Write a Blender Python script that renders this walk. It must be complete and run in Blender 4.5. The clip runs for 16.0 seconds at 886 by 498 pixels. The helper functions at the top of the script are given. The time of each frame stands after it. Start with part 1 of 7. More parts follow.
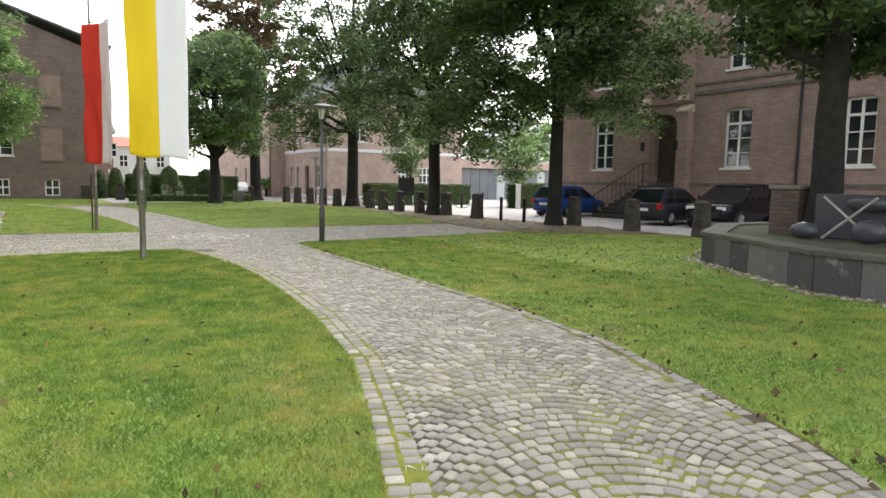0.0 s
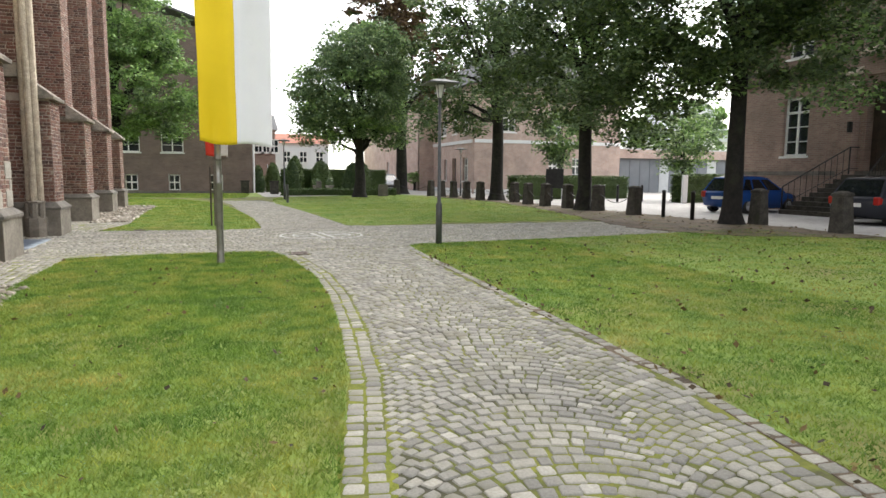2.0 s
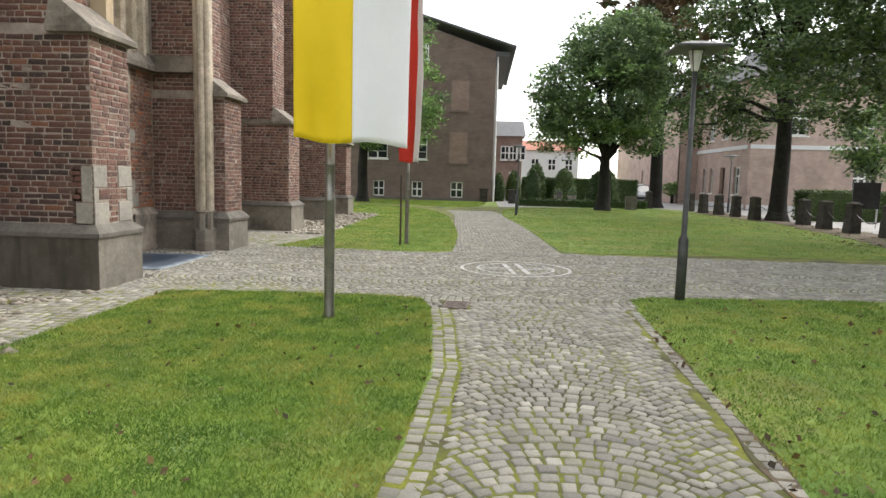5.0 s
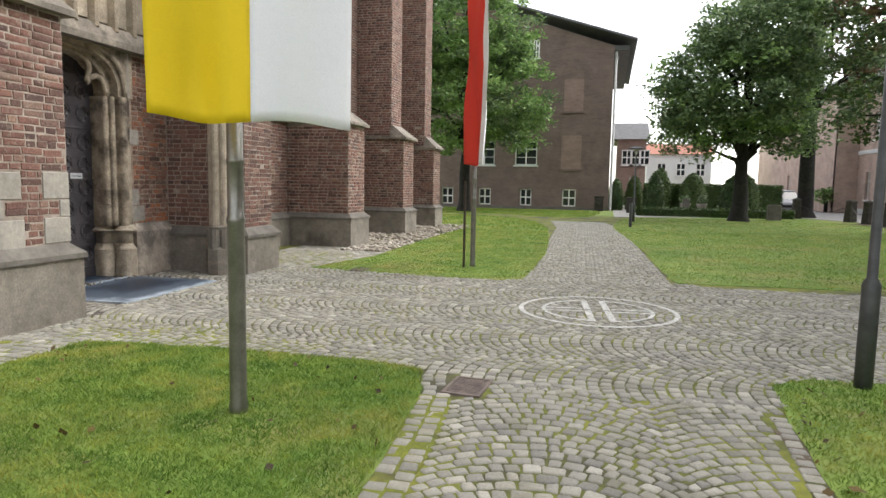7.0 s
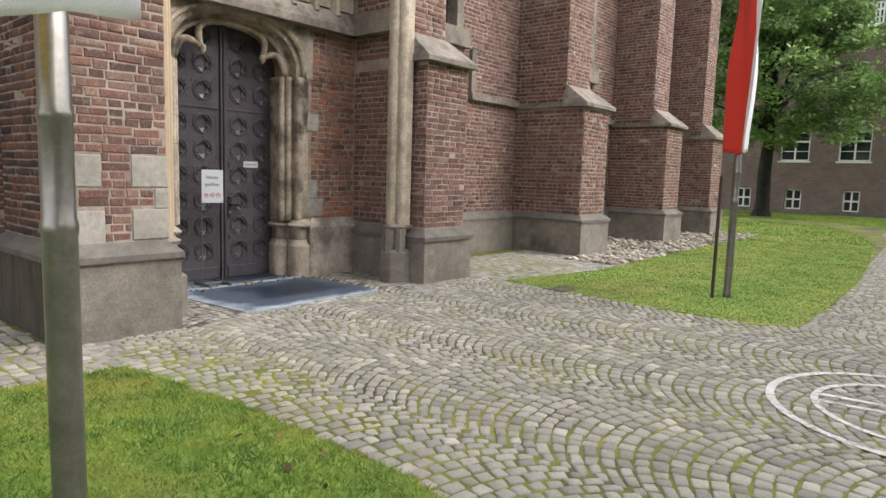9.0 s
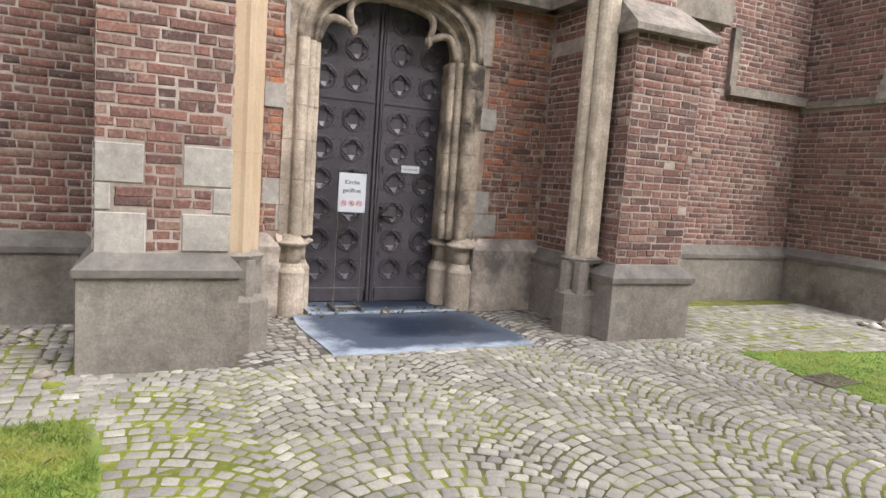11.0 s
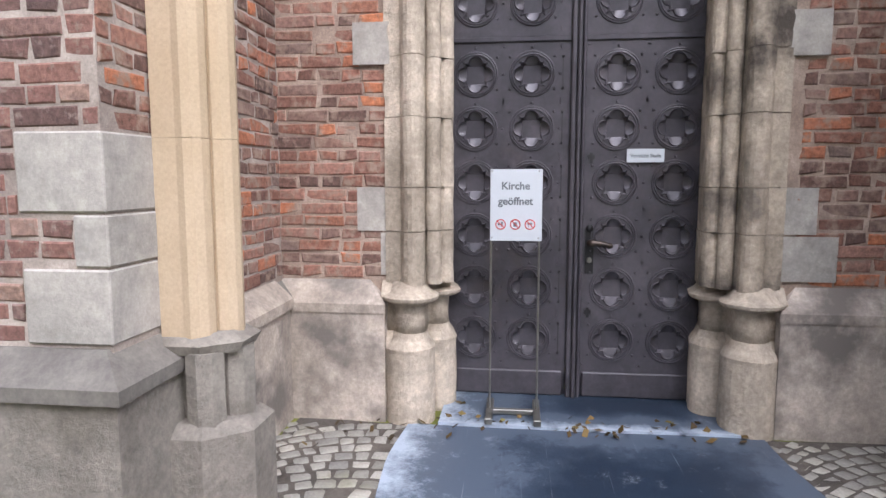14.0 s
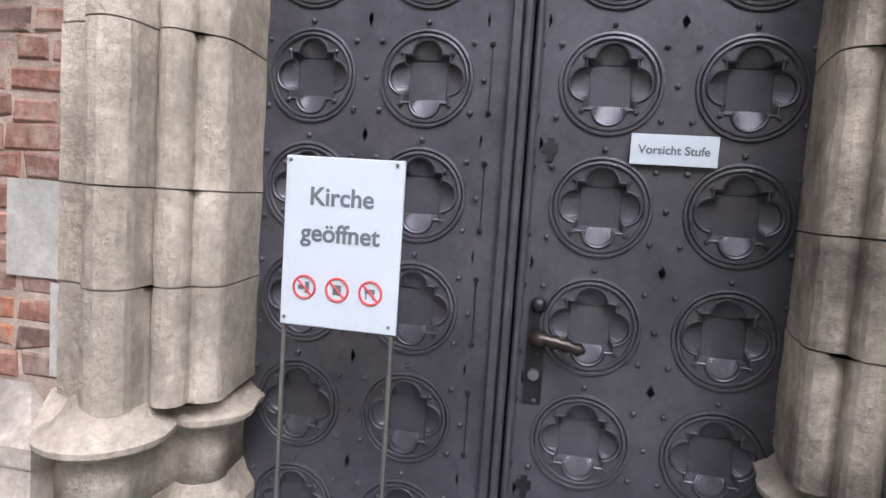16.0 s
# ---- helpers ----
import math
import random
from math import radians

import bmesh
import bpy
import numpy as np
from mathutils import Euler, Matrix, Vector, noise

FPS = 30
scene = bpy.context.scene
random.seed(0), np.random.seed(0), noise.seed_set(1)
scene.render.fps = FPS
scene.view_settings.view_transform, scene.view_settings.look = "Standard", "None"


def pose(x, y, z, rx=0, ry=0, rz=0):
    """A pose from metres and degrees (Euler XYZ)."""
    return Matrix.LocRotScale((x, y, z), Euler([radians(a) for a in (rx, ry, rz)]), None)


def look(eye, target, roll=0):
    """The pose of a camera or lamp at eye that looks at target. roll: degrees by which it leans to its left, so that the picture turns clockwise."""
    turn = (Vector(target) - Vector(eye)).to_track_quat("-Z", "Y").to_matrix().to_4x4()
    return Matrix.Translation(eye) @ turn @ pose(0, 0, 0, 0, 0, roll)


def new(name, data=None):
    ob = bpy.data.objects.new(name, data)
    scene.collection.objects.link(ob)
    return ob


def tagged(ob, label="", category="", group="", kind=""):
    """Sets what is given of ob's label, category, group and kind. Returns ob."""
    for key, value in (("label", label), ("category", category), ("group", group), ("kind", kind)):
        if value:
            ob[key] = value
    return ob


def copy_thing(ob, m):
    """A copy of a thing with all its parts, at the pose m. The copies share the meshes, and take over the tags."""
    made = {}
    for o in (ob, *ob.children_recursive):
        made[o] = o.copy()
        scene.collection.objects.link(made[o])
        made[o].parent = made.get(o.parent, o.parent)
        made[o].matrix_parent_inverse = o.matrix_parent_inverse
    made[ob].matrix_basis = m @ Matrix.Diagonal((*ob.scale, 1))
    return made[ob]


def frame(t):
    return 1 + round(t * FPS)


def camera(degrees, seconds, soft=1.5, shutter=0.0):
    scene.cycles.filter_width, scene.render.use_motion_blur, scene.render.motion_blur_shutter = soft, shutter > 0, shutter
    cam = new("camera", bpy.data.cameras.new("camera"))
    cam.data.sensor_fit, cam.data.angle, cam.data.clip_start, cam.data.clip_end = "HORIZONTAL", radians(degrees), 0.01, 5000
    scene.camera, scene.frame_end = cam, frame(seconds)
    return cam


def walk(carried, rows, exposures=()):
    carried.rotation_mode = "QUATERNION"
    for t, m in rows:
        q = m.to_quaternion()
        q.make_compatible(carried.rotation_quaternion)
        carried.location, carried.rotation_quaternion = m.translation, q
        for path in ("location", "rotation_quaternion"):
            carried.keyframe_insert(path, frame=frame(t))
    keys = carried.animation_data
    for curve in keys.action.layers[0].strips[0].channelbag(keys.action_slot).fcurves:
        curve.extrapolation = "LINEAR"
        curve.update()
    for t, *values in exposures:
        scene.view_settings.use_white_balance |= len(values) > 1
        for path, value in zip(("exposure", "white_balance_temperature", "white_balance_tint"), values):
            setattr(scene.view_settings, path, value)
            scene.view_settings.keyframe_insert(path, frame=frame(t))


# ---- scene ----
cam = camera(69.7, 16.0)
PATH = [
    (0, (0.373, 0.382, 1.398), (1.464, 2.046, 1.196), 1.0),
    (0.5, (0.878, 0.816, 1.398), (1.944, 2.494, 1.183), 1.2),
    (1, (1.31, 1.361, 1.394), (2.344, 3.06, 1.18), 0.7),
    (1.5, (1.743, 1.92, 1.373), (2.637, 3.695, 1.149), 0.8),
    (2, (2.079, 2.512, 1.35), (2.736, 4.387, 1.121), 0.5),
    (2.5, (2.449, 3.073, 1.377), (2.983, 4.987, 1.151), 1.4),
    (3, (2.742, 3.645, 1.364), (3.123, 5.593, 1.123), 1.7),
    (3.5, (3.025, 4.299, 1.405), (3.274, 6.268, 1.154), 0.6),
    (4, (3.226, 4.877, 1.428), (3.326, 6.86, 1.186), 0.8),
    (6.5, (4.103, 8.467, 1.482), (3.747, 10.425, 1.286), 1.4),
    (7, (4.252, 9.14, 1.453), (3.758, 11.067, 1.251), 1.0),
    (7.5, (4.337, 9.87, 1.463), (3.603, 11.721, 1.268), 0.4),
    (8, (4.409, 10.565, 1.443), (3.427, 12.294, 1.237), 0.8),
    (10.5, (3.793, 13.493, 1.413), (2.141, 14.599, 1.188), 3.24),
    (11, (3.512, 14.008, 1.414), (1.707, 14.841, 1.194), 4.07),
    (11.5, (3.200, 14.447, 1.363), (1.301, 15.032, 1.137), 4.85),
    (12, (2.824, 14.857, 1.352), (0.873, 15.226, 1.108), 3.62),
    (12.5, (2.405, 15.206, 1.328), (0.426, 15.336, 1.070), 1.85),
    (13, (1.900, 15.417, 1.388), (-0.083, 15.390, 1.127), 1.09),
    (13.5, (1.383, 15.651, 1.356), (-0.597, 15.494, 1.124), 0.53),
    (14, (0.839, 15.821, 1.357), (-1.135, 15.586, 1.134), -0.02),
    (14.5, (0.304, 15.999, 1.305), (-1.676, 15.775, 1.130), 0.21),
    (15, (-0.249, 16.091, 1.342), (-2.227, 15.867, 1.143), 2.37),
    (15.5, (-0.795, 16.252, 1.321), (-2.761, 15.929, 1.154), 3.26),
    (16, (-1.278, 16.322, 1.339), (-3.229, 15.914, 1.164), 3.82),
]
walk(cam, [(t, look(eye, target, roll)) for t, eye, target, roll in PATH],
     [(0, 2.08, 6700, 11), (1.5, 2.03, 6700, 10), (4, 1.88, 6700, 9), (8, 1.85, 6600, 11), (10.5, 2.05, 6500, 15), (11.5, 2.21, 6350, 16), (12.5, 2.2, 6150, 17), (14, 2.27, 5950, 18), (15, 2.46, 5850, 17), (16, 2.46, 5820, 16)])

# ---- light: bright overcast sky ----
world = bpy.data.worlds.new("overcast_sky")
scene.world = world
world.use_nodes = True
wn = world.node_tree.nodes
wl = world.node_tree.links
sky = wn.new("ShaderNodeTexSky")
sky.sky_type = "NISHITA"
sky.sun_disc = False
sky.sun_elevation = radians(43)
sky.sun_rotation = radians(59)
sky.dust_density = 1.5
sky.ozone_density = 0.6
haze = wn.new("ShaderNodeHueSaturation")
haze.inputs["Saturation"].default_value = 0.22
wl.new(sky.outputs[0], haze.inputs["Color"])
wl.new(haze.outputs[0], wn["Background"].inputs["Color"])
wn["Background"].inputs["Strength"].default_value = 0.15
sun_data = bpy.data.lights.new("sun", "SUN")
sun_data.energy = 0.85
sun_data.angle = radians(55)
sun_data.color = (1.0, 0.96, 0.9)
sun = new("sun", sun_data)
sun.matrix_world = look((20, 12, 22), (0, 0, 0))
# the exposure is keyed with the walk


# ---- materials ----
def material(name):
    m = bpy.data.materials.new(name)
    m.use_nodes = True
    return m, m.node_tree.nodes, m.node_tree.links, m.node_tree.nodes["Principled BSDF"]


def noise_node(n, l, scale, detail=6.0, rough=0.6, space="Object"):
    c = n.new("ShaderNodeTexCoord")
    t = n.new("ShaderNodeTexNoise")
    t.inputs["Scale"].default_value = scale
    t.inputs["Detail"].default_value = detail
    t.inputs["Roughness"].default_value = rough
    if space == "World":
        g = n.new("ShaderNodeNewGeometry")
        l.new(g.outputs["Position"], t.inputs["Vector"])
    else:
        l.new(c.outputs[space], t.inputs["Vector"])
    return t.outputs["Fac"]


def ramp(n, l, fac, stops, interp="LINEAR"):
    r = n.new("ShaderNodeValToRGB")
    r.color_ramp.interpolation = interp
    e = r.color_ramp.elements
    while len(e) < len(stops):
        e.new(0.5)
    for k, (p, c) in enumerate(stops):
        e[k].position = p
        e[k].color = (*c, 1) if len(c) == 3 else c
    l.new(fac, r.inputs[0])
    return r.outputs[0]


def mix(n, l, fac, a, b, mode="MIX"):
    m = n.new("ShaderNodeMix")
    m.data_type = "RGBA"
    m.blend_type = mode
    for sock, v in ((m.inputs[0], fac), (m.inputs[6], a), (m.inputs[7], b)):
        if isinstance(v, (int, float)):
            sock.default_value = v
        elif isinstance(v, tuple):
            sock.default_value = (*v, 1)
        else:
            l.new(v, sock)
    return m.outputs[2]


def bump(n, l, p, height, strength, dist=0.01):
    b = n.new("ShaderNodeBump")
    b.inputs["Strength"].default_value = strength
    b.inputs["Distance"].default_value = dist
    l.new(height, b.inputs["Height"])
    l.new(b.outputs[0], p.inputs["Normal"])


def random_value(n, l):
    """One random number for each piece, be it an object of its own or an island of a joined mesh."""
    o = n.new("ShaderNodeObjectInfo")
    g = n.new("ShaderNodeNewGeometry")
    a = n.new("ShaderNodeMath")
    a.operation = "ADD"
    l.new(o.outputs["Random"], a.inputs[0])
    l.new(g.outputs["Random Per Island"], a.inputs[1])
    f = n.new("ShaderNodeMath")
    f.operation = "FRACT"
    l.new(a.outputs[0], f.inputs[0])
    return f.outputs[0]


def pieces_mat(name, stops, grain=(0.75, 1.2), scale=60.0, rough=0.85, stain=None, bump_s=0.5, stain_scale=1.2, stain_at=(0.5, 0.68)):
    m, n, l, p = material(name)
    c = ramp(n, l, random_value(n, l), stops)
    f = noise_node(n, l, scale, 8, 0.7, "World")
    g = ramp(n, l, f, [(0.25, (grain[0],) * 3), (0.75, (grain[1],) * 3)])
    c = mix(n, l, 1.0, c, g, "MULTIPLY")
    if stain:
        s = noise_node(n, l, stain_scale, 6, 0.62, "World")
        k = ramp(n, l, s, [(stain_at[0], (0, 0, 0)), (stain_at[1], (1, 1, 1))])
        c = mix(n, l, k, c, stain)
    l.new(c, p.inputs["Base Color"])
    p.inputs["Roughness"].default_value = rough
    bump(n, l, p, f, bump_s, 0.006)
    return m


def surface_mat(name, a, b, scale=3.0, fine=70.0, rough=0.8, metal=0.0, bump_s=0.3, dist=0.006, c=None, c_scale=1.0, c_at=(0.52, 0.7), lo=0.35, hi=0.65):
    m, n, l, p = material(name)
    big = noise_node(n, l, scale, 6, 0.6, "World")
    col = ramp(n, l, big, [(lo, a), (hi, b)])
    f = noise_node(n, l, fine, 8, 0.7, "World")
    e = 0.22 if bump_s >= 0.5 else (0.12 if bump_s else 0.03)
    g = ramp(n, l, f, [(0.3, (1 - e,) * 3), (0.7, (1 + e,) * 3)])
    col = mix(n, l, 1.0, col, g, "MULTIPLY")
    if bump_s >= 0.2:
        mid = noise_node(n, l, min(fine * 0.4, max(scale * 5, 9.0)), 9, 0.75, "World")
        col = mix(n, l, 1.0, col, ramp(n, l, mid, [(0.3, (0.72,) * 3), (0.7, (1.2,) * 3)]), "MULTIPLY")
    if c:
        s = noise_node(n, l, c_scale, 8, 0.65, "World")
        col = mix(n, l, ramp(n, l, s, [(c_at[0], (0, 0, 0)), (c_at[1], (1, 1, 1))]), col, c)
    l.new(col, p.inputs["Base Color"])
    p.inputs["Roughness"].default_value = rough
    p.inputs["Metallic"].default_value = metal
    if bump_s:
        bump(n, l, p, f, bump_s, dist)
    return m


def glass_mat(name, tint, rough=0.03, gloss=0.8):
    m, n, l, p = material(name)
    p.inputs["Base Color"].default_value = (*tint, 1)
    p.inputs["Roughness"].default_value = rough
    p.inputs["Specular IOR Level"].default_value = gloss
    return m


# also serves as the shaded tone of the first buttress's south flank
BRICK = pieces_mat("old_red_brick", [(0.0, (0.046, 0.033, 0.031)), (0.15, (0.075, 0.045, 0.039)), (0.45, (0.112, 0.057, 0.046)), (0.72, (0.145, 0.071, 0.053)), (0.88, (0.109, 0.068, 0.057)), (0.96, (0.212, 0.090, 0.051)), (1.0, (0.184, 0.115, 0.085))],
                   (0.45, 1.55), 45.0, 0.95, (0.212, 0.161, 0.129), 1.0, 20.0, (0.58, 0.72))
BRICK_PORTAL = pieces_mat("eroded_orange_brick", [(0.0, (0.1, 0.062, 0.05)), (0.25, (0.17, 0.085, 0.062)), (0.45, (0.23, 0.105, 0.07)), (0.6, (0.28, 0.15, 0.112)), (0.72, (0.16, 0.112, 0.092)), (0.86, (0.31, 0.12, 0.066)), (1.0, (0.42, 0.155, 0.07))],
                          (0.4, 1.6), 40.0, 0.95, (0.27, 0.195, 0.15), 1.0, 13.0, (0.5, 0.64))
# pinkish brick of the bays, and the lit tone for every other east face
BRICK_BAY_LIT = pieces_mat("pinkish_lit_red_brick", [(0.0, (0.085, 0.052, 0.047)), (0.15, (0.125, 0.07, 0.058)), (0.45, (0.172, 0.087, 0.07)), (0.72, (0.21, 0.106, 0.082)), (0.9, (0.165, 0.104, 0.088)), (1.0, (0.26, 0.165, 0.125))], (0.45, 1.55), 45.0, 0.95, (0.26, 0.2, 0.165), 1.0, 20.0, (0.56, 0.7))
PLINTH_PALE = surface_mat("stained_beige_render", (0.36, 0.305, 0.25), (0.52, 0.45, 0.38), 1.8, 50.0, 0.92, 0, 0.6, 0.008, (0.16, 0.14, 0.122), 1.7, (0.47, 0.62))
MORTAR = surface_mat("lime_mortar", (0.248, 0.204, 0.174), (0.417, 0.357, 0.308), 2.5, 120.0, 0.95, 0, 0.5, 0.004)
MORTAR_BROWN = surface_mat("smeared_brown_mortar", (0.267, 0.197, 0.152), (0.448, 0.351, 0.281), 3.0, 90.0, 0.95, 0, 0.8, 0.008, (0.168, 0.123, 0.098), 4.0, (0.5, 0.68))
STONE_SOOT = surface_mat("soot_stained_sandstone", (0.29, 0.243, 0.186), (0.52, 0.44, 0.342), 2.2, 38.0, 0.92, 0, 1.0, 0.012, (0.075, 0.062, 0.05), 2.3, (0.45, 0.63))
STONE = surface_mat("weathered_sandstone", (0.321, 0.271, 0.210), (0.554, 0.477, 0.378), 2.2, 38.0, 0.92, 0, 1.0, 0.012, (0.225, 0.195, 0.157), 3.6, (0.55, 0.74))
STONE_NEW = surface_mat("pale_repaired_sandstone", (0.40, 0.305, 0.195), (0.46, 0.36, 0.245), 1.5, 90.0, 0.85, 0, 0.15, 0.003)
QUOIN = surface_mat("grey_quoin_stone", (0.285, 0.265, 0.237), (0.396, 0.368, 0.325), 3.0, 80.0, 0.9, 0, 0.4, 0.005, (0.190, 0.182, 0.170), 4.0, (0.55, 0.75))


def plinth_mat(name, low, high, streak):
    """Old render: broad clouds, faint trowel marks and dark runs down from the ledge."""
    m, n, l, p = material(name)
    c = ramp(n, l, noise_node(n, l, 1.5, 7, 0.65, "World"), [(0.35, low), (0.65, high)])
    f = noise_node(n, l, 28.0, 8, 0.72, "World")
    c = mix(n, l, 1.0, c, ramp(n, l, f, [(0.3, (0.88,) * 3), (0.7, (1.1,) * 3)]), "MULTIPLY")
    g = n.new("ShaderNodeNewGeometry")
    w = n.new("ShaderNodeMapping")
    w.inputs["Scale"].default_value = (5.0, 5.0, 0.7)
    l.new(g.outputs["Position"], w.inputs[0])
    t = n.new("ShaderNodeTexNoise")
    t.inputs["Scale"].default_value = 1.3
    t.inputs["Detail"].default_value = 8
    l.new(w.outputs[0], t.inputs["Vector"])
    c = mix(n, l, ramp(n, l, t.outputs["Fac"], [(0.5, (0, 0, 0)), (0.68, (0.75,) * 3)]), c, streak)
    c = mix(n, l, ramp(n, l, noise_node(n, l, 6.0, 9, 0.75, "World"), [(0.6, (0, 0, 0)), (0.72, (0.5,) * 3)]), c, tuple(min(1.0, v * 1.35) for v in high))
    l.new(c, p.inputs["Base Color"])
    p.inputs["Roughness"].default_value = 0.9
    bump(n, l, p, f, 0.6, 0.008)
    return m


PLINTH = surface_mat("grey_plinth_render", (0.178, 0.158, 0.132), (0.275, 0.25, 0.212), 1.6, 40.0, 0.92, 0, 0.9, 0.012, (0.105, 0.09, 0.07), 1.9, (0.54, 0.72))
RENDER_DARK = plinth_mat("dark_flank_render", (0.075, 0.064, 0.05), (0.13, 0.113, 0.09), (0.045, 0.04, 0.03))
LEDGE = surface_mat("dark_ledge_stone", (0.108, 0.098, 0.086), (0.176, 0.162, 0.140), 3.0, 70.0, 0.9, 0, 0.4, 0.005)
IRON = surface_mat("black_painted_iron_door", (0.050, 0.047, 0.055), (0.084, 0.077, 0.087), 2.5, 40.0, 0.38, 0.25, 0.2, 0.004, (0.105, 0.083, 0.075), 1.6, (0.55, 0.8))
IRON_DARK = surface_mat("black_iron", (0.012, 0.012, 0.013), (0.03, 0.03, 0.03), 6.0, 60.0, 0.45, 0.4, 0.1, 0.002)
BRONZE = surface_mat("worn_bronze", (0.03, 0.026, 0.024), (0.10, 0.075, 0.06), 30.0, 90.0, 0.35, 0.8, 0.05, 0.002)


def slab_mat():
    """Dark blue stone, paler towards its edges, with fine scratches."""
    m, n, l, p = material("blue_stone_slab")
    t = n.new("ShaderNodeTexCoord")
    s = n.new("ShaderNodeSeparateXYZ")
    l.new(t.outputs["Generated"], s.inputs[0])
    edge = None
    for k, mid, stretch in ((0, 0.42, 1.65), (1, 0.62, 1.5)):
        a = n.new("ShaderNodeMath")
        a.operation = "SUBTRACT"
        a.inputs[1].default_value = mid
        l.new(s.outputs[k], a.inputs[0])
        b = n.new("ShaderNodeMath")
        b.operation = "ABSOLUTE"
        l.new(a.outputs[0], b.inputs[0])
        c = n.new("ShaderNodeMath")
        c.operation = "MULTIPLY"
        c.inputs[1].default_value = stretch
        l.new(b.outputs[0], c.inputs[0])
        if edge is None:
            edge = c.outputs[0]
        else:
            d = n.new("ShaderNodeMath")
            d.operation = "MAXIMUM"
            l.new(edge, d.inputs[0])
            l.new(c.outputs[0], d.inputs[1])
            edge = d.outputs[0]
    big = noise_node(n, l, 3.2, 12, 0.78, "World")
    add = n.new("ShaderNodeMath")
    l.new(edge, add.inputs[0])
    l.new(big, add.inputs[1])
    c = ramp(n, l, add.outputs[0], [(0.74, (0.014, 0.024, 0.042)), (0.92, (0.034, 0.05, 0.076)), (1.0, (0.07, 0.092, 0.125))])
    shift = n.new("ShaderNodeMath")
    shift.operation = "SUBTRACT"
    shift.inputs[1].default_value = 0.8
    l.new(add.outputs[0], shift.inputs[0])
    c = mix(n, l, ramp(n, l, shift.outputs[0], [(0.44, (0, 0, 0)), (0.54, (0.5, 0.5, 0.5)), (0.66, (1, 1, 1))]), c, (0.36, 0.42, 0.49))
    w = n.new("ShaderNodeMapping")
    w.inputs["Scale"].default_value = (1.2, 60, 1)
    w.inputs["Rotation"].default_value = (0, 0, 0.5)
    g = n.new("ShaderNodeNewGeometry")
    l.new(g.outputs["Position"], w.inputs[0])
    f = n.new("ShaderNodeTexNoise")
    f.inputs["Scale"].default_value = 1.6
    f.inputs["Detail"].default_value = 6
    l.new(w.outputs[0], f.inputs["Vector"])
    c = mix(n, l, ramp(n, l, f.outputs["Fac"], [(0.66, (0, 0, 0)), (0.76, (0.35, 0.35, 0.35))]), c, (0.36, 0.385, 0.42))
    c = mix(n, l, ramp(n, l, noise_node(n, l, 8.0, 10, 0.8, "World"), [(0.58, (0, 0, 0)), (0.72, (0.6, 0.6, 0.6))]), c, (0.3, 0.345, 0.4))
    l.new(c, p.inputs["Base Color"])
    p.inputs["Roughness"].default_value = 0.42
    p.inputs["Specular IOR Level"].default_value = 0.3
    bump(n, l, p, noise_node(n, l, 60.0, 6, 0.7, "World"), 0.15, 0.003)
    return m


SLATE = slab_mat()
COBBLE = pieces_mat("granite_setts", [(0.0, (0.198, 0.190, 0.170)), (0.25, (0.254, 0.243, 0.214)), (0.65, (0.300, 0.287, 0.250)), (0.9, (0.348, 0.329, 0.279)), (1.0, (0.426, 0.404, 0.354))],
                    (0.7, 1.26), 70.0, 0.85, (0.187, 0.179, 0.120), 0.8, 2.6, (0.5, 0.78))
GRAVEL = pieces_mat("pale_pebbles", [(0.0, (0.14, 0.12, 0.09)), (0.4, (0.24, 0.21, 0.165)), (0.8, (0.36, 0.32, 0.265)), (1.0, (0.55, 0.51, 0.44))], (0.8, 1.15), 40.0, 0.8)
PALE_PAINT = surface_mat("worn_white_paint", (0.46, 0.455, 0.44), (0.6, 0.59, 0.57), 6.0, 60.0, 0.8, 0, 0.1, 0.003, (0.27, 0.258, 0.225), 22.0, (0.5, 0.62))
YELLOW = surface_mat("yellow_cloth", (0.78, 0.55, 0.005), (0.84, 0.60, 0.01), 1.0, 200.0, 0.75, 0, 0.1, 0.002)
WHITE = surface_mat("white_cloth", (0.78, 0.78, 0.83), (0.84, 0.84, 0.88), 1.0, 200.0, 0.75, 0, 0.1, 0.002)
RED = surface_mat("red_cloth", (0.62, 0.035, 0.022), (0.70, 0.05, 0.03), 1.0, 200.0, 0.75, 0, 0.1, 0.002)
STEEL = surface_mat("dull_galvanised_steel", (0.19, 0.185, 0.165), (0.27, 0.262, 0.24), 8.0, 60.0, 0.36, 0.8, 0.08, 0.002)
LAMP_GREY = surface_mat("dark_grey_paint", (0.045, 0.047, 0.048), (0.075, 0.077, 0.078), 8.0, 60.0, 0.5, 0.1, 0.08, 0.002)
SIGN_WHITE = surface_mat("white_sign_board", (0.443, 0.479, 0.504), (0.492, 0.521, 0.546), 2.0, 100.0, 0.45, 0, 0.0)
SIGN_GREY = surface_mat("grey_lettering", (0.102, 0.111, 0.120), (0.120, 0.129, 0.138), 2.0, 100.0, 0.6, 0, 0.0)
SIGN_RED = surface_mat("red_print", (0.5, 0.05, 0.05), (0.58, 0.07, 0.06), 2.0, 100.0, 0.6, 0, 0.0)
BARK = surface_mat("dark_bark", (0.008, 0.007, 0.006), (0.021, 0.018, 0.015), 6.0, 30.0, 0.95, 0, 1.0, 0.03, (0.029, 0.034, 0.019), 1.4, (0.55, 0.7))
BOLLARD = surface_mat("mossy_dark_stone", (0.027, 0.025, 0.020), (0.069, 0.061, 0.051), 5.0, 50.0, 0.95, 0, 0.6, 0.01, (0.036, 0.039, 0.022), 3.0, (0.55, 0.72))
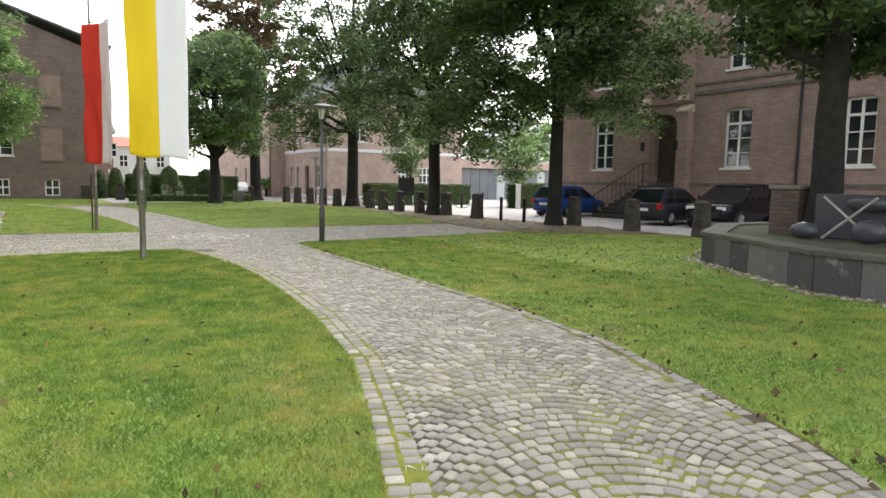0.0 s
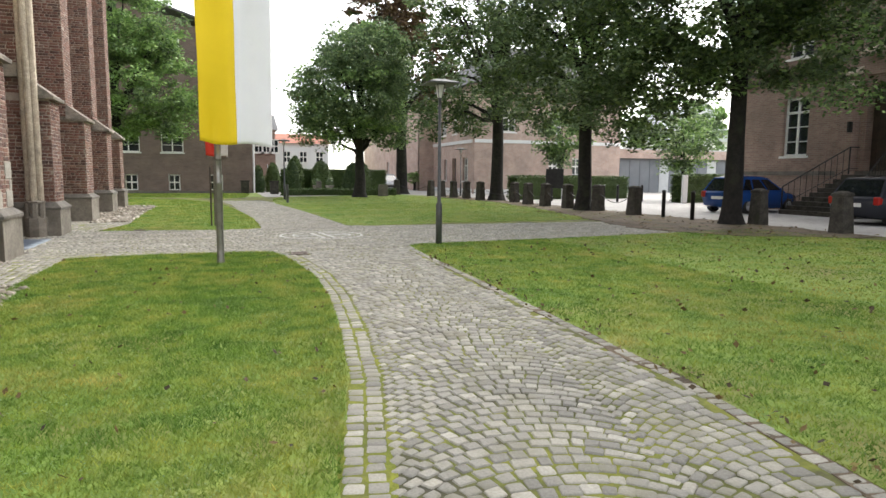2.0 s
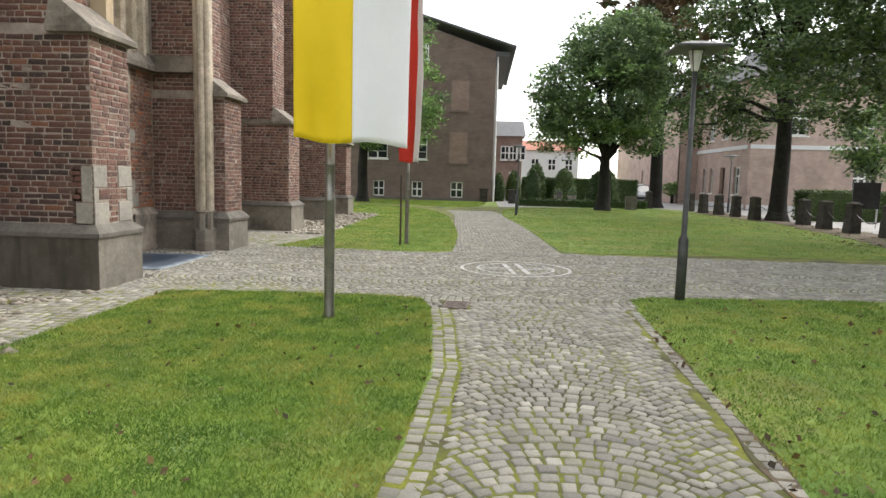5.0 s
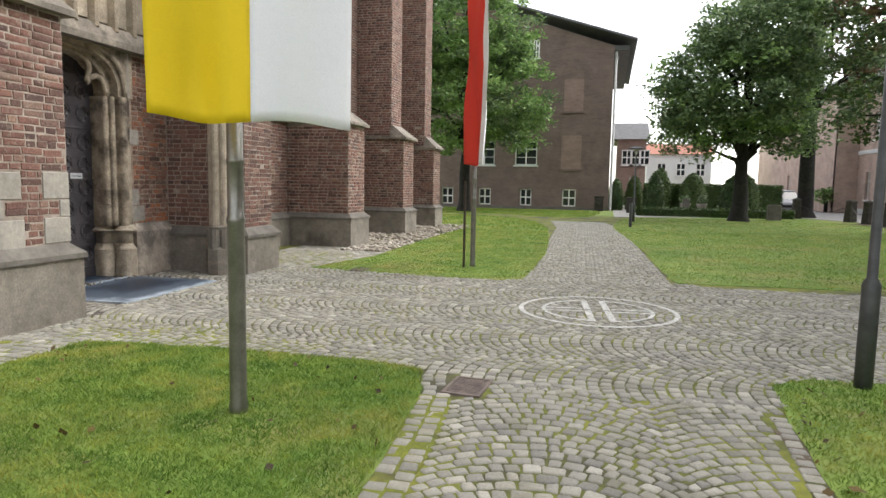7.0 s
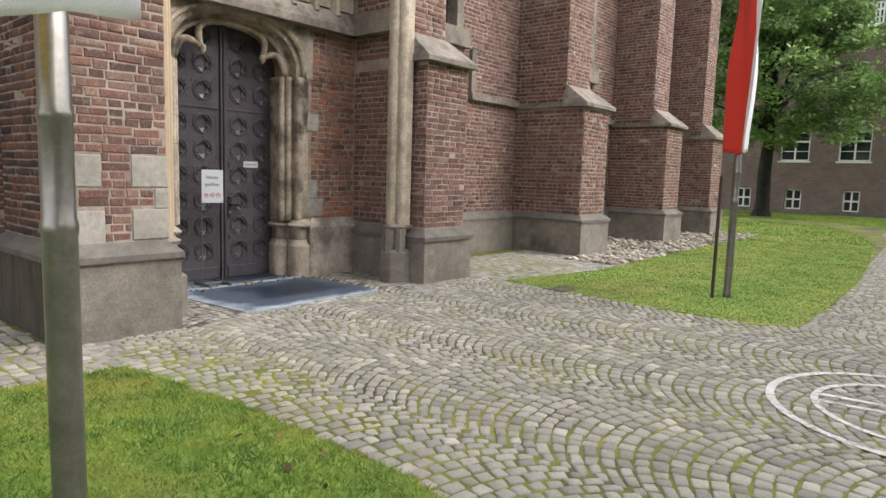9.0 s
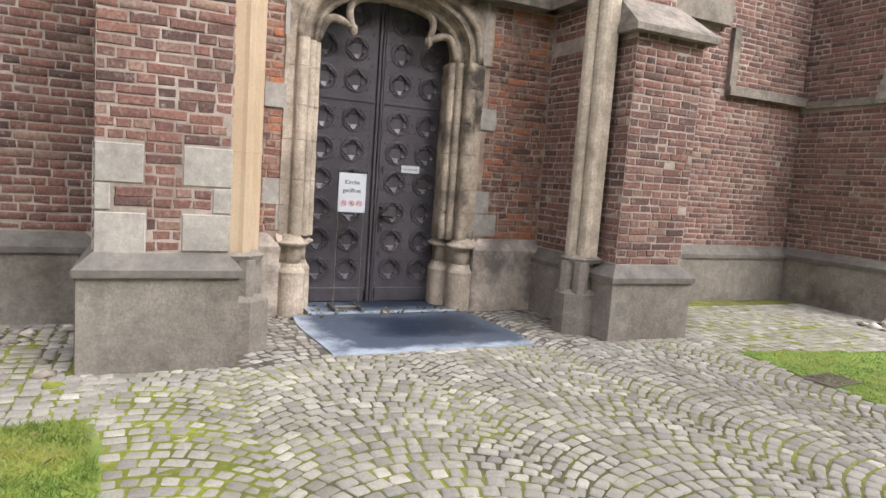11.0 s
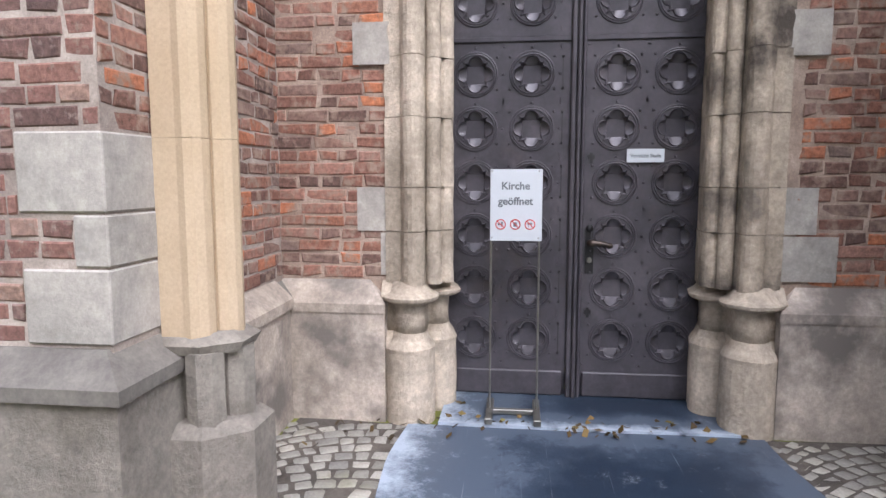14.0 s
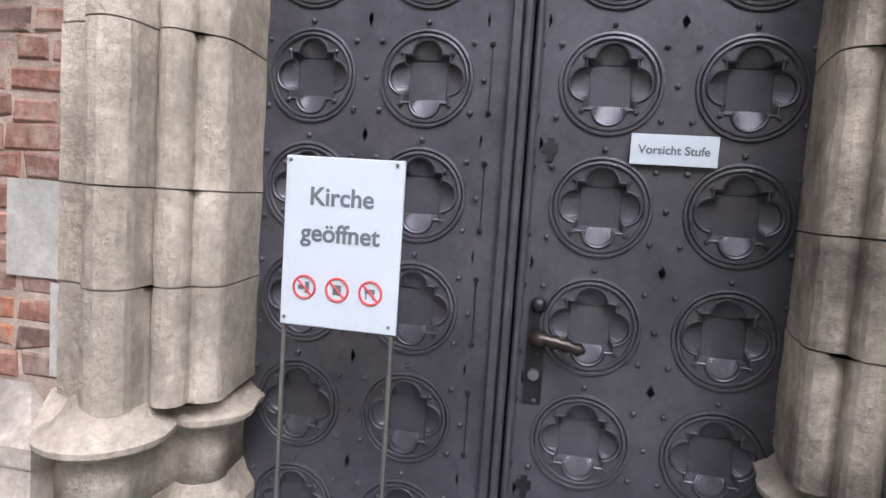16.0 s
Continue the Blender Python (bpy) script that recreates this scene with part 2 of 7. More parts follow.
WALL_DARK = surface_mat("brown_brick_facade", (0.085, 0.063, 0.054), (0.125, 0.092, 0.078), 0.9, 25.0, 0.92, 0, 0.5, 0.01)
STONE_GREY = surface_mat("grimy_grey_sandstone", (0.15, 0.132, 0.11), (0.29, 0.255, 0.212), 2.6, 40.0, 0.92, 0, 0.8, 0.01, (0.09, 0.08, 0.066), 3.0, (0.52, 0.7))
WOOD_DARK = surface_mat("dark_stained_wood", (0.035, 0.022, 0.015), (0.06, 0.038, 0.026), 4.0, 40.0, 0.5, 0, 0.2, 0.003)
FRAME_WHITE = surface_mat("white_window_paint", (0.70, 0.70, 0.68), (0.80, 0.80, 0.78), 3.0, 80.0, 0.5, 0, 0.05, 0.002)
GLASS = glass_mat("dark_window_glass", (0.02, 0.025, 0.03))
LAMP_GLASS = surface_mat("frosted_lamp_glass", (0.45, 0.46, 0.45), (0.6, 0.6, 0.58), 5.0, 50.0, 0.3, 0, 0.0)
ROOF = surface_mat("dark_roof_slate", (0.07, 0.07, 0.074), (0.11, 0.11, 0.116), 3.0, 30.0, 0.7, 0, 0.4, 0.01)
RENDER_WHITE = surface_mat("white_house_render", (0.68, 0.69, 0.70), (0.76, 0.77, 0.77), 0.6, 40.0, 0.9, 0, 0.1)
PANEL_GREY = surface_mat("grey_facade_panel", (0.12, 0.135, 0.155), (0.17, 0.185, 0.205), 0.6, 40.0, 0.5, 0, 0.05)
ZINC = surface_mat("pale_zinc", (0.42, 0.44, 0.45), (0.5, 0.52, 0.53), 1.0, 40.0, 0.5, 0.2, 0.05)
TYRE = surface_mat("black_rubber", (0.012, 0.012, 0.012), (0.022, 0.022, 0.022), 9.0, 60.0, 0.85, 0, 0.1)
RIM = surface_mat("silver_wheel", (0.3, 0.3, 0.31), (0.4, 0.4, 0.41), 5.0, 60.0, 0.35, 0.7, 0.0)


def brick_facade(name, low, high, joint):
    """Courses of fine brickwork for walls that stay far off."""
    m, n, l, p = material(name)
    g = n.new("ShaderNodeNewGeometry")
    s = n.new("ShaderNodeSeparateXYZ")
    l.new(g.outputs["Position"], s.inputs[0])
    a = n.new("ShaderNodeMath")
    l.new(s.outputs[0], a.inputs[0])
    l.new(s.outputs[1], a.inputs[1])
    c = n.new("ShaderNodeCombineXYZ")
    l.new(a.outputs[0], c.inputs[0])
    l.new(s.outputs[2], c.inputs[1])
    b = n.new("ShaderNodeTexBrick")
    b.inputs["Color1"].default_value = (*low, 1)
    b.inputs["Color2"].default_value = (*high, 1)
    b.inputs["Mortar"].default_value = (*joint, 1)
    b.inputs["Scale"].default_value = 1.0
    b.inputs["Mortar Size"].default_value = 0.009
    b.inputs["Brick Width"].default_value = 0.25
    b.inputs["Row Height"].default_value = 0.078
    l.new(c.outputs[0], b.inputs["Vector"])
    f = noise_node(n, l, 1.3, 6, 0.65, "World")
    k = ramp(n, l, f, [(0.3, (0.78,) * 3), (0.7, (1.18,) * 3)])
    l.new(mix(n, l, 1.0, b.outputs[0], k, "MULTIPLY"), p.inputs["Base Color"])
    p.inputs["Roughness"].default_value = 0.9
    bump(n, l, p, b.outputs["Fac"], -0.4, 0.01)
    return m


FACADE_RED = brick_facade("red_brown_brick_facade", (0.230, 0.147, 0.120), (0.305, 0.205, 0.168), (0.287, 0.247, 0.213))
FACADE_PINK = brick_facade("salmon_brick_facade", (0.423, 0.297, 0.249), (0.487, 0.351, 0.300), (0.465, 0.411, 0.369))
FACADE_DARK = brick_facade("dark_brown_brick_facade", (0.138, 0.094, 0.081), (0.186, 0.126, 0.109), (0.2, 0.165, 0.148))

BLIND_BRICK = brick_facade("blocked_window_brick", (0.230, 0.142, 0.115), (0.284, 0.182, 0.149), (0.270, 0.223, 0.196))
ROOF_RED = surface_mat("red_roof_tiles", (0.28, 0.11, 0.07), (0.36, 0.15, 0.1), 2.0, 12.0, 0.85, 0, 0.4, 0.02)


def grass_mat(name, stops):
    """Blades that let light through, with broad dry patches, small tufts and blade by blade change."""
    m, n, l, p = material(name)
    f = noise_node(n, l, 0.8, 8, 0.72, "World")
    g = noise_node(n, l, 3.2, 7, 0.7, "World")
    c = ramp(n, l, f, stops)
    r = ramp(n, l, random_value(n, l), [(0.0, (0.78, 0.8, 0.7)), (0.6, (1.03, 1.03, 1.0)), (0.95, (1.2, 1.15, 1.05)), (1.0, (1.6, 1.35, 1.2))])
    c = mix(n, l, 1.0, c, r, "MULTIPLY")
    c = mix(n, l, 1.0, c, ramp(n, l, g, [(0.3, (0.58, 0.68, 0.6)), (0.5, (1.0, 1.0, 1.0)), (0.7, (1.42, 1.26, 1.2))]), "MULTIPLY")
    l.new(c, p.inputs["Base Color"])
    p.inputs["Roughness"].default_value = 0.75
    t = n.new("ShaderNodeBsdfTranslucent")
    l.new(c, t.inputs["Color"])
    s = n.new("ShaderNodeMixShader")
    s.inputs[0].default_value = 0.35
    l.new(p.outputs[0], s.inputs[1])
    l.new(t.outputs[0], s.inputs[2])
    l.new(s.outputs[0], n["Material Output"].inputs["Surface"])
    return m


TURF = surface_mat("turf", (0.118, 0.211, 0.030), (0.218, 0.299, 0.055), 0.6, 12.0, 0.9, 0, 0.8, 0.02, (0.277, 0.228, 0.085), 0.7, (0.5, 0.72))
GRASS = grass_mat("lawn_grass", [(0.3, (0.074, 0.165, 0.021)), (0.44, (0.134, 0.237, 0.031)), (0.54, (0.218, 0.288, 0.051)), (0.63, (0.303, 0.304, 0.076)), (0.76, (0.334, 0.267, 0.095))])


def leaf_mat(name, stops):
    m, n, l, p = material(name)
    c = ramp(n, l, random_value(n, l), stops)
    l.new(c, p.inputs["Base Color"])
    p.inputs["Roughness"].default_value = 0.6
    t = n.new("ShaderNodeBsdfTranslucent")
    l.new(c, t.inputs["Color"])
    s = n.new("ShaderNodeMixShader")
    s.inputs[0].default_value = 0.3
    l.new(p.outputs[0], s.inputs[1])
    l.new(t.outputs[0], s.inputs[2])
    l.new(s.outputs[0], n["Material Output"].inputs["Surface"])
    return m


LEAF_DARK = leaf_mat("dark_green_leaves", [(0.0, (0.026, 0.052, 0.016)), (0.5, (0.056, 0.097, 0.029)), (0.85, (0.094, 0.144, 0.040)), (1.0, (0.139, 0.198, 0.049))])
LEAF_MID = leaf_mat("green_leaves", [(0.0, (0.066, 0.112, 0.055)), (0.5, (0.128, 0.195, 0.085)), (0.85, (0.193, 0.281, 0.128)), (1.0, (0.278, 0.356, 0.155))])
LEAF_LIGHT = leaf_mat("light_green_leaves", [(0.0, (0.095, 0.174, 0.054)), (0.5, (0.170, 0.287, 0.083)), (0.85, (0.247, 0.383, 0.123)), (1.0, (0.340, 0.487, 0.164))])
LEAF_RED = leaf_mat("copper_leaves", [(0.0, (0.05, 0.03, 0.02)), (0.5, (0.10, 0.06, 0.03)), (1.0, (0.14, 0.10, 0.04))])
LEAF_HEDGE = leaf_mat("hedge_leaves", [(0.0, (0.03, 0.062, 0.018)), (0.6, (0.07, 0.12, 0.032)), (1.0, (0.12, 0.18, 0.05))])
LEAF_FALLEN = pieces_mat("fallen_brown_leaves", [(0.0, (0.026, 0.018, 0.007)), (0.5, (0.083, 0.052, 0.016)), (0.85, (0.135, 0.086, 0.023)), (1.0, (0.166, 0.136, 0.032))], (0.8, 1.2), 50.0, 0.8)


def bed_mat():
    """Sand and moss between the setts."""
    m, n, l, p = material("mossy_joint_bed")
    f = noise_node(n, l, 1.1, 7, 0.7, "World")
    g = noise_node(n, l, 9.0, 6, 0.7, "World")
    c = ramp(n, l, f, [(0.34, (0.05, 0.046, 0.032)), (0.42, (0.075, 0.074, 0.034)), (0.5, (0.125, 0.138, 0.026)), (0.6, (0.19, 0.2, 0.03))])
    c = mix(n, l, 1.0, c, ramp(n, l, g, [(0.3, (0.7,) * 3), (0.7, (1.25,) * 3)]), "MULTIPLY")
    l.new(c, p.inputs["Base Color"])
    p.inputs["Roughness"].default_value = 0.95
    bump(n, l, p, g, 0.6, 0.01)
    return m


BED = bed_mat()
MOSS = surface_mat("yellow_green_moss", (0.112, 0.135, 0.015), (0.207, 0.224, 0.023), 3.0, 60.0, 0.95, 0, 0.7, 0.01, (0.086, 0.080, 0.037), 2.2, (0.5, 0.66))
ROAD = surface_mat("pale_road_paving", (0.30, 0.29, 0.28), (0.38, 0.37, 0.36), 0.8, 14.0, 0.85, 0, 0.3, 0.01)
SOIL_DARK = surface_mat("mossy_planting_soil", (0.03, 0.03, 0.02), (0.06, 0.062, 0.034), 2.0, 25.0, 0.95, 0, 0.8, 0.02, (0.05, 0.075, 0.025), 1.6, (0.5, 0.68))
SOIL = surface_mat("bare_soil_with_litter", (0.085, 0.065, 0.045), (0.16, 0.12, 0.08), 1.5, 25.0, 0.95, 0, 0.8, 0.02, (0.09, 0.11, 0.03), 1.0, (0.55, 0.72))


# ---- building helpers ----
def part(name, bm, mat, parent=None, label="", smooth=False):
    me = bpy.data.meshes.new(name)
    if smooth:
        for f in bm.faces:
            f.smooth = True
    bm.to_mesh(me)
    bm.free()
    me.materials.append(mat)
    ob = new(name, me)
    if parent:
        ob.parent = parent
    if label:
        tagged(ob, label)
    return ob


def share(name, me, parent, m):
    """A piece of its own on a shared mesh."""
    ob = new(name, me)
    ob.parent = parent
    ob.matrix_local = m
    return ob


def thing(name, label, category, kind="", group="", at=(0, 0, 0)):
    ob = new(name)
    ob.location = at
    ob.empty_display_size = 0.1
    return tagged(ob, label, category, group, kind)


def box(bm, x0, x1, y0, y1, z0, z1):
    v = [bm.verts.new((x, y, z)) for z in (z0, z1) for x, y in ((x0, y0), (x1, y0), (x1, y1), (x0, y1))]
    for f in ((3, 2, 1, 0), (4, 5, 6, 7), (0, 1, 5, 4), (1, 2, 6, 5), (2, 3, 7, 6), (3, 0, 4, 7)):
        bm.faces.new([v[k] for k in f])
    return v


def boxes(*rows, bevel=0.0):
    bm = bmesh.new()
    for r in rows:
        box(bm, *r)
    if bevel:
        bmesh.ops.bevel(bm, geom=bm.edges[:], offset=bevel, segments=1, affect="EDGES", profile=0.5)
    bmesh.ops.recalc_face_normals(bm, faces=bm.faces)
    return bm


def prism(bm, poly, z0, z1, top=None):
    """An upright prism over a polygon; top gives other corners for the upper face."""
    a = [bm.verts.new((x, y, z0)) for x, y in poly]
    b = [bm.verts.new((x, y, z1)) for x, y in (top or poly)]
    n = len(a)
    bm.faces.new(a[::-1])
    bm.faces.new(b)
    for k in range(n):
        bm.faces.new((a[k], a[(k + 1) % n], b[(k + 1) % n], b[k]))


def tube(bm, pts, radii, seg=8, cap=True):
    """A tapered tube through points."""
    rings = []
    pts = [Vector(p) for p in pts]
    for k, p in enumerate(pts):
        d = (pts[min(k + 1, len(pts) - 1)] - pts[max(k - 1, 0)]).normalized()
        a = d.orthogonal().normalized() if k == 0 else (ref - d * ref.dot(d)).normalized()
        ref = a
        b = d.cross(a)
        rings.append([bm.verts.new(p + radii[k] * (math.cos(t) * a + math.sin(t) * b)) for t in (2 * math.pi * s / seg for s in range(seg))])
    for r0, r1 in zip(rings, rings[1:]):
        for s in range(seg):
            bm.faces.new((r0[s], r0[(s + 1) % seg], r1[(s + 1) % seg], r1[s]))
    if cap:
        bm.faces.new(rings[0][::-1])
        bm.faces.new(rings[-1])


def turned(bm, profile, seg=16, at=(0, 0)):
    """A body of rotation about an upright axis from (radius, z) rows."""
    rings = [[bm.verts.new((at[0] + r * math.cos(2 * math.pi * s / seg), at[1] + r * math.sin(2 * math.pi * s / seg), z)) for s in range(seg)] for r, z in profile]
    for r0, r1 in zip(rings, rings[1:]):
        for s in range(seg):
            bm.faces.new((r0[s], r0[(s + 1) % seg], r1[(s + 1) % seg], r1[s]))
    bm.faces.new(rings[0][::-1])
    bm.faces.new(rings[-1])


def mesh_of(name, verts, faces, mat, parent=None, smooth=False):
    me = bpy.data.meshes.new(name)
    me.from_pydata(verts, [], faces)
    me.materials.append(mat)
    if smooth:
        me.polygons.foreach_set("use_smooth", [True] * len(me.polygons))
    ob = new(name, me)
    if parent:
        ob.parent = parent
    return ob


def quads_mesh(name, v, mat, parent=None, n=4):
    """One mesh from an array of separate n-cornered faces, shape (faces, n, 3)."""
    v = np.asarray(v, dtype=np.float32)
    count = len(v)
    me = bpy.data.meshes.new(name)
    me.vertices.add(count * n)
    me.vertices.foreach_set("co", v.reshape(-1))
    me.loops.add(count * n)
    me.loops.foreach_set("vertex_index", np.arange(count * n, dtype=np.int32))
    me.polygons.add(count)
    me.polygons.foreach_set("loop_start", np.arange(0, count * n, n, dtype=np.int32))
    me.update(calc_edges=True)
    me.materials.append(mat)
    ob = new(name, me)
    if parent:
        ob.parent = parent
    return ob


def facing(kind, c):
    """The map from (along, out, up) to the world for a wall that faces that way at the plane c."""
    return {"east": lambda u, d, z: (c + d, u, z), "west": lambda u, d, z: (c - d, u, z),
            "south": lambda u, d, z: (u, c - d, z), "north": lambda u, d, z: (u, c + d, z)}[kind]


def holed_wall(bm, p, u0, u1, z0, z1, thick, holes):
    """A wall with thickness and openings that go through it. holes: (u0, u1, z0, z1)."""
    us = sorted({u0, u1, *(h[0] for h in holes), *(h[1] for h in holes)})
    zs = sorted({z0, z1, *(h[2] for h in holes), *(h[3] for h in holes)})

    def solid(i, j):
        if not (0 <= i < len(us) - 1 and 0 <= j < len(zs) - 1):
            return False
        u, z = (us[i] + us[i + 1]) / 2, (zs[j] + zs[j + 1]) / 2
        return not any(h[0] < u < h[1] and h[2] < z < h[3] for h in holes)
    cache = {}

    def v(i, j, d):
        if (i, j, d) not in cache:
            cache[i, j, d] = bm.verts.new(p(us[i], -thick if d else 0.0, zs[j]))
        return cache[i, j, d]
    for i in range(len(us) - 1):
        for j in range(len(zs) - 1):
            if not solid(i, j):
                continue
            for d in (0, 1):
                bm.faces.new((v(i, j, d), v(i + 1, j, d), v(i + 1, j + 1, d), v(i, j + 1, d)))
            for (a, b), (di, dj) in ((((0, 0), (1, 0)), (0, -1)), (((0, 1), (1, 1)), (0, 1)), (((0, 0), (0, 1)), (-1, 0)), (((1, 0), (1, 1)), (1, 0))):
                if not solid(i + di, j + dj):
                    bm.faces.new((v(i + a[0], j + a[1], 0), v(i + b[0], j + b[1], 0), v(i + b[0], j + b[1], 1), v(i + a[0], j + a[1], 1)))
    bmesh.ops.recalc_face_normals(bm, faces=bm.faces)


def pbox(bm, p, u0, u1, d0, d1, z0, z1):
    """A box in a wall's own directions."""
    a, b = p(u0, d0, z0), p(u1, d1, z1)
    box(bm, *(f(a[k], b[k]) for k in range(3) for f in (min, max)))


def window(parent, p, u0, u1, z0, z1, cols=2, rows=4, bar=0.05, deep=0.16, sill=True, name="window", arch=0.0):
    """A painted sash window set into a wall's opening."""
    bm = bmesh.new()
    for a, b, c, d in ((u0, u0 + bar * 1.5, z0, z1), (u1 - bar * 1.5, u1, z0, z1), (u0, u1, z0, z0 + bar * 1.5), (u0, u1, z1 - bar * 1.5, z1)):
        pbox(bm, p, a, b, -deep - 0.06, -deep, c, d)
    for k in range(1, cols):
        u = u0 + (u1 - u0) * k / cols
        pbox(bm, p, u - bar * 0.8, u + bar * 0.8, -deep - 0.05, -deep + 0.01, z0, z1)
    for k in range(1, rows):
        z = z0 + (z1 - z0) * k / rows
        w = bar * (0.9 if k == rows - 1 else 0.35)
        pbox(bm, p, u0, u1, -deep - 0.05, -deep + 0.004, z - w, z + w)
    w = part(name, bm, FRAME_WHITE, parent)
    bm = bmesh.new()
    pbox(bm, p, u0, u1, -deep - 0.075, -deep - 0.065, z0, z1)
    part("pane", bm, GLASS, w)
    if sill:
        bm = bmesh.new()
        pbox(bm, p, u0 - 0.08, u1 + 0.08, -deep, 0.06, z0 - 0.09, z0)
        part("window_sill", bm, FRAME_WHITE, w)
    return w


def wavy(poly, step=0.35, rough=0.05, seed=0):
    """A polygon's outline in short steps, uneven as a lawn's edge is."""
    out = []
    for k, (x, y) in enumerate(poly):
        x1, y1 = poly[(k + 1) % len(poly)]
        n = max(1, int(math.hypot(x1 - x, y1 - y) / step))
        for s in range(n):
            px, py = x + (x1 - x) * s / n, y + (y1 - y) * s / n
            out.append((px + rough * noise.noise((px * 1.7, py * 1.7, seed)), py + rough * noise.noise((px * 1.7, py * 1.7, seed + 9.5))))
    return out


def inside(poly, pts):
    """Which of an array of points lie in a polygon."""
    x, y = pts[:, 0], pts[:, 1]
    res = np.zeros(len(pts), bool)
    for k in range(len(poly)):
        (x0, y0), (x1, y1) = poly[k], poly[(k + 1) % len(poly)]
        if y0 != y1:
            res ^= ((y0 > y) != (y1 > y)) & (x < (x1 - x0) * (y - y0) / (y1 - y0) + x0)
    return res


# ---- ground, lawns, paths ----
bm = bmesh.new()
box(bm, -700, 700, -700, 700, -0.6, -0.008)
ground = tagged(part("ground", bm, TURF), "short turf and soil round the church square", "ground", kind="structure")
bm = bmesh.new()
prism(bm, [(16.9, -30), (60, -30), (60, 75), (14, 75), (14.2, 47), (16.9, 40)], -0.2, 0.0075)
prism(bm, [(4.6, 41.6), (14.2, 47), (14, 75), (4.6, 75)], -0.2, 0.007)
tagged(part("road", bm, ROAD), "pale grey paved road beyond the bollards", "road", kind="structure")

LAWN_A = [(-0.9, -2.0), (0.5, 0.3), (1.15, 1.6), (1.71, 2.89), (2.04, 3.69), (2.48, 4.88), (2.85, 6.6), (3.03, 7.9), (3.19, 9.5), (3.24, 11.0), (3.13, 12.5), (3.04, 13.35), (2.9, 13.82), (2.4, 13.92), (1.03, 13.88), (-0.2, 13.72), (-0.25, 10.9), (-0.1, 8), (-0.3, 3), (-2.0, -3.5), (-2.0, -4)]
LAWN_B = [(2.7, 0.2), (3.7, 1.62), (3.92, 2.05), (4.31, 2.99), (4.75, 4.25), (5.0, 5.9), (5.07, 7.2), (5.19, 9.2), (5.33, 11.9), (5.42, 13.4), (5.48, 14.2), (5.8, 14.45), (8, 14.65), (13.2, 15.4), (15.2, 15.8), (15.6, 14), (15.8, 9.8), (13, 8.6), (9, 3), (8.5, -6), (1.0, -3)]
LAWN_C = [(-0.6, 18.98), (1.58, 18.76), (2.7, 18.7), (3.02, 18.95), (3.05, 20), (3.01, 22.9), (2.8, 26), (2.3, 31.2), (1.5, 35), (0.3, 37.8), (-1.6, 39.3), (-6, 39.5), (-6, 31.6), (-1.2, 31.6), (-0.5, 29), (-0.3, 23.5), (-0.2, 21)]
LAWN_D = [(5.34, 19.4), (7, 19.5), (11.1, 19.9), (15.2, 20.2), (15.6, 24), (15.6, 33), (14.8, 40), (13.5, 43.6), (9, 42.2), (5.4, 41.2), (4.75, 38), (4.5, 34), (4.5, 32.4), (4.95, 26.7), (5.15, 23), (5.26, 20)]
LAWN_E = [(-6, 41.2), (-0.5, 41.0), (2.2, 39.2), (3.4, 40.5), (3.9, 45.5), (3.8, 48.6), (-6, 48.6)]
lawns = {}
for k, (key, poly, label) in enumerate((("a", LAWN_A, "short green lawn beside the curving path and church"), ("b", LAWN_B, "short green lawn with dry patches beside the path"), ("c", LAWN_C, "short lawn round the second flagpole"), ("d", LAWN_D, "broad short lawn under the trees"), ("e", LAWN_E, "narrow lawn before the dark brick house"))):
    bm = bmesh.new()
    prism(bm, wavy(poly, 0.35, 0.07, k), -0.2, 0.012)
    bmesh.ops.triangulate(bm, faces=[f for f in bm.faces if len(f.verts) > 4])
    lawns[key] = tagged(part("lawn", bm, TURF), label, "lawn", kind="structure")
bm = bmesh.new()
prism(bm, wavy([(13.5, 14.2), (15.6, 13.2), (16.85, 13), (16.85, 44), (14.9, 41), (15.6, 33), (14.6, 26), (13.2, 20), (12.4, 16.5)], 0.4, 0.3, 5), -0.2, 0.022)
bmesh.ops.triangulate(bm, faces=[f for f in bm.faces if len(f.verts) > 4])
tagged(part("soil_strip", bm, SOIL), "bare brown soil with leaf litter under the trees", "soil", kind="structure")

# ---- church ----
church = thing("church", "weathered red brick church with stone plinths and buttresses", "church", "structure")
YC = 16.165  # middle of the portal


def core(name, rows, mat=MORTAR, label=""):
    return part(name, boxes(*rows), mat, church, label)


def plinth(name, x0, x1, y0, y1, z, top, inset, mat=PLINTH):
    """A rendered plinth with a sloped stone top."""
    bm = bmesh.new()
    box(bm, x0, x1, y0, y1, -0.1, z)
    pl = part(name, bm, mat, church, "grey rendered plinth with damp stains")
    bm = bmesh.new()
    e = 0.025 if mat == PLINTH else 0.006
    a = [(x0 - e, y0 - e), (x1 + e, y0 - e), (x1 + e, y1 + e), (x0 - e, y1 + e)]
    prism(bm, a, z, z + 0.05)
    prism(bm, a, z + 0.05, top, [(x0 + inset, y0 + inset), (x1 - inset, y0 + inset), (x1 - inset, y1 - inset), (x0 + inset, y1 - inset)])
    bmesh.ops.recalc_face_normals(bm, faces=bm.faces)
    part("plinth_ledge", bm, LEDGE if mat == PLINTH else mat, pl)
    return pl


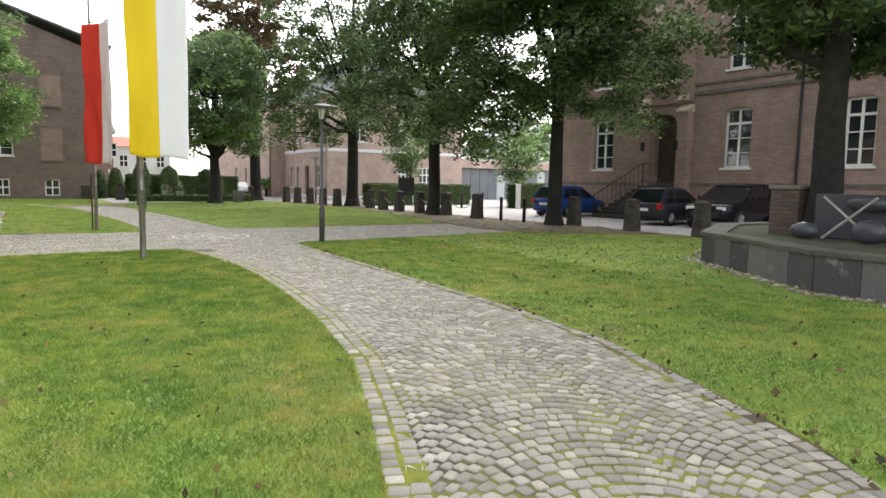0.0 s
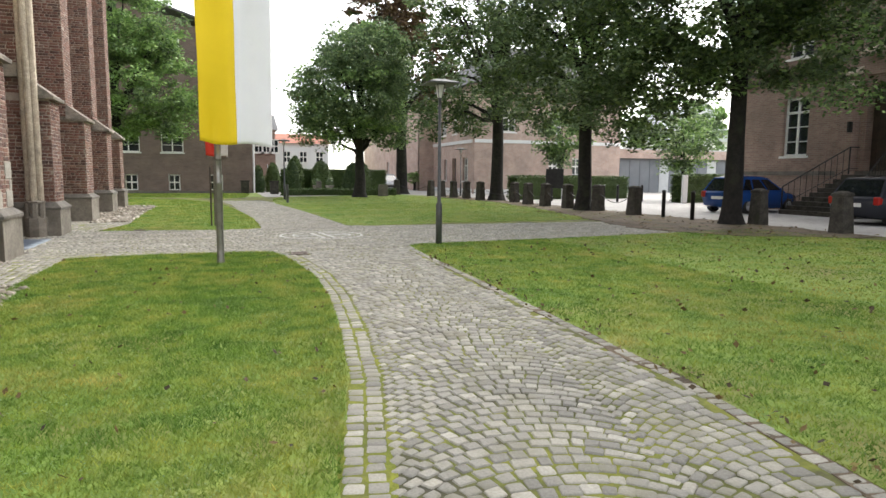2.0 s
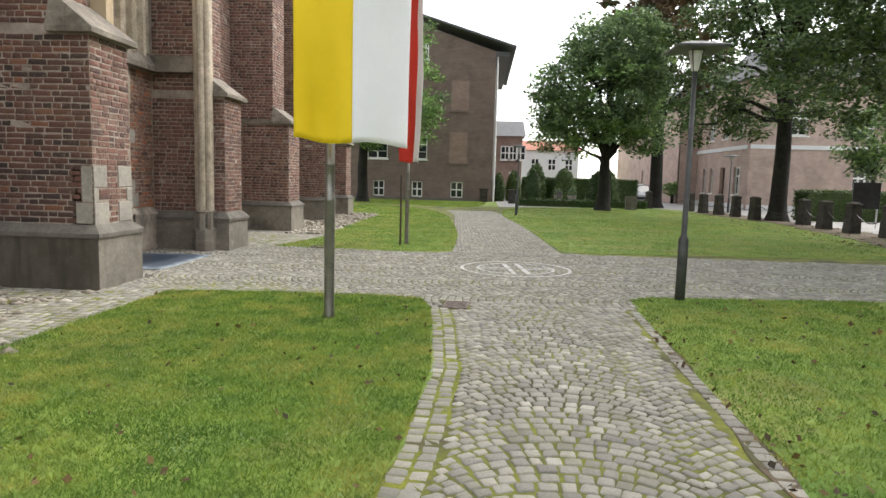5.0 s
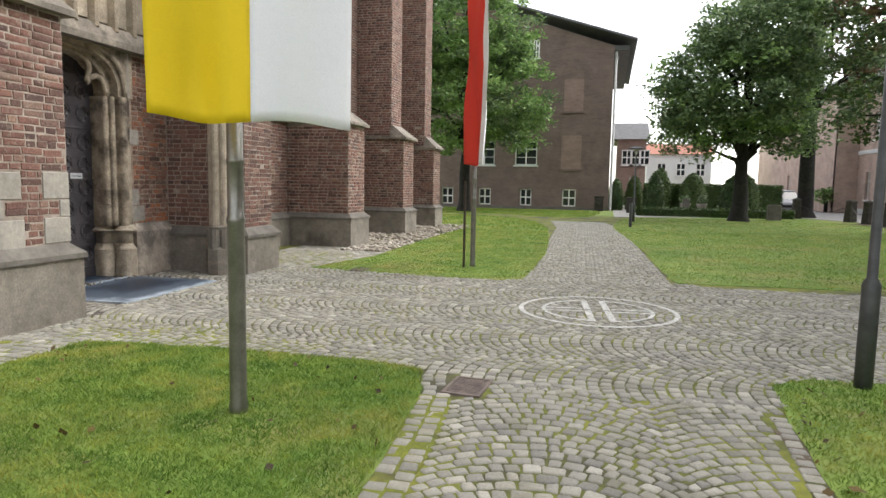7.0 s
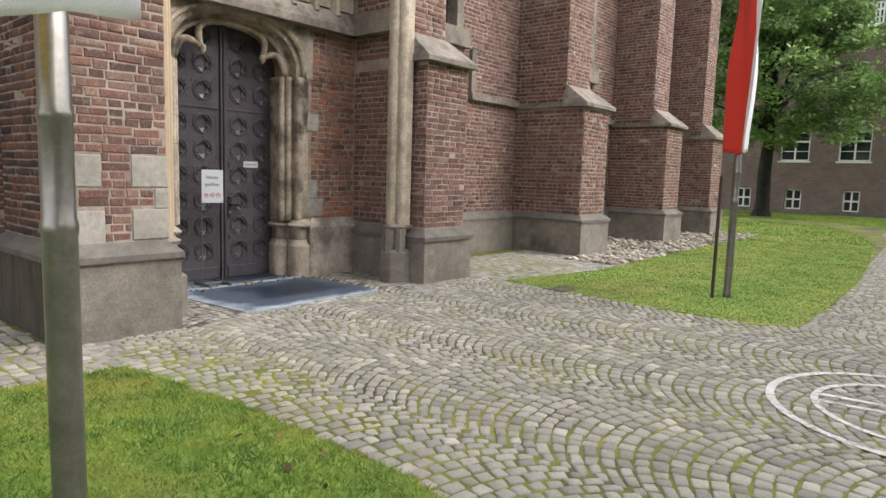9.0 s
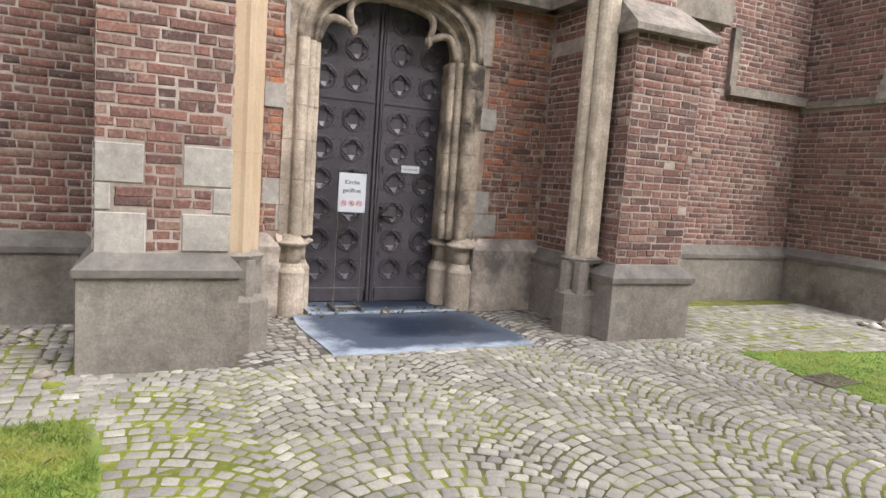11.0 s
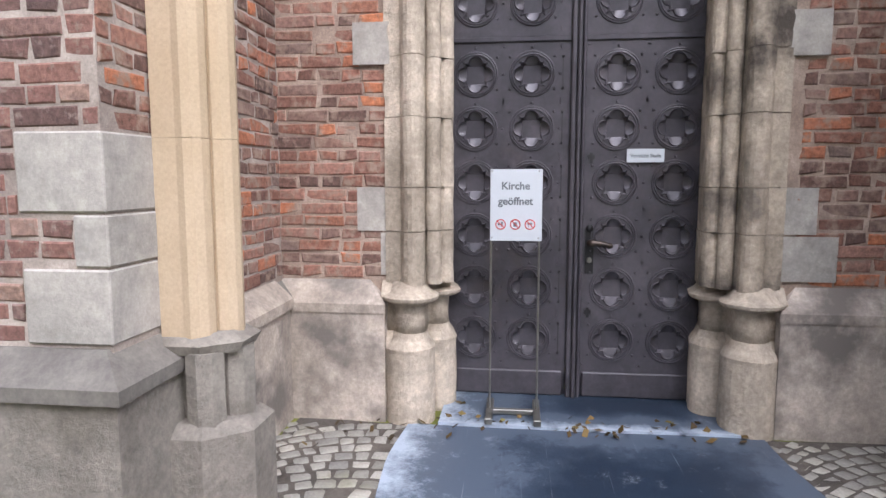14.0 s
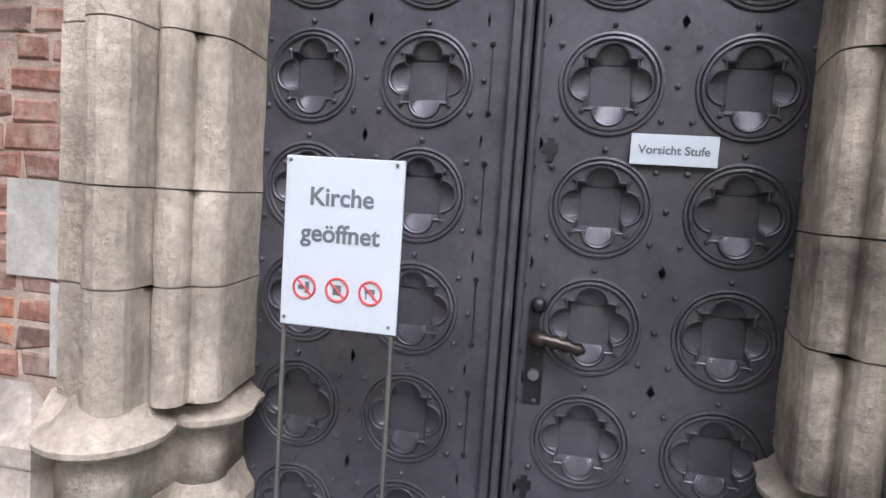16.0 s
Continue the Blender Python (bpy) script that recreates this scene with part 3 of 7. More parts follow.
def weathering(x_front, x_back, y0, y1, z, rise, name="weathering"):
    """The sloped stone cap on a buttress's step."""
    bm = bmesh.new()
    e = 0.1
    prism(bm, [(x_back, y0 - e), (x_front + e, y0 - e), (x_front + e, y1 + e), (x_back, y1 + e)], z, z + 0.06)
    prism(bm, [(x_back, y0 - e), (x_front + e, y0 - e), (x_front + e, y1 + e), (x_back, y1 + e)], z + 0.06, z + rise, [(x_back, y0 + 0.02), (x_back + 0.02, y0 + 0.02), (x_back + 0.02, y1 - 0.02), (x_back, y1 - 0.02)])
    return part(name, bm, STONE_GREY, church)


# each buttress: plinth front, plinth sides, brick front, cap height, front above the cap
BUTTRESSES = [(-0.98, 13.58, 14.56, 0.64, 0.79, 3.05, -1.55), (-1.12, 17.90, 18.87, 0.56, 0.72, 2.86, -1.62), (-1.28, 22.38, 23.5, 0.62, 0.76, 2.75, -1.8), (-1.36, 26.6, 27.7, 0.62, 0.76, 2.72, -1.85), (-1.45, 30.2, 31.2, 0.6, 0.74, 2.65, -1.9)]
WALL_X = -2.61
brick_faces = []  # (name, facing, plane, u0, u1, z0, z1, singles, parent)
for k, (xf, y0, y1, zp, zt, zc, xu) in enumerate(BUTTRESSES):
    back = -3.4
    plinth("plinth", back, xf, y0, y1, zp, zt, 0.085)
    b = core("buttress", [(back, xf - 0.1, y0 + 0.09, y1 - 0.07, zt - 0.12, zc), (back, xu, y0 + 0.12, y1 - 0.1, zc, 11.5)], MORTAR, "brick buttress with pale mortar")
    weathering(xf - 0.1, xu, y0 + 0.09, y1 - 0.07, zc, 0.42 if k else 0.48)
    near = k < 2
    brick_faces += [(b, "east", xf - 0.1, y0 + 0.09, y1 - 0.07, zt, zc, 130 if near else 0), (b, "south", y0 + 0.09, (-2.95 if k > 1 else -2.6) if k else -2.5, xf - 0.1, zt, zc, 160 if k == 1 else 0),
                    (b, "north", y1 - 0.07, -2.6 if k < 1 else -2.9, xf - 0.1, zt, zc, 150 if k == 0 else 0),
                    (b, "east", xu, y0 + 0.12, y1 - 0.1, zc + 0.4, 8.0 if k < 2 else 9.0, 0), (b, "south", y0 + 0.12, -2.95 if k > 1 else -2.6, xu, zc + 0.1, 9.0, 0)]
# walls between the buttresses
plinth("plinth", -3.4, -2.39, 6.0, 13.6, 0.60, 0.76, 0.1)
w = core("church_wall", [(-3.4, -2.49, 6.0, 13.7, 0.6, 11.5)], MORTAR, "old red brick church wall")
brick_faces.append((w, "east", -2.49, 11.0, 13.67, 0.76, 4.2, 0))
for y0, y1, x in ((18.8, 22.45, -2.78), (23.4, 26.7, -2.8), (27.6, 30.3, -2.8)):
    plinth("plinth", -3.4, x, y0, y1, 0.60, 0.76, 0.1)
    w = part("church_wall", bmesh.new(), MORTAR, church, "old red brick church wall")
    bm = bmesh.new()
    p = facing("east", x - 0.1)
    hole = [((y0 + y1) / 2 - 0.85 if y0 < 19 else (y0 + y1) / 2 - 0.4, (y0 + y1) / 2 - 0.05 if y0 < 19 else (y0 + y1) / 2 + 0.4, 3.95, 6.4)]
    holed_wall(bm, p, y0, y1, 0.6, 11.5, 0.5, hole)
    bm.to_mesh(w.data)
    bm.free()
    brick_faces.append((w, "east", x - 0.1, y0, y1, 0.76, 7.5, 0, hole[0]))
    u0, u1, z0, z1 = hole[0]
    bm = bmesh.new()
    for a, b_, c, d in ((u0 - 0.12, u0 + 0.06, z0, z1), (u1 - 0.06, u1 + 0.12, z0, z1)):
        pbox(bm, p, a, b_, -0.2, 0.03, c, d)
    pbox(bm, p, u0 - 0.2, u1 + 0.2, -0.25, 0.14, z0 - 0.32, z0 - 0.02)
    fr = part("window_frame", bm, STONE_GREY, church, "pale stone frame of a narrow leaded window")
    bm = bmesh.new()
    pbox(bm, p, u0, u1, -0.26, -0.24, z0, z1)
    part("pane", bm, GLASS, fr)
    bm = bmesh.new()
    for q in range(1, 3):
        u = u0 + (u1 - u0) * q / 3
        pbox(bm, p, u - 0.006, u + 0.006, -0.24, -0.225, z0, z1)
    for q in range(1, 9):
        z = z0 + (z1 - z0) * q / 9
        pbox(bm, p, u0, u1, -0.24, -0.225, z - 0.006, z + 0.006)
    part("lead_bars", bm, IRON_DARK, fr)
    bm = bmesh.new()
    if y0 < 19:
        pbox(bm, p, u1 + 0.35, u1 + 0.47, -0.02, 0.07, 2.9, z0 - 0.3)
    pbox(bm, p, u1 + 0.35, y1, -0.02, 0.1, 2.78, 2.9)
    part("string_course", bm, STONE_GREY, church)
part("render_coat", boxes((-2.5, -1.78, 14.562, 14.574, -0.05, 0.635)), PLINTH_PALE, church, "pale stained render on the buttress's flank")
# the first buttress's south plinth flank is darker than its other sides
part("dark_coat", boxes((-2.39, -0.985, 13.573, 13.582, -0.05, 0.63)), RENDER_DARK, church, "dark render on the buttress's flank")
bm = bmesh.new()
v = [bm.verts.new((x, y, z)) for x in (-2.5, -1.74) for y, z in ((14.575, 0.63), (14.592, 0.64), (14.592, 0.696), (14.482, 0.8), (14.47, 0.79))]
bm.faces.new(v[:5])
bm.faces.new(v[5:][::-1])
for k in range(5):
    bm.faces.new((v[k], v[(k + 1) % 5], v[5 + (k + 1) % 5], v[5 + k]))
bmesh.ops.recalc_face_normals(bm, faces=bm.faces)
part("render_coat", bm, PLINTH_PALE, church, "pale render on the sloped ledge")
# string courses that return along the buttresses' flanks
for k in (2, 3, 4):
    xf, y0, y1, zp, zt, zc, xu = BUTTRESSES[k]
    part("string_course", boxes((-2.9, xf - 0.12, y0 + 0.02, y0 + 0.1, zc, zc + 0.1)), STONE_GREY, church)
core("church_wall", [(-12, -3.3, 6.0, 31.0, 0.0, 11.5)], WALL_DARK, "the church's inner mass")
bm = bmesh.new()
prism(bm, [(-12, 5.8), (-2.2, 5.8), (-2.2, 31.3), (-12, 31.3)], 11.5, 11.8)
prism(bm, [(-12, 5.8), (-2.2, 5.8), (-2.2, 31.3), (-12, 31.3)], 11.8, 16, [(-8, 5.8), (-7, 5.8), (-7, 31.3), (-8, 31.3)])
part("roof", bm, ROOF, church)

# ---- portal ----
portal = thing("portal", "weathered sandstone church portal with moulded jambs and a cusped arch", "portal", "structure")
for y0, y1, lab in ((14.4, 15.1, "s"), (17.15, 18.1, "n")):
    w = core("portal_wall", [(-3.3, WALL_X, y0, y1, 0.6, 3.28)], MORTAR_BROWN, "old red and orange brick beside the door")
    brick_faces.append((w, "east", WALL_X, y0 + 0.08, min(y1, 17.985), 0.79, 3.25, 110))
    plinth("plinth", -3.3, -2.51, y0, y1, 0.62, 0.79, 0.1, PLINTH_PALE)
core("portal_wall", [(-3.3, WALL_X, 14.4, 17.95, 3.6, 11.5)], STONE, "stone panelled wall over the portal")
# ledge over the portal, and the stone panel above it
bm = bmesh.new()
for x0, x1, y0, y1 in ((-3.0, -2.44, 14.45, 17.95), (-2.6, -1.55, 17.83, 17.99), (-2.6, -1.55, 14.4, 14.6)):
    prism(bm, [(x0, y0), (x1, y0), (x1, y1), (x0, y1)], 3.27, 3.36)
    prism(bm, [(x0, y0), (x1, y0), (x1, y1), (x0, y1)], 3.36, 3.56, [(x0, y0), (x1 - 0.12, y0), (x1 - 0.12, y1), (x0, y1)])
part("ledge", bm, STONE_GREY, portal)
for k in range(9):
    y = 14.75 + k * (17.6 - 14.75) / 8
    bm = bmesh.new()
    prism(bm, [(WALL_X - 0.02, y - 0.06), (WALL_X + 0.1, y - 0.035), (WALL_X + 0.13, y), (WALL_X + 0.1, y + 0.035), (WALL_X - 0.02, y + 0.06)], 3.5, 8.0)
    bmesh.ops.recalc_face_normals(bm, faces=bm.faces)
    part("mullion", bm, STONE, portal)


JAMB_Y = {-1: YC + 0.01, 1: YC - 0.075}  # the jambs stand unevenly about the middle


def roll_profile(sign):
    """The jamb's plan from the wall's face to the door's, as rolls and hollows."""
    rows = [(WALL_X + 0.02, 1.045), (WALL_X + 0.03, 0.96)]
    for cx, cy, r in ((WALL_X + 0.03, 0.89, 0.062), (WALL_X - 0.06, 0.79, 0.042), (WALL_X - 0.13, 0.735, 0.05)):
        rows += [(cx + r * math.cos(a), cy + r * math.sin(a)) for a in [radians(d) for d in (85, 62, 40, 18, -4, -26, -48, -70, -90)]]
        rows.append((cx - r * 0.9, cy - r * 0.9))
    rows += [(WALL_X - 0.25, 0.70), (WALL_X - 0.37, 0.72), (WALL_X - 0.5, 0.74), (WALL_X - 0.5, 1.045)]
    return [(x, JAMB_Y[sign] + sign * (y + 0.035)) for x, y in rows]


def base_plan(off):
    """The plan of a jamb's base: two half rolls with a flat between, swollen by off."""
    rows = [(WALL_X - 0.5, 1.1), (WALL_X + 0.03 + off * 0.7, 1.1), (WALL_X + 0.03 + off * 0.7, 1.045)]
    for cx, cy, r, a0, a1 in ((WALL_X + 0.015, 0.945, 0.088, 62, -95), (WALL_X - 0.225, 0.83, 0.07, 28, -120)):
        rows += [(cx + (r + off) * math.cos(radians(a)), cy + (r + off) * math.sin(radians(a))) for a in np.linspace(a0, a1, 12)]
        rows.append((cx - 0.085, cy - r * 0.86 - off * 0.95) if cx > WALL_X - 0.1 else (WALL_X - 0.5, cy - r * 0.4 - off))
    return rows


def blob(cx, cy, pts, k):
    return [(cx + (x - cx) * k, cy + (y - cy) * k) for x, y in pts]


for sign, side in ((-1, "s"), (1, "n")):
    prof = roll_profile(sign)
    zs = [0.765, 1.065, 1.305, 1.68, 2.0, 2.36, 2.62]
    tiers = {"jamb_base": [(0.05, -0.05), (0.05, 0.2), (0.049, 0.4), (0.052, 0.425), (0.04, 0.445), (0.02, 0.47), (0.004, 0.51)],
             "drum": [(0.002, 0.51), (0.0, 0.6), (0.002, 0.66), (0.012, 0.676)],
             "moulding": [(0.01, 0.67), (0.05, 0.683), (0.066, 0.695), (0.07, 0.711), (0.052, 0.724), (0.034, 0.732), (0.012, 0.755), (-0.025, 0.788)]}
    base = None
    for nm, rows_ in tiers.items():
        bm = bmesh.new()
        rings = []
        for off, z in rows_:
            plan = base_plan(off)
            plan = [(x, JAMB_Y[sign] + sign * y) for x, y in (plan if sign > 0 else plan[::-1])]
            rings.append([bm.verts.new((x, y, z)) for x, y in plan])
        for r0, r1 in zip(rings, rings[1:]):
            for q in range(len(r0)):
                bm.faces.new((r0[q], r0[(q + 1) % len(r0)], r1[(q + 1) % len(r0)], r1[q]))
        bm.faces.new(rings[0][::-1])
        bm.faces.new(rings[-1])
        bmesh.ops.recalc_face_normals(bm, faces=bm.faces)
        for v in bm.verts:
            v.co += Vector((noise.noise(v.co * 8), noise.noise(v.co * 8 + Vector((5, 0, 0))), 0.6 * noise.noise(v.co * 8 + Vector((0, 5, 0))))) * 0.008
        ob = part(nm, bm, STONE, base or portal, "" if base else "worn moulded stone base", smooth=nm == "drum")
        base = base or ob
    for z0, z1 in zip(zs, zs[1:]):
        bm = bmesh.new()
        pl = prof if sign > 0 else prof[::-1]
        levels = [z0 + 0.002] + [z0 + (z1 - z0) * q / 5 for q in (1, 2, 3, 4)] + [z1 - 0.002]
        rings = [[bm.verts.new((x, y, z)) for x, y in pl] for z in levels]
        for r0, r1 in zip(rings, rings[1:]):
            for q in range(len(pl)):
                bm.faces.new((r0[q], r0[(q + 1) % len(pl)], r1[(q + 1) % len(pl)], r1[q]))
        bm.faces.new(rings[0][::-1])
        bm.faces.new(rings[-1])
        bmesh.ops.recalc_face_normals(bm, faces=bm.faces)
        for v in bm.verts:
            e = 0.006 if v.co.z in (levels[0], levels[-1]) else 0.0
            o = Vector((noise.noise((v.co.x * 5, v.co.y * 5, z0 * 7)), noise.noise((v.co.x * 5, v.co.y * 5, z0 * 7 + 3)), 0)) * 0.004
            o += Vector((noise.noise(v.co * 17), noise.noise(v.co * 17 + Vector((3, 0, 0))), 0)) * 0.005
            v.co += o - Vector((e, 0, 0))
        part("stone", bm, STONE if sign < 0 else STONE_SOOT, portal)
    # stone blocks that reach into the brickwork
    for z0, z1, reach in ((1.065, 1.305, 0.19), (1.96, 2.18, 0.2), (0.82, 1.055, 0.3 if sign > 0 else 0.06), (2.62, 3.26, 0.04)):
        bm = bmesh.new()
        y0, y1 = JAMB_Y[sign] + sign * 1.05, JAMB_Y[sign] + sign * (1.05 + reach)
        box(bm, WALL_X - 0.3, WALL_X + 0.012 + 0.01 * (z0 > 1.5), min(y0, y1), max(y0, y1), z0, z1)
        part("stone", bm, QUOIN, portal)
    # tall engaged shaft on the buttress's flank
    shaft_mat = STONE_NEW if sign < 0 else STONE
    sx, sy = (-1.5, 14.6) if sign < 0 else (-1.55, 17.81)
    bm = bmesh.new()
    plan = []
    for a, r in ((-1, 0.11), (0, 0.11), (1, 0.11)):
        bx = sx + a * 0.092
        by = sy + (0.02 if a else 0.09) * -sign
        plan.append((bx, by))
    for z0, z1 in ((0.76, 1.5), (1.5, 2.6), (2.6, 3.9), (3.9, 5.4), (5.4, 7.2), (7.2, 9)):
        for bx, by in plan:
            turned(bm, [(0.066, z0 + 0.0008), (0.066, z1 - 0.0008)], 12, (bx, by))
        box(bm, sx - 0.15, sx + 0.15, min(sy + sign * 0.1, sy - sign * 0.03), max(sy + sign * 0.1, sy - sign * 0.03), z0 + 0.0008, z1 - 0.0008)
    shaft = part("shaft", bm, shaft_mat, portal, "tall moulded stone shaft")
    for z0, z1, g, lab in ((0.0, 0.40, 0.23 if sign < 0 else 0.19, "shaft_base"), (0.44, 0.70, 0.17 if sign < 0 else 0.15, "shaft_base")):
        bm = bmesh.new()
        pl = [(sx - g, sy + sign * 0.15), (sx - g, sy - sign * (g * 0.35)), (sx - g * 0.45, sy - sign * g), (sx + g * 0.45, sy - sign * g), (sx + g, sy - sign * (g * 0.35)), (sx + g, sy + sign * 0.15)]
        pl = pl if sign < 0 else pl[::-1]
        if z0 > 0.1:
            for a_ in (-1, 0, 1):
                turned(bm, [(0.074, z0 - 0.04), (0.074, z1 + 0.01)], 8, (sx + a_ * 0.115, sy - sign * (0.05 if a_ else 0.12)))
            prism(bm, blob(sx, sy, pl, 0.7), z0 - 0.04, z1)
        else:
            prism(bm, pl, z0, z1)
        prism(bm, pl, z1, z1 + 0.04, blob(sx, sy, pl, 0.78 if z0 < 0.1 else 1.12))
        if z0 > 0.1:
            prism(bm, blob(sx, sy, pl, 1.12), z1 + 0.04, z1 + 0.075, blob(sx, sy, pl, 0.8))
        bmesh.ops.recalc_face_normals(bm, faces=bm.faces)
        part(lab, bm, PLINTH, shaft)

# the arch: a flat basket curve cut into stone spandrels
def arch_point(t, half=0.755, spring=2.62, rise=0.53):
    return YC - half * math.copysign(abs(math.cos(t)) ** 0.85, math.cos(t)), spring + rise * math.sin(t) ** 0.75


N_ARCH = 40
arch = [arch_point(math.pi * k / N_ARCH) for k in range(N_ARCH + 1)]
bm = bmesh.new()
for x0, x1, grow in ((WALL_X - 0.02, WALL_X + 0.02, 0.16), (WALL_X - 0.14, WALL_X - 0.02, 0.08), (WALL_X - 0.4, WALL_X - 0.14, 0.0)):
    pts = [(YC + (y - YC) * (1 + grow / 0.72), 2.62 + (z - 2.62) * (1 + grow / 0.6)) for y, z in arch]
    for (ya, za), (yb, zb) in zip(pts, pts[1:]):
        vs = [bm.verts.new(c) for c in ((x1, ya, za), (x1, yb, zb), (x1, yb, 3.3), (x1, ya, 3.3), (x0, ya, za), (x0, yb, zb), (x0, yb, 3.3), (x0, ya, 3.3))]
        bm.faces.new([vs[k] for k in (0, 1, 2, 3)])
        bm.faces.new([vs[k] for k in (1, 0, 4, 5)])
    for s in (-1, 1):
        e = YC + s * (0.755 + grow)
        box(bm, x0, x1, min(e, YC + s * 1.08), max(e, YC + s * 1.08), 2.62, 3.3)
bmesh.ops.recalc_face_normals(bm, faces=bm.faces)
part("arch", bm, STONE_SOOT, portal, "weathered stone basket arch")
for off, r in ((0.18, 0.04), (0.0, 0.035)):
    bm = bmesh.new()
    tube(bm, [(WALL_X + (0.0 if off else -0.15), YC + (y - YC) * (1 + off / 0.72), 2.62 + (z - 2.62) * (1 + off / 0.6)) for y, z in arch], [r] * len(arch), 8)
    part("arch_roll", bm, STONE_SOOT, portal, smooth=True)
for s in (-1, 1):
    bm = bmesh.new()
    tip = (YC + s * 0.40, 2.80)

    def swing(a, b, bulge, n=12):
        out = []
        for k in range(n + 1):
            t = k / n
            y, z = a[0] + (b[0] - a[0]) * t, a[1] + (b[1] - a[1]) * t
            nx, nz = -(b[1] - a[1]), b[0] - a[0]
            q = bulge * math.sin(math.pi * t)
            out.append((WALL_X - 0.14, y + nx * q, z + nz * q))
        return out
    w_ = [0.03 + 0.012 * math.sin(math.pi * k / 12) for k in range(13)]
    tube(bm, swing((YC + s * 0.73, 2.66), tip, -s * 0.42 if s > 0 else 0.42), w_, 6)
    tube(bm, swing(tip, (YC + s * 0.22, 3.13), -s * 0.36 if s > 0 else 0.36), w_, 6)
    turned(bm, [(0.0, tip[1] - 0.07), (0.045, tip[1] - 0.03), (0.04, tip[1] + 0.03), (0.0, tip[1] + 0.05)], 8, (WALL_X - 0.13, tip[0]))
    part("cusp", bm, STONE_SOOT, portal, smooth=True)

# quoins on the first buttress
p = facing("east", -1.08)
for u0, u1, z0, z1, d in ((13.67, 13.95, 1.24, 1.5, 0.011), (14.19, 14.5, 1.24, 1.51, 0.012), (13.67, 13.76, 1.06, 1.24, 0.011), (14.38, 14.502, 1.06, 1.24, 0.011), (13.67, 13.97, 0.78, 1.055, 0.014), (14.19, 14.5, 0.8, 1.06, 0.013)):
    bm = bmesh.new()
    pbox(bm, p, u0, u1, -0.28, d, z0 + 0.004, z1 - 0.004)
    bmesh.ops.bevel(bm, geom=bm.edges[:], offset=0.006, segments=1, affect="EDGES")
    part("quoin", bm, QUOIN, church, "pale grey cut stone")
for z0, z1, x0 in ((1.06, 1.5, -1.22), (0.8, 1.06, -1.3)):
    bm = bmesh.new()
    box(bm, x0, -1.09, 13.657, 13.8, z0 + 0.004, z1 - 0.004)
    part("quoin", bm, QUOIN, church)

# ---- the double door ----
DX = -2.98
door = thing("door_1", "closed black iron-clad double door with rows of quatrefoil roundels", "door", "structure")


def foil(a):
    """The radius of a barbed quatrefoil at an angle."""
    c, s = abs(math.cos(a)), abs(math.sin(a))
    r = 0.062 / max(c, s)
    for lx, lz in ((0.06, 0), (0, 0.06)):
        dot = lx * c + lz * s
        disc = dot * dot - 0.06 ** 2 + 0.041 ** 2
        if disc > 0:
            r = max(r, dot + math.sqrt(disc))
    return r


def roundel_mesh(w, h):
    """One plate of the door: a foil opening, its sloped reveal, a sunk panel and two rings."""
    bm = bmesh.new()
    n = 64
    rings = [[] for _ in range(7)]
    for k in range(n):
        a = 2 * math.pi * k / n
        c, s = math.cos(a), math.sin(a)
        r = foil(a)
        q = min(w / 2 / max(abs(c), 1e-6), h / 2 / max(abs(s), 1e-6))
        sq = 1 / max(abs(c), abs(s))
        for ring, (d, e) in zip(rings, ((0.0, q), (0.0, r + 0.009), (0.006, r + 0.004), (0.004, r), (-0.012, r * 0.975), (-0.026, min(0.053 * sq, r * 0.93)), (-0.036, min(0.051 * sq, r * 0.91)))):
            ring.append(bm.verts.new((d, e * c, e * s)))
    for a_, b_ in zip(rings, rings[1:]):
        for k in range(n):
            bm.faces.new((a_[k], a_[(k + 1) % n], b_[(k + 1) % n], b_[k]))
    bm.faces.new(rings[-1])
    for r in (0.1145, 0.1265):
        ring = [(0.003, r * math.cos(2 * math.pi * k / 40), r * math.sin(2 * math.pi * k / 40)) for k in range(41)]
        tube(bm, ring, [0.0056] * 41, 6, False)
    for a in (45, 135, 225, 315):
        y, z = 0.096 * math.cos(radians(a)), 0.096 * math.sin(radians(a))
        bmesh.ops.create_icosphere(bm, subdivisions=1, radius=0.0085, matrix=Matrix.Translation((0.003, y, z)))
    for y, z in ((-w * 0.4, 0.1), (w * 0.4, 0.1), (-w * 0.4, -0.09), (w * 0.4, -0.09), (0.0, h * 0.49), (w * 0.5, 0.0)):
        bmesh.ops.create_icosphere(bm, subdivisions=2, radius=0.0078, matrix=Matrix.Translation((0.003, y * 0.97, z * 0.97)))
    bmesh.ops.recalc_face_normals(bm, faces=bm.faces)
    me = bpy.data.meshes.new("roundel_plate")
    bm.to_mesh(me)
    bm.free()
    me.materials.append(IRON)
    return me


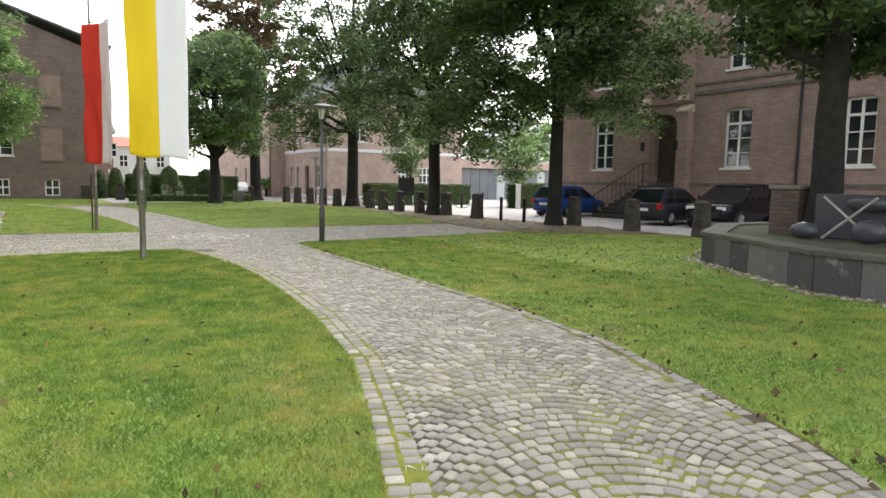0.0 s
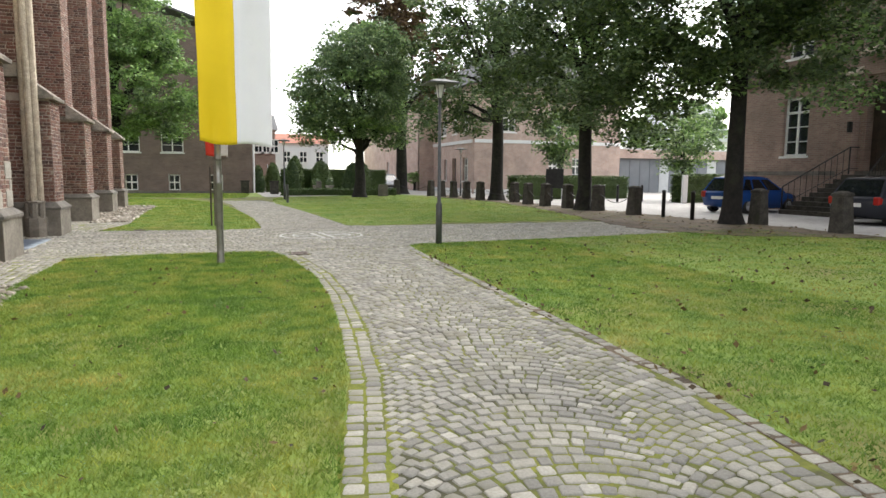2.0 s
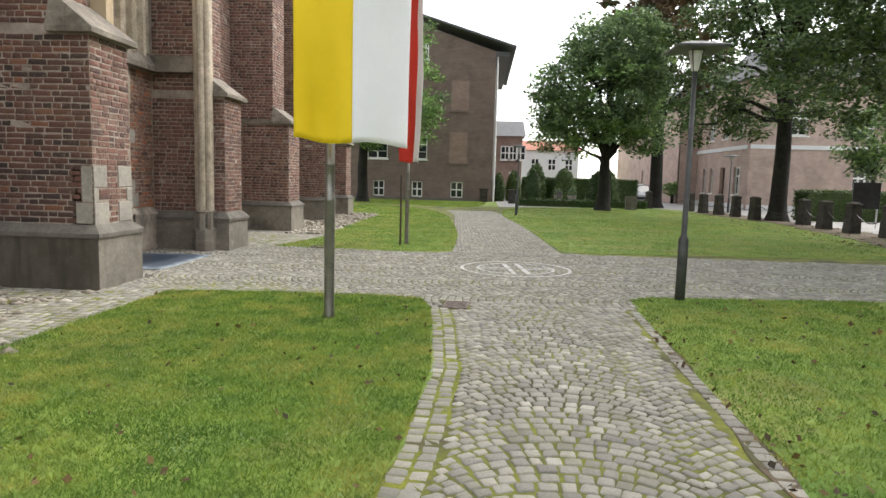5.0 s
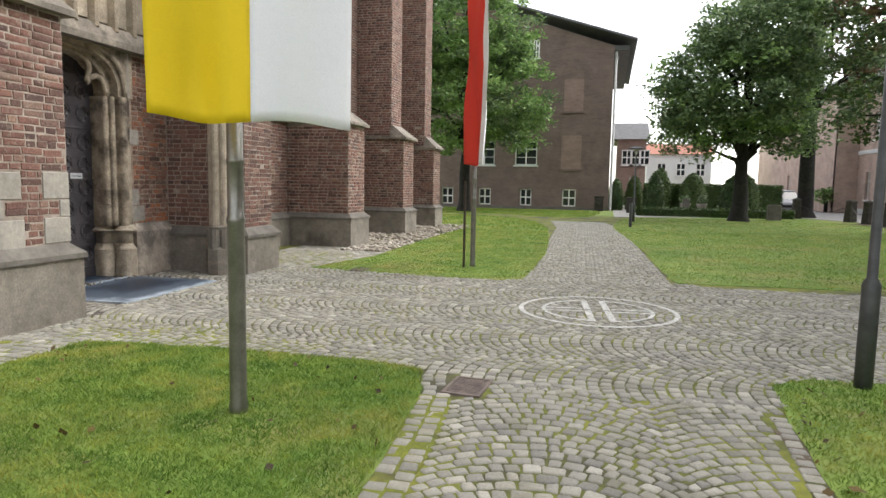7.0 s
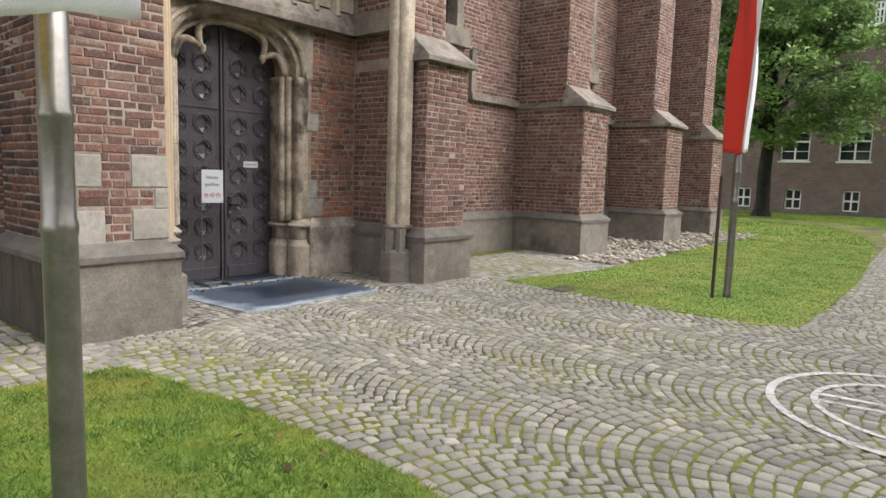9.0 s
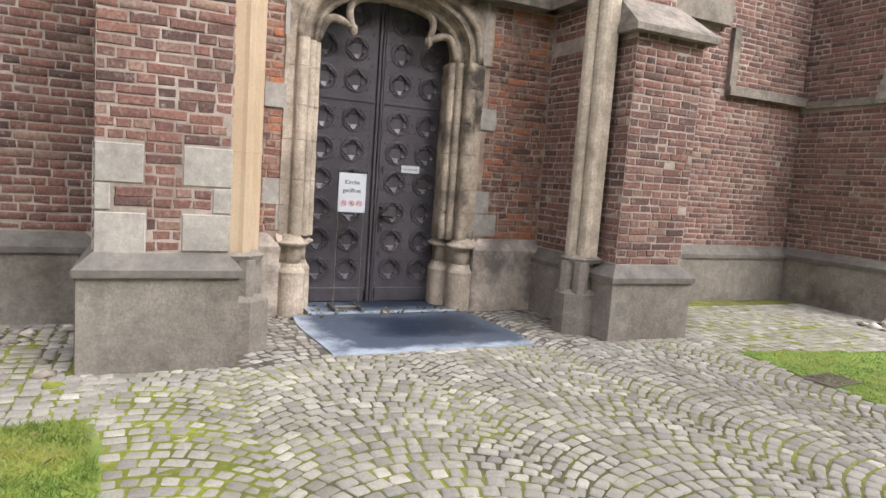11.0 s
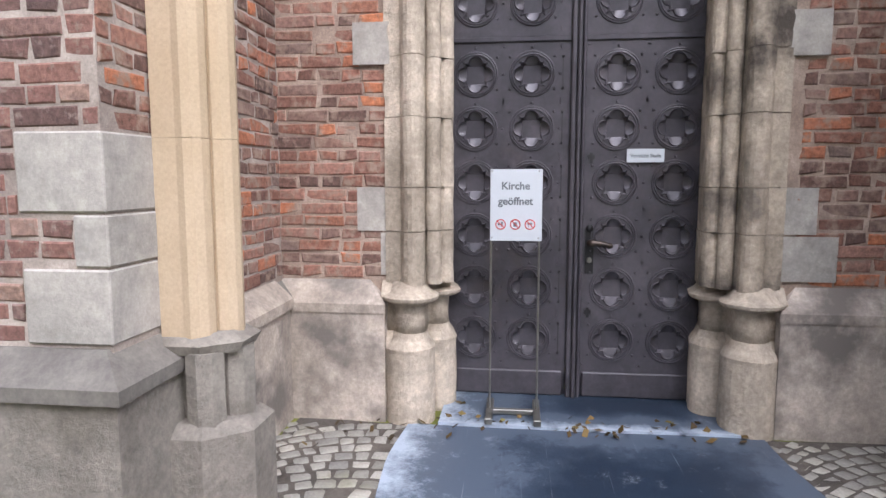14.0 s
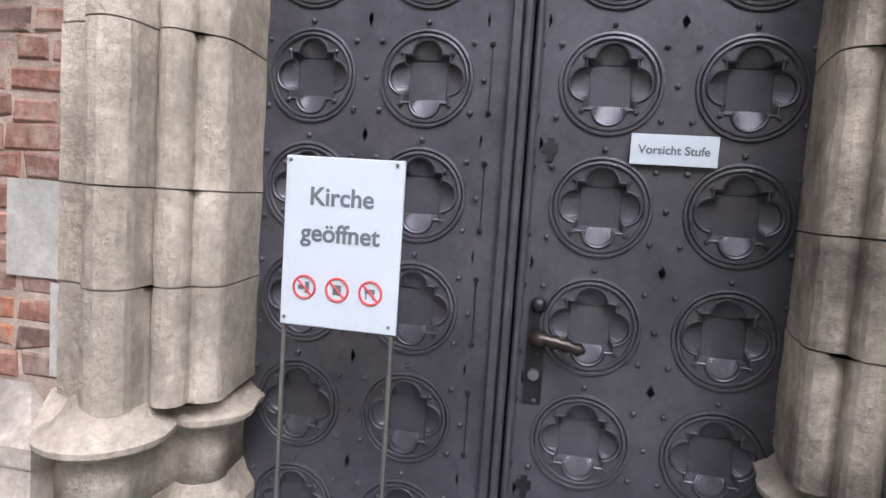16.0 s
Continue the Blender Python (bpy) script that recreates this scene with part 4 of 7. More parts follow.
PLATES = {"s": roundel_mesh(0.329, 0.314), "n": roundel_mesh(0.336, 0.314)}
for side, y0, y1, cols in (("s", 15.36, 16.11, (15.559, 15.888)), ("n", 16.19, 16.99, (16.374, 16.71))):
    bm = bmesh.new()
    box(bm, DX - 0.07, DX - 0.03, y0, y1, 0.03, 3.3)
    leaf = part("door_leaf", bm, IRON, door)
    for c in cols:
        for k in range(6):
            share("roundel_plate", PLATES[side], leaf, pose(DX, c, 1.957 - 0.314 * k))
        for k in range(3):
            share("roundel_plate", PLATES[side], leaf, pose(DX, c, 2.357 + 0.314 * k))
    bm = bmesh.new()
    half = (cols[1] - cols[0]) / 2
    a, b = cols[0] - half, cols[1] + half
    box(bm, DX - 0.035, DX, y0, a, 0.16, 3.3)
    box(bm, DX - 0.035, DX, b, y1, 0.16, 3.3)
    box(bm, DX - 0.035, DX, a, b, 0.16, 0.23)
    box(bm, DX - 0.035, DX, a, b, 2.114, 2.2)
    part("edge_strip", bm, IRON, leaf)
    part("kick_rail", boxes((DX - 0.03, DX + 0.014, y0 + 0.02, y1 - 0.02, 0.04, 0.19), bevel=0.006), IRON, leaf)
    part("cross_rail", boxes((DX - 0.01, DX + 0.012, y0, y1, 2.137, 2.167), bevel=0.004), IRON, leaf)
    inner = b + 0.012 if side == "s" else a - 0.012
    for k in range(6):
        z = 1.957 - 0.314 * k
        part("slit", boxes((DX, DX + 0.002, inner - 0.002, inner + 0.002, z - 0.085, z + 0.095)), IRON_DARK, leaf)
        for dz in (-0.085, 0.095):
            bm = bmesh.new()
            bmesh.ops.create_icosphere(bm, subdivisions=1, radius=0.0085, matrix=Matrix.Translation((DX + 0.003, inner, z + dz)))
            part("rivet", bm, IRON_DARK, leaf)
bm = bmesh.new()
for y, w_, d in ((16.128, 0.03, 0.03), (16.158, 0.022, 0.045), (16.186, 0.02, 0.025)):
    box(bm, DX - 0.02, DX + d, y - w_ / 2, y + w_ / 2, 0.03, 3.3)
bmesh.ops.bevel(bm, geom=bm.edges[:], offset=0.006, segments=1, affect="EDGES")
part("meeting_stile", bm, IRON, door, "ribbed iron meeting stile")
bm = bmesh.new()
box(bm, DX, DX + 0.006, 16.213, 16.262, 0.79, 1.06)
plate = part("lock_plate", bm, IRON_DARK, door)
bm = bmesh.new()
tube(bm, [(DX, 16.238, 0.975), (DX + 0.05, 16.238, 0.975), (DX + 0.056, 16.258, 0.978), (DX + 0.056, 16.272, 0.977), (DX + 0.056, 16.288, 0.974), (DX + 0.056, 16.302, 0.972), (DX + 0.056, 16.318, 0.969), (DX + 0.056, 16.332, 0.966), (DX + 0.056, 16.352, 0.962), (DX + 0.056, 16.366, 0.958)], [0.02, 0.02, 0.024, 0.014, 0.022, 0.013, 0.021, 0.013, 0.019, 0.006], 12)
part("handle", bm, BRONZE, door, "worn bronze lever handle", True)
bm = bmesh.new()
bmesh.ops.create_uvsphere(bm, u_segments=12, v_segments=8, radius=0.022, matrix=Matrix.Translation((DX + 0.006, 16.238, 1.06)))
part("knob", bm, IRON_DARK, door, smooth=True)
bm = bmesh.new()
tube(bm, [(DX, 16.238, 0.872), (DX + 0.022, 16.238, 0.872)], [0.017, 0.015], 14)
part("lock_cylinder", bm, STEEL, door)
for z in (1.475, 0.56):
    bm = bmesh.new()
    box(bm, DX, DX + 0.006, 16.215, 16.255, z - 0.012, z + 0.012)
    box(bm, DX, DX + 0.0065, 16.226, 16.244, z - 0.035, z + 0.026)
    part("keyhole_plate", bm, IRON_DARK, door)


def lettering(text, size, mat, parent, m, name="lettering"):
    c = bpy.data.curves.new(name, "FONT")
    c.body = text
    c.size = size
    c.align_x = "CENTER"
    c.extrude = 0.0006
    c.offset = 0.022 * size
    ob = new(name, c)
    me = bpy.data.meshes.new_from_object(ob)
    bpy.data.objects.remove(ob)
    me.materials.append(mat)
    ob = new(name, me)
    ob.parent = parent
    ob.matrix_local = m
    return ob


# ---- small notice on the door ----
notice = tagged(part("notice", boxes((DX + 0.013, DX + 0.018, 16.435, 16.645, 1.444, 1.521), bevel=0.001), SIGN_WHITE), "small white notice fixed to the iron door", "sign")
lettering("Vorsicht Stufe", 0.03, SIGN_GREY, notice, pose(DX + 0.0185, 16.54, 1.472, 90, 0, 90))

# ---- standing sign before the door ----
SX = -2.63
sign = thing("standing_sign", "white board sign on two thin grey steel rods before the door", "sign")
board = part("board", boxes((SX, SX + 0.008, 15.667, 15.946, 1.015, 1.402), bevel=0.002), SIGN_WHITE, sign)
for i, (txt, size, z) in enumerate((("Kirche", 0.057, 1.294), ("ge\u00f6ffnet", 0.057, 1.212))):
    lettering(txt, size, SIGN_GREY, board, pose(SX + 0.0085, 15.803, z, 90, 0, 90))
for k in range(3):
    cy = 15.803 + (k - 1) * 0.079
    bm = bmesh.new()
    tube(bm, [(SX + 0.009, cy + 0.026 * math.cos(2 * math.pi * q / 24), 1.105 + 0.026 * math.sin(2 * math.pi * q / 24)) for q in range(25)], [0.0028] * 25, 5, False)
    tube(bm, [(SX + 0.009, cy - 0.018, 1.123), (SX + 0.009, cy + 0.018, 1.087)], [0.0025, 0.0025], 5)
    part("prohibition_ring", bm, SIGN_RED, board)
    bm = bmesh.new()
    if k == 0:
        box(bm, SX + 0.008, SX + 0.009, cy - 0.015, cy - 0.002, 1.099, 1.11)
        box(bm, SX + 0.008, SX + 0.009, cy + 0.002, cy + 0.012, 1.092, 1.118)
    elif k == 1:
        box(bm, SX + 0.008, SX + 0.009, cy - 0.01, cy + 0.01, 1.093, 1.116)
    else:
        box(bm, SX + 0.008, SX + 0.009, cy - 0.013, cy + 0.011, 1.104, 1.114)
        box(bm, SX + 0.008, SX + 0.009, cy - 0.011, cy - 0.008, 1.09, 1.104)
        box(bm, SX + 0.008, SX + 0.009, cy + 0.006, cy + 0.009, 1.09, 1.104)
    part("pictogram", bm, SIGN_GREY, board)
for y, z in ((15.677, 1.392), (15.928, 1.392), (15.677, 1.032), (15.928, 1.032)):
    bm = bmesh.new()
    tube(bm, [(SX + 0.007, y, z), (SX + 0.011, y, z)], [0.005, 0.004], 8)
    part("screw", bm, STEEL, board)
for y in (15.672, 15.933):
    bm = bmesh.new()
    tube(bm, [(SX - 0.006, y, 0.03), (SX - 0.006, y, 1.404)], [0.006, 0.006], 8)
    part("rod", bm, STEEL, sign)
    part("foot", boxes((SX - 0.17, SX + 0.17, y - 0.02, y + 0.02, 0.036, 0.07), bevel=0.004), STEEL, sign)
part("cross_bar", boxes((SX - 0.02, SX + 0.02, 15.69, 15.915, 0.04, 0.068), bevel=0.004), STEEL, sign)

# ---- entrance slab ----
bm = bmesh.new()
prism(bm, wavy([(-1.1, 15.26), (-1.14, 17.1), (-2.48, 17.12), (-2.46, 15.24)], 0.12, 0.05, 3), -0.1, 0.022)
slab = tagged(part("entrance_slab", bm, SLATE), "dark blue-grey stone slab with pale edges before the door", "slab", kind="structure")
bm = bmesh.new()
prism(bm, [(-2.47, 15.4), (-2.47, 16.98), (-3.1, 16.98), (-3.1, 15.4)], -0.1, 0.036)
tagged(part("threshold", bm, SLATE), "blue stone threshold under the door", "threshold", kind="structure")

# ---- painted emblem on the paving ----
EC = (4.19, 16.72)
emblem = thing("painted_emblem", "worn white painted ring with crossed bars on the paving", "road marking", "structure", at=(EC[0], EC[1], 0.0))


def flat_ring(r0, r1, z, a0=0.0, a1=360.0, n=64):
    bm = bmesh.new()
    v = [[bm.verts.new((r * math.cos(radians(a0 + (a1 - a0) * k / n)), r * math.sin(radians(a0 + (a1 - a0) * k / n)), z)) for k in range(n + 1)] for r in (r0, r1)]
    for k in range(n):
        bm.faces.new((v[0][k], v[1][k], v[1][k + 1], v[0][k + 1]))
    return bm


part("ring", flat_ring(0.86, 0.915, 0.0165), PALE_PAINT, emblem)
for a0, a1 in ((-79, 79), (101, 259)):
    part("arc", flat_ring(0.6, 0.645, 0.0165, a0, a1, 40), PALE_PAINT, emblem)
for side in (-1, 1):
    for end in (-1, 1):
        xs, yb = sorted((side * 0.075, side * 0.15)), sorted((end * 0.03, end * 0.63))
        part("bar", boxes((*xs, *yb, 0.008, 0.0166)), PALE_PAINT, emblem)
        xs, yb = sorted((side * 0.17, side * 0.61)), sorted((end * 0.055, end * 0.1))
        part("bar", boxes((*xs, *yb, 0.008, 0.0166)), PALE_PAINT, emblem)
emblem.rotation_euler = (0, 0, radians(6.4))

# ---- drain gratings ----


def grating(x, y, turn):
    g = thing("drain_grating", "rusty iron drain grating set in the paving", "grating", "structure", at=(x, y, 0))
    g.rotation_euler = (0, 0, radians(turn))
    rust = GRATE
    part("rim", boxes((-0.14, 0.14, -0.2, -0.178, -0.05, 0.018), (-0.14, 0.14, 0.178, 0.2, -0.05, 0.018), (-0.14, -0.118, -0.178, 0.178, -0.05, 0.018), (0.118, 0.14, -0.178, 0.178, -0.05, 0.018)), rust, g)
    for k in range(13):
        y0 = -0.172 + k * 0.0268
        part("bar", boxes((-0.118, 0.118, y0, y0 + 0.017, -0.03, 0.015)), rust, g)
    part("pit", boxes((-0.118, 0.118, -0.178, 0.178, -0.06, -0.034)), IRON_DARK, g)


GRATE = surface_mat("rusty_cast_iron", (0.13, 0.1, 0.088), (0.21, 0.17, 0.15), 8.0, 60.0, 0.8, 0.3, 0.4, 0.004)
grating(3.335, 13.5, -4)
grating(0.28, 19.05, 4)

# ---- flagpoles and banners ----


def banner(parent, hinge, first, second, width, z0, z1, left, right, seed):
    """A hanging banner of two upright stripes that meet at the hinge, each with its own way and soft folds."""
    for half, mat, n, (dx, dy) in ((0, left, "left_stripe", first), (1, right, "right_stripe", second)):
        nx, ny = -(first[1] + second[1]) / 2, (first[0] + second[0]) / 2
        verts, faces = [], []
        nu, nz = 18, 60
        for j in range(nz + 1):
            t = j / nz
            z = z1 + (z0 - z1) * t
            for i in range(nu + 1):
                u = (i / nu + half) / 2 - 0.5
                fold = 0.035 * math.sin(u * 13 + 3.0 * noise.noise((0.4, z * 0.6, seed))) * (0.35 + 0.65 * t) + 0.05 * noise.noise((u * 3, z * 0.9, seed + 4))
                fold += 0.05 * math.exp(-((u + 0.27) / 0.09) ** 2) * math.exp(-((t - 0.93) / 0.07) ** 2) - 0.03 * math.exp(-((u + 0.12) / 0.05) ** 2) * t * t
                w_ = width * (1 - 0.05 * t)
                zz = z + (0.02 * math.sin(u * 9) - 0.03 * (u + 0.5)) * t
                verts.append((hinge[0] + dx * u * w_ + nx * fold, hinge[1] + dy * u * w_ + ny * fold, zz))
        for j in range(nz):
            for i in range(nu):
                a = j * (nu + 1) + i
                faces.append((a, a + 1, a + nu + 2, a + nu + 1))
        ob = mesh_of(n, verts, faces, mat, parent, True)
        ob.modifiers.new("thickness", "SOLIDIFY").thickness = 0.003


def pole(x, y, h, r, label):
    f = thing("flagpole", label, "flagpole", group="flagpoles")
    bm = bmesh.new()
    turned(bm, [(r * 1.15, -0.05), (r * 1.12, 0.06), (r, 0.09), (r, 1.19), (r * 1.07, 1.2), (r * 1.07, 1.23), (r * 0.96, 1.24), (r * 0.94, 1.55), (r * 1.02, 1.56), (r * 1.02, 1.58), (r * 0.92, 1.59), (r * 0.7, h)], 20, (x, y))
    part("pole", bm, STEEL, f, smooth=True)
    return f


f = pole(2.064, 12.579, 6.4, 0.052, "dull steel flagpole with a yellow and white banner")
banner(f, (2.335, 12.314), (0.928, 0.371), (0.928, 0.371), 1.14, 1.79, 5.5, YELLOW, WHITE, 1)
bm = bmesh.new()
tube(bm, [(1.70, 12.06, 5.52), (2.90, 12.54, 5.52)], [0.014, 0.014], 8)
tube(bm, [(2.064, 12.579, 5.6), (2.25, 12.28, 5.53)], [0.016, 0.014], 8)
part("cross_arm", bm, STEEL, f)
f = pole(1.97, 20.17, 6.6, 0.045, "dull steel flagpole with a red and white banner")
banner(f, (2.17, 19.78), (0.64, -0.768), (0.26, -0.966), 1.22, 1.8, 5.45, RED, WHITE, 7)
bm = bmesh.new()
tube(bm, [(1.8, 20.24, 5.5), (2.17, 19.78, 5.48), (2.33, 19.2, 5.47)], [0.014] * 3, 8)
part("cross_arm", bm, STEEL, f)
bm = bmesh.new()
turned(bm, [(0.022, -0.05), (0.022, 1.5), (0.015, 1.52)], 8, (1.86, 19.95))
tagged(part("wooden_stake", bm, WOOD_DARK), "thin dark wooden stake in the lawn beside the flagpole", "stake")

# ---- path lamps ----
lamp = thing("street_lamp", "dark grey path lamp with a flat square roof", "lamp", at=(6.14, 14.36, 0), group="path lamps")
bm = bmesh.new()
turned(bm, [(0.062, -0.05), (0.062, 0.78), (0.05, 0.81), (0.036, 0.83), (0.029, 2.86)], 16)
part("post", bm, LAMP_GREY, lamp, smooth=True)
bm = bmesh.new()
turned(bm, [(0.035, 2.84), (0.05, 2.86), (0.085, 3.06), (0.09, 3.08)], 12)
part("lantern_glass", bm, LAMP_GLASS, lamp, "frosted lantern glass")
for a in range(4):
    bm = bmesh.new()
    c, s = math.cos(radians(45 + 90 * a)), math.sin(radians(45 + 90 * a))
    tube(bm, [(0.04 * c, 0.04 * s, 2.83), (0.1 * c, 0.1 * s, 3.1)], [0.007, 0.007], 6)
    part("strut", bm, LAMP_GREY, lamp)
bm = bmesh.new()
e = 0.3
prism(bm, [(-e, -e), (e, -e), (e, e), (-e, e)], 3.09, 3.115)
prism(bm, [(-e, -e), (e, -e), (e, e), (-e, e)], 3.115, 3.19, [(-0.08, -0.08), (0.08, -0.08), (0.08, 0.08), (-0.08, 0.08)])
part("roof", bm, LAMP_GREY, lamp, "flat square lamp roof")
copy_thing(lamp, pose(5.35, 37.5, 0))
copy_thing(lamp, pose(17.3, 42.5, 0, 0, 0, 20))
bm = bmesh.new()
turned(bm, [(0.06, -0.05), (0.06, 0.85), (0.05, 0.88)], 12, (5.1, 33.5))
tagged(part("path_post", bm, LAMP_GREY), "short dark grey post at the lawn's edge", "post")

# ---- stone bollards with chains ----


def bollard(x, y, lean=0.0):
    b = thing("stone_bollard", "mossy dark stone bollard at the lawn's edge", "bollard", group="stone bollards", at=(x, y, 0))
    bm = bmesh.new()
    w_ = 0.21
    prism(bm, [(-w_, -w_), (w_, -w_), (w_, w_), (-w_, w_)], -0.1, 0.92, [(-w_ * 0.78, -w_ * 0.78), (w_ * 0.78, -w_ * 0.78), (w_ * 0.78, w_ * 0.78), (-w_ * 0.78, w_ * 0.78)])
    prism(bm, [(-w_ * 0.86, -w_ * 0.86), (w_ * 0.86, -w_ * 0.86), (w_ * 0.86, w_ * 0.86), (-w_ * 0.86, w_ * 0.86)], 0.92, 1.0)
    prism(bm, [(-w_ * 0.86, -w_ * 0.86), (w_ * 0.86, -w_ * 0.86), (w_ * 0.86, w_ * 0.86), (-w_ * 0.86, w_ * 0.86)], 1.0, 1.06, [(-0.08, -0.08), (0.08, -0.08), (0.08, 0.08), (-0.08, 0.08)])
    bmesh.ops.bevel(bm, geom=bm.edges[:], offset=0.015, segments=1, affect="EDGES")
    part("shaft", bm, BOLLARD, b)
    bm = bmesh.new()
    tube(bm, [(w_ * 0.7, 0.05 * math.cos(q * math.pi / 4), 0.78 + 0.05 * math.sin(q * math.pi / 4)) for q in range(9)], [0.01] * 9, 5, False)
    part("ring", bm, IRON_DARK, b)
    return b


first = bollard(16.75, 11.7)
BOLL = [(16.65, 14.15), (16.9, 17.0), (16.0, 21.7), (16.2, 24.3), (16.0, 26.3), (15.9, 28.1), (16.4, 32.3), (15.7, 35.2), (15.8, 37.6), (15.6, 39.2), (15.4, 40.9), (15.5, 43.4), (13.9, 46.2), (16.0, 30.0)]
spots = [(16.75, 11.7)]
for k, (x, y) in enumerate(BOLL):
    copy_thing(first, pose(x, y, 0, 0.6 * (k % 3 - 1), 0.8 * ((k * 7) % 3 - 1), 7 * (k % 4)))
    spots.append((x, y))
run = sorted(s for s in spots if s[1] > 21)
run.sort(key=lambda s: s[1])
for (x0, y0), (x1, y1) in zip(run, run[1:]):
    bm = bmesh.new()
    pts = [(x0 + (x1 - x0) * q / 14, y0 + (y1 - y0) * q / 14, 0.78 - 0.38 * math.sin(math.pi * q / 14)) for q in range(15)]
    tube(bm, pts, [0.014] * 15, 5)
    tagged(part("chain", bm, IRON_DARK), "sagging iron chain between stone bollards", "chain", "bollard chains")


def post(x, y):
    bm = bmesh.new()
    turned(bm, [(0.065, -0.05), (0.065, 0.86), (0.075, 0.865), (0.075, 0.9), (0.04, 0.94), (0.0, 0.945)], 12, (0, 0))
    ob = tagged(part("steel_bollard", bm, IRON_DARK, smooth=True), "thin black steel bollard on the paving", "bollard", "steel bollards")
    ob.location = (x, y, 0)
    return ob


pb = post(16.2, 20.35)
for x, y in ((16.25, 19.0), (20.6, 30.6), (22.6, 32.3), (24.4, 32.6), (19.2, 33.5), (18.2, 34.2), (16.5, 17.6)):
    copy_thing(pb, pose(x, y, 0))

# ---- raised planting bed clad in slate, with its pier and monument ----
BC, BR = (16.05, 2.8), 6.95
bed = thing("raised_bed", "twelve-sided raised bed clad in weathered dark slate slabs", "raised bed", "structure")
base_angle = math.degrees(math.atan2(7.86 - BC[1], 11.32 - BC[0]))
corners = [(BC[0] + BR * math.cos(radians(base_angle + 30 * k)), BC[1] + BR * math.sin(radians(base_angle + 30 * k))) for k in range(12)]
bm = bmesh.new()
prism(bm, corners, -0.1, 0.545)
part("fill", bm, SOIL_DARK, bed)
SLAB_CLAD = pieces_mat("weathered_slate_cladding", [(0.0, (0.04, 0.042, 0.042)), (0.5, (0.075, 0.078, 0.078)), (1.0, (0.12, 0.12, 0.115))], (0.7, 1.3), 20.0, 0.75, (0.16, 0.165, 0.16), 0.3, 3.0, (0.6, 0.72))
COPING = surface_mat("mossy_coping", (0.056, 0.058, 0.047), (0.095, 0.098, 0.078), 2.0, 40.0, 0.85, 0, 0.4, 0.005)
for k in range(12):
    a, b = Vector(corners[k]), Vector(corners[(k + 1) % 12])
    d = (b - a).normalized()
    nrm = Vector((d.y, -d.x))
    ln = (b - a).length
    n = 6
    for q in range(n):
        bm = bmesh.new()
        u0, u1 = ln * q / n + 0.004, ln * (q + 1) / n - 0.004
        pr = 0.03 + 0.008 * ((q * 5 + k) % 3)
        prism(bm, [tuple(a + d * u0), tuple(a + d * u0 + nrm * pr), tuple(a + d * u1 + nrm * pr), tuple(a + d * u1)], -0.1, 0.52)
        bmesh.ops.recalc_face_normals(bm, faces=bm.faces)
        part("slab", bm, SLAB_CLAD, bed)
    bm = bmesh.new()
    i = 1 - 0.4 / BR
    prism(bm, [tuple(a + nrm * 0.07), tuple(b + nrm * 0.07), (BC[0] + (b.x - BC[0]) * i, BC[1] + (b.y - BC[1]) * i), (BC[0] + (a.x - BC[0]) * i, BC[1] + (a.y - BC[1]) * i)], 0.524, 0.585)
    bmesh.ops.recalc_face_normals(bm, faces=bm.faces)
    part("coping", bm, COPING, bed)
PIER_BRICK = brick_facade("weathered_pier_brick", (0.075, 0.052, 0.042), (0.11, 0.075, 0.06), (0.05, 0.045, 0.038))
pier = thing("brick_pier", "short weathered brick pier with a stone top on the raised bed", "pier")
part("body", boxes((12.7, 13.25, 6.85, 7.4, 0.5, 1.42)), PIER_BRICK, pier)
part("cap", boxes((12.66, 13.29, 6.81, 7.44, 1.42, 1.5), bevel=0.01), LEDGE, pier)
MONUMENT = surface_mat("polished_dark_slate", (0.03, 0.034, 0.042), (0.055, 0.06, 0.072), 2.0, 30.0, 0.4, 0, 0.1)
mon = thing("slate_monument", "low monument of dark slate slabs with a crossed frame", "monument")
part("back_slab", boxes((12.6, 12.7, 4.2, 5.9, 0.55, 1.35), bevel=0.02), MONUMENT, mon)
for y0, y1, z0, z1, x in ((5.55, 6.05, 0.55, 0.85, 12.1), (4.4, 4.95, 0.55, 0.95, 11.9), (4.5, 5.3, 1.05, 1.35, 12.4)):
    bm = bmesh.new()
    bmesh.ops.create_icosphere(bm, subdivisions=2, radius=1.0, matrix=Matrix.Translation((x, (y0 + y1) / 2, (z0 + z1) / 2)) @ Matrix.Diagonal((0.12, (y1 - y0) / 2, (z1 - z0) / 2, 1)))
    part("rounded_slab", bm, MONUMENT, mon, smooth=True)
for za, zb in ((0.57, 1.3), (1.3, 0.57)):
    bm = bmesh.new()
    tube(bm, [(12.3, 4.75, za), (12.3, 5.6, zb)], [0.022, 0.022], 8)
    part("cross_beam", bm, QUOIN, mon)
mon.location = (-0.2, 0.5, 0)

# ---- trees ----


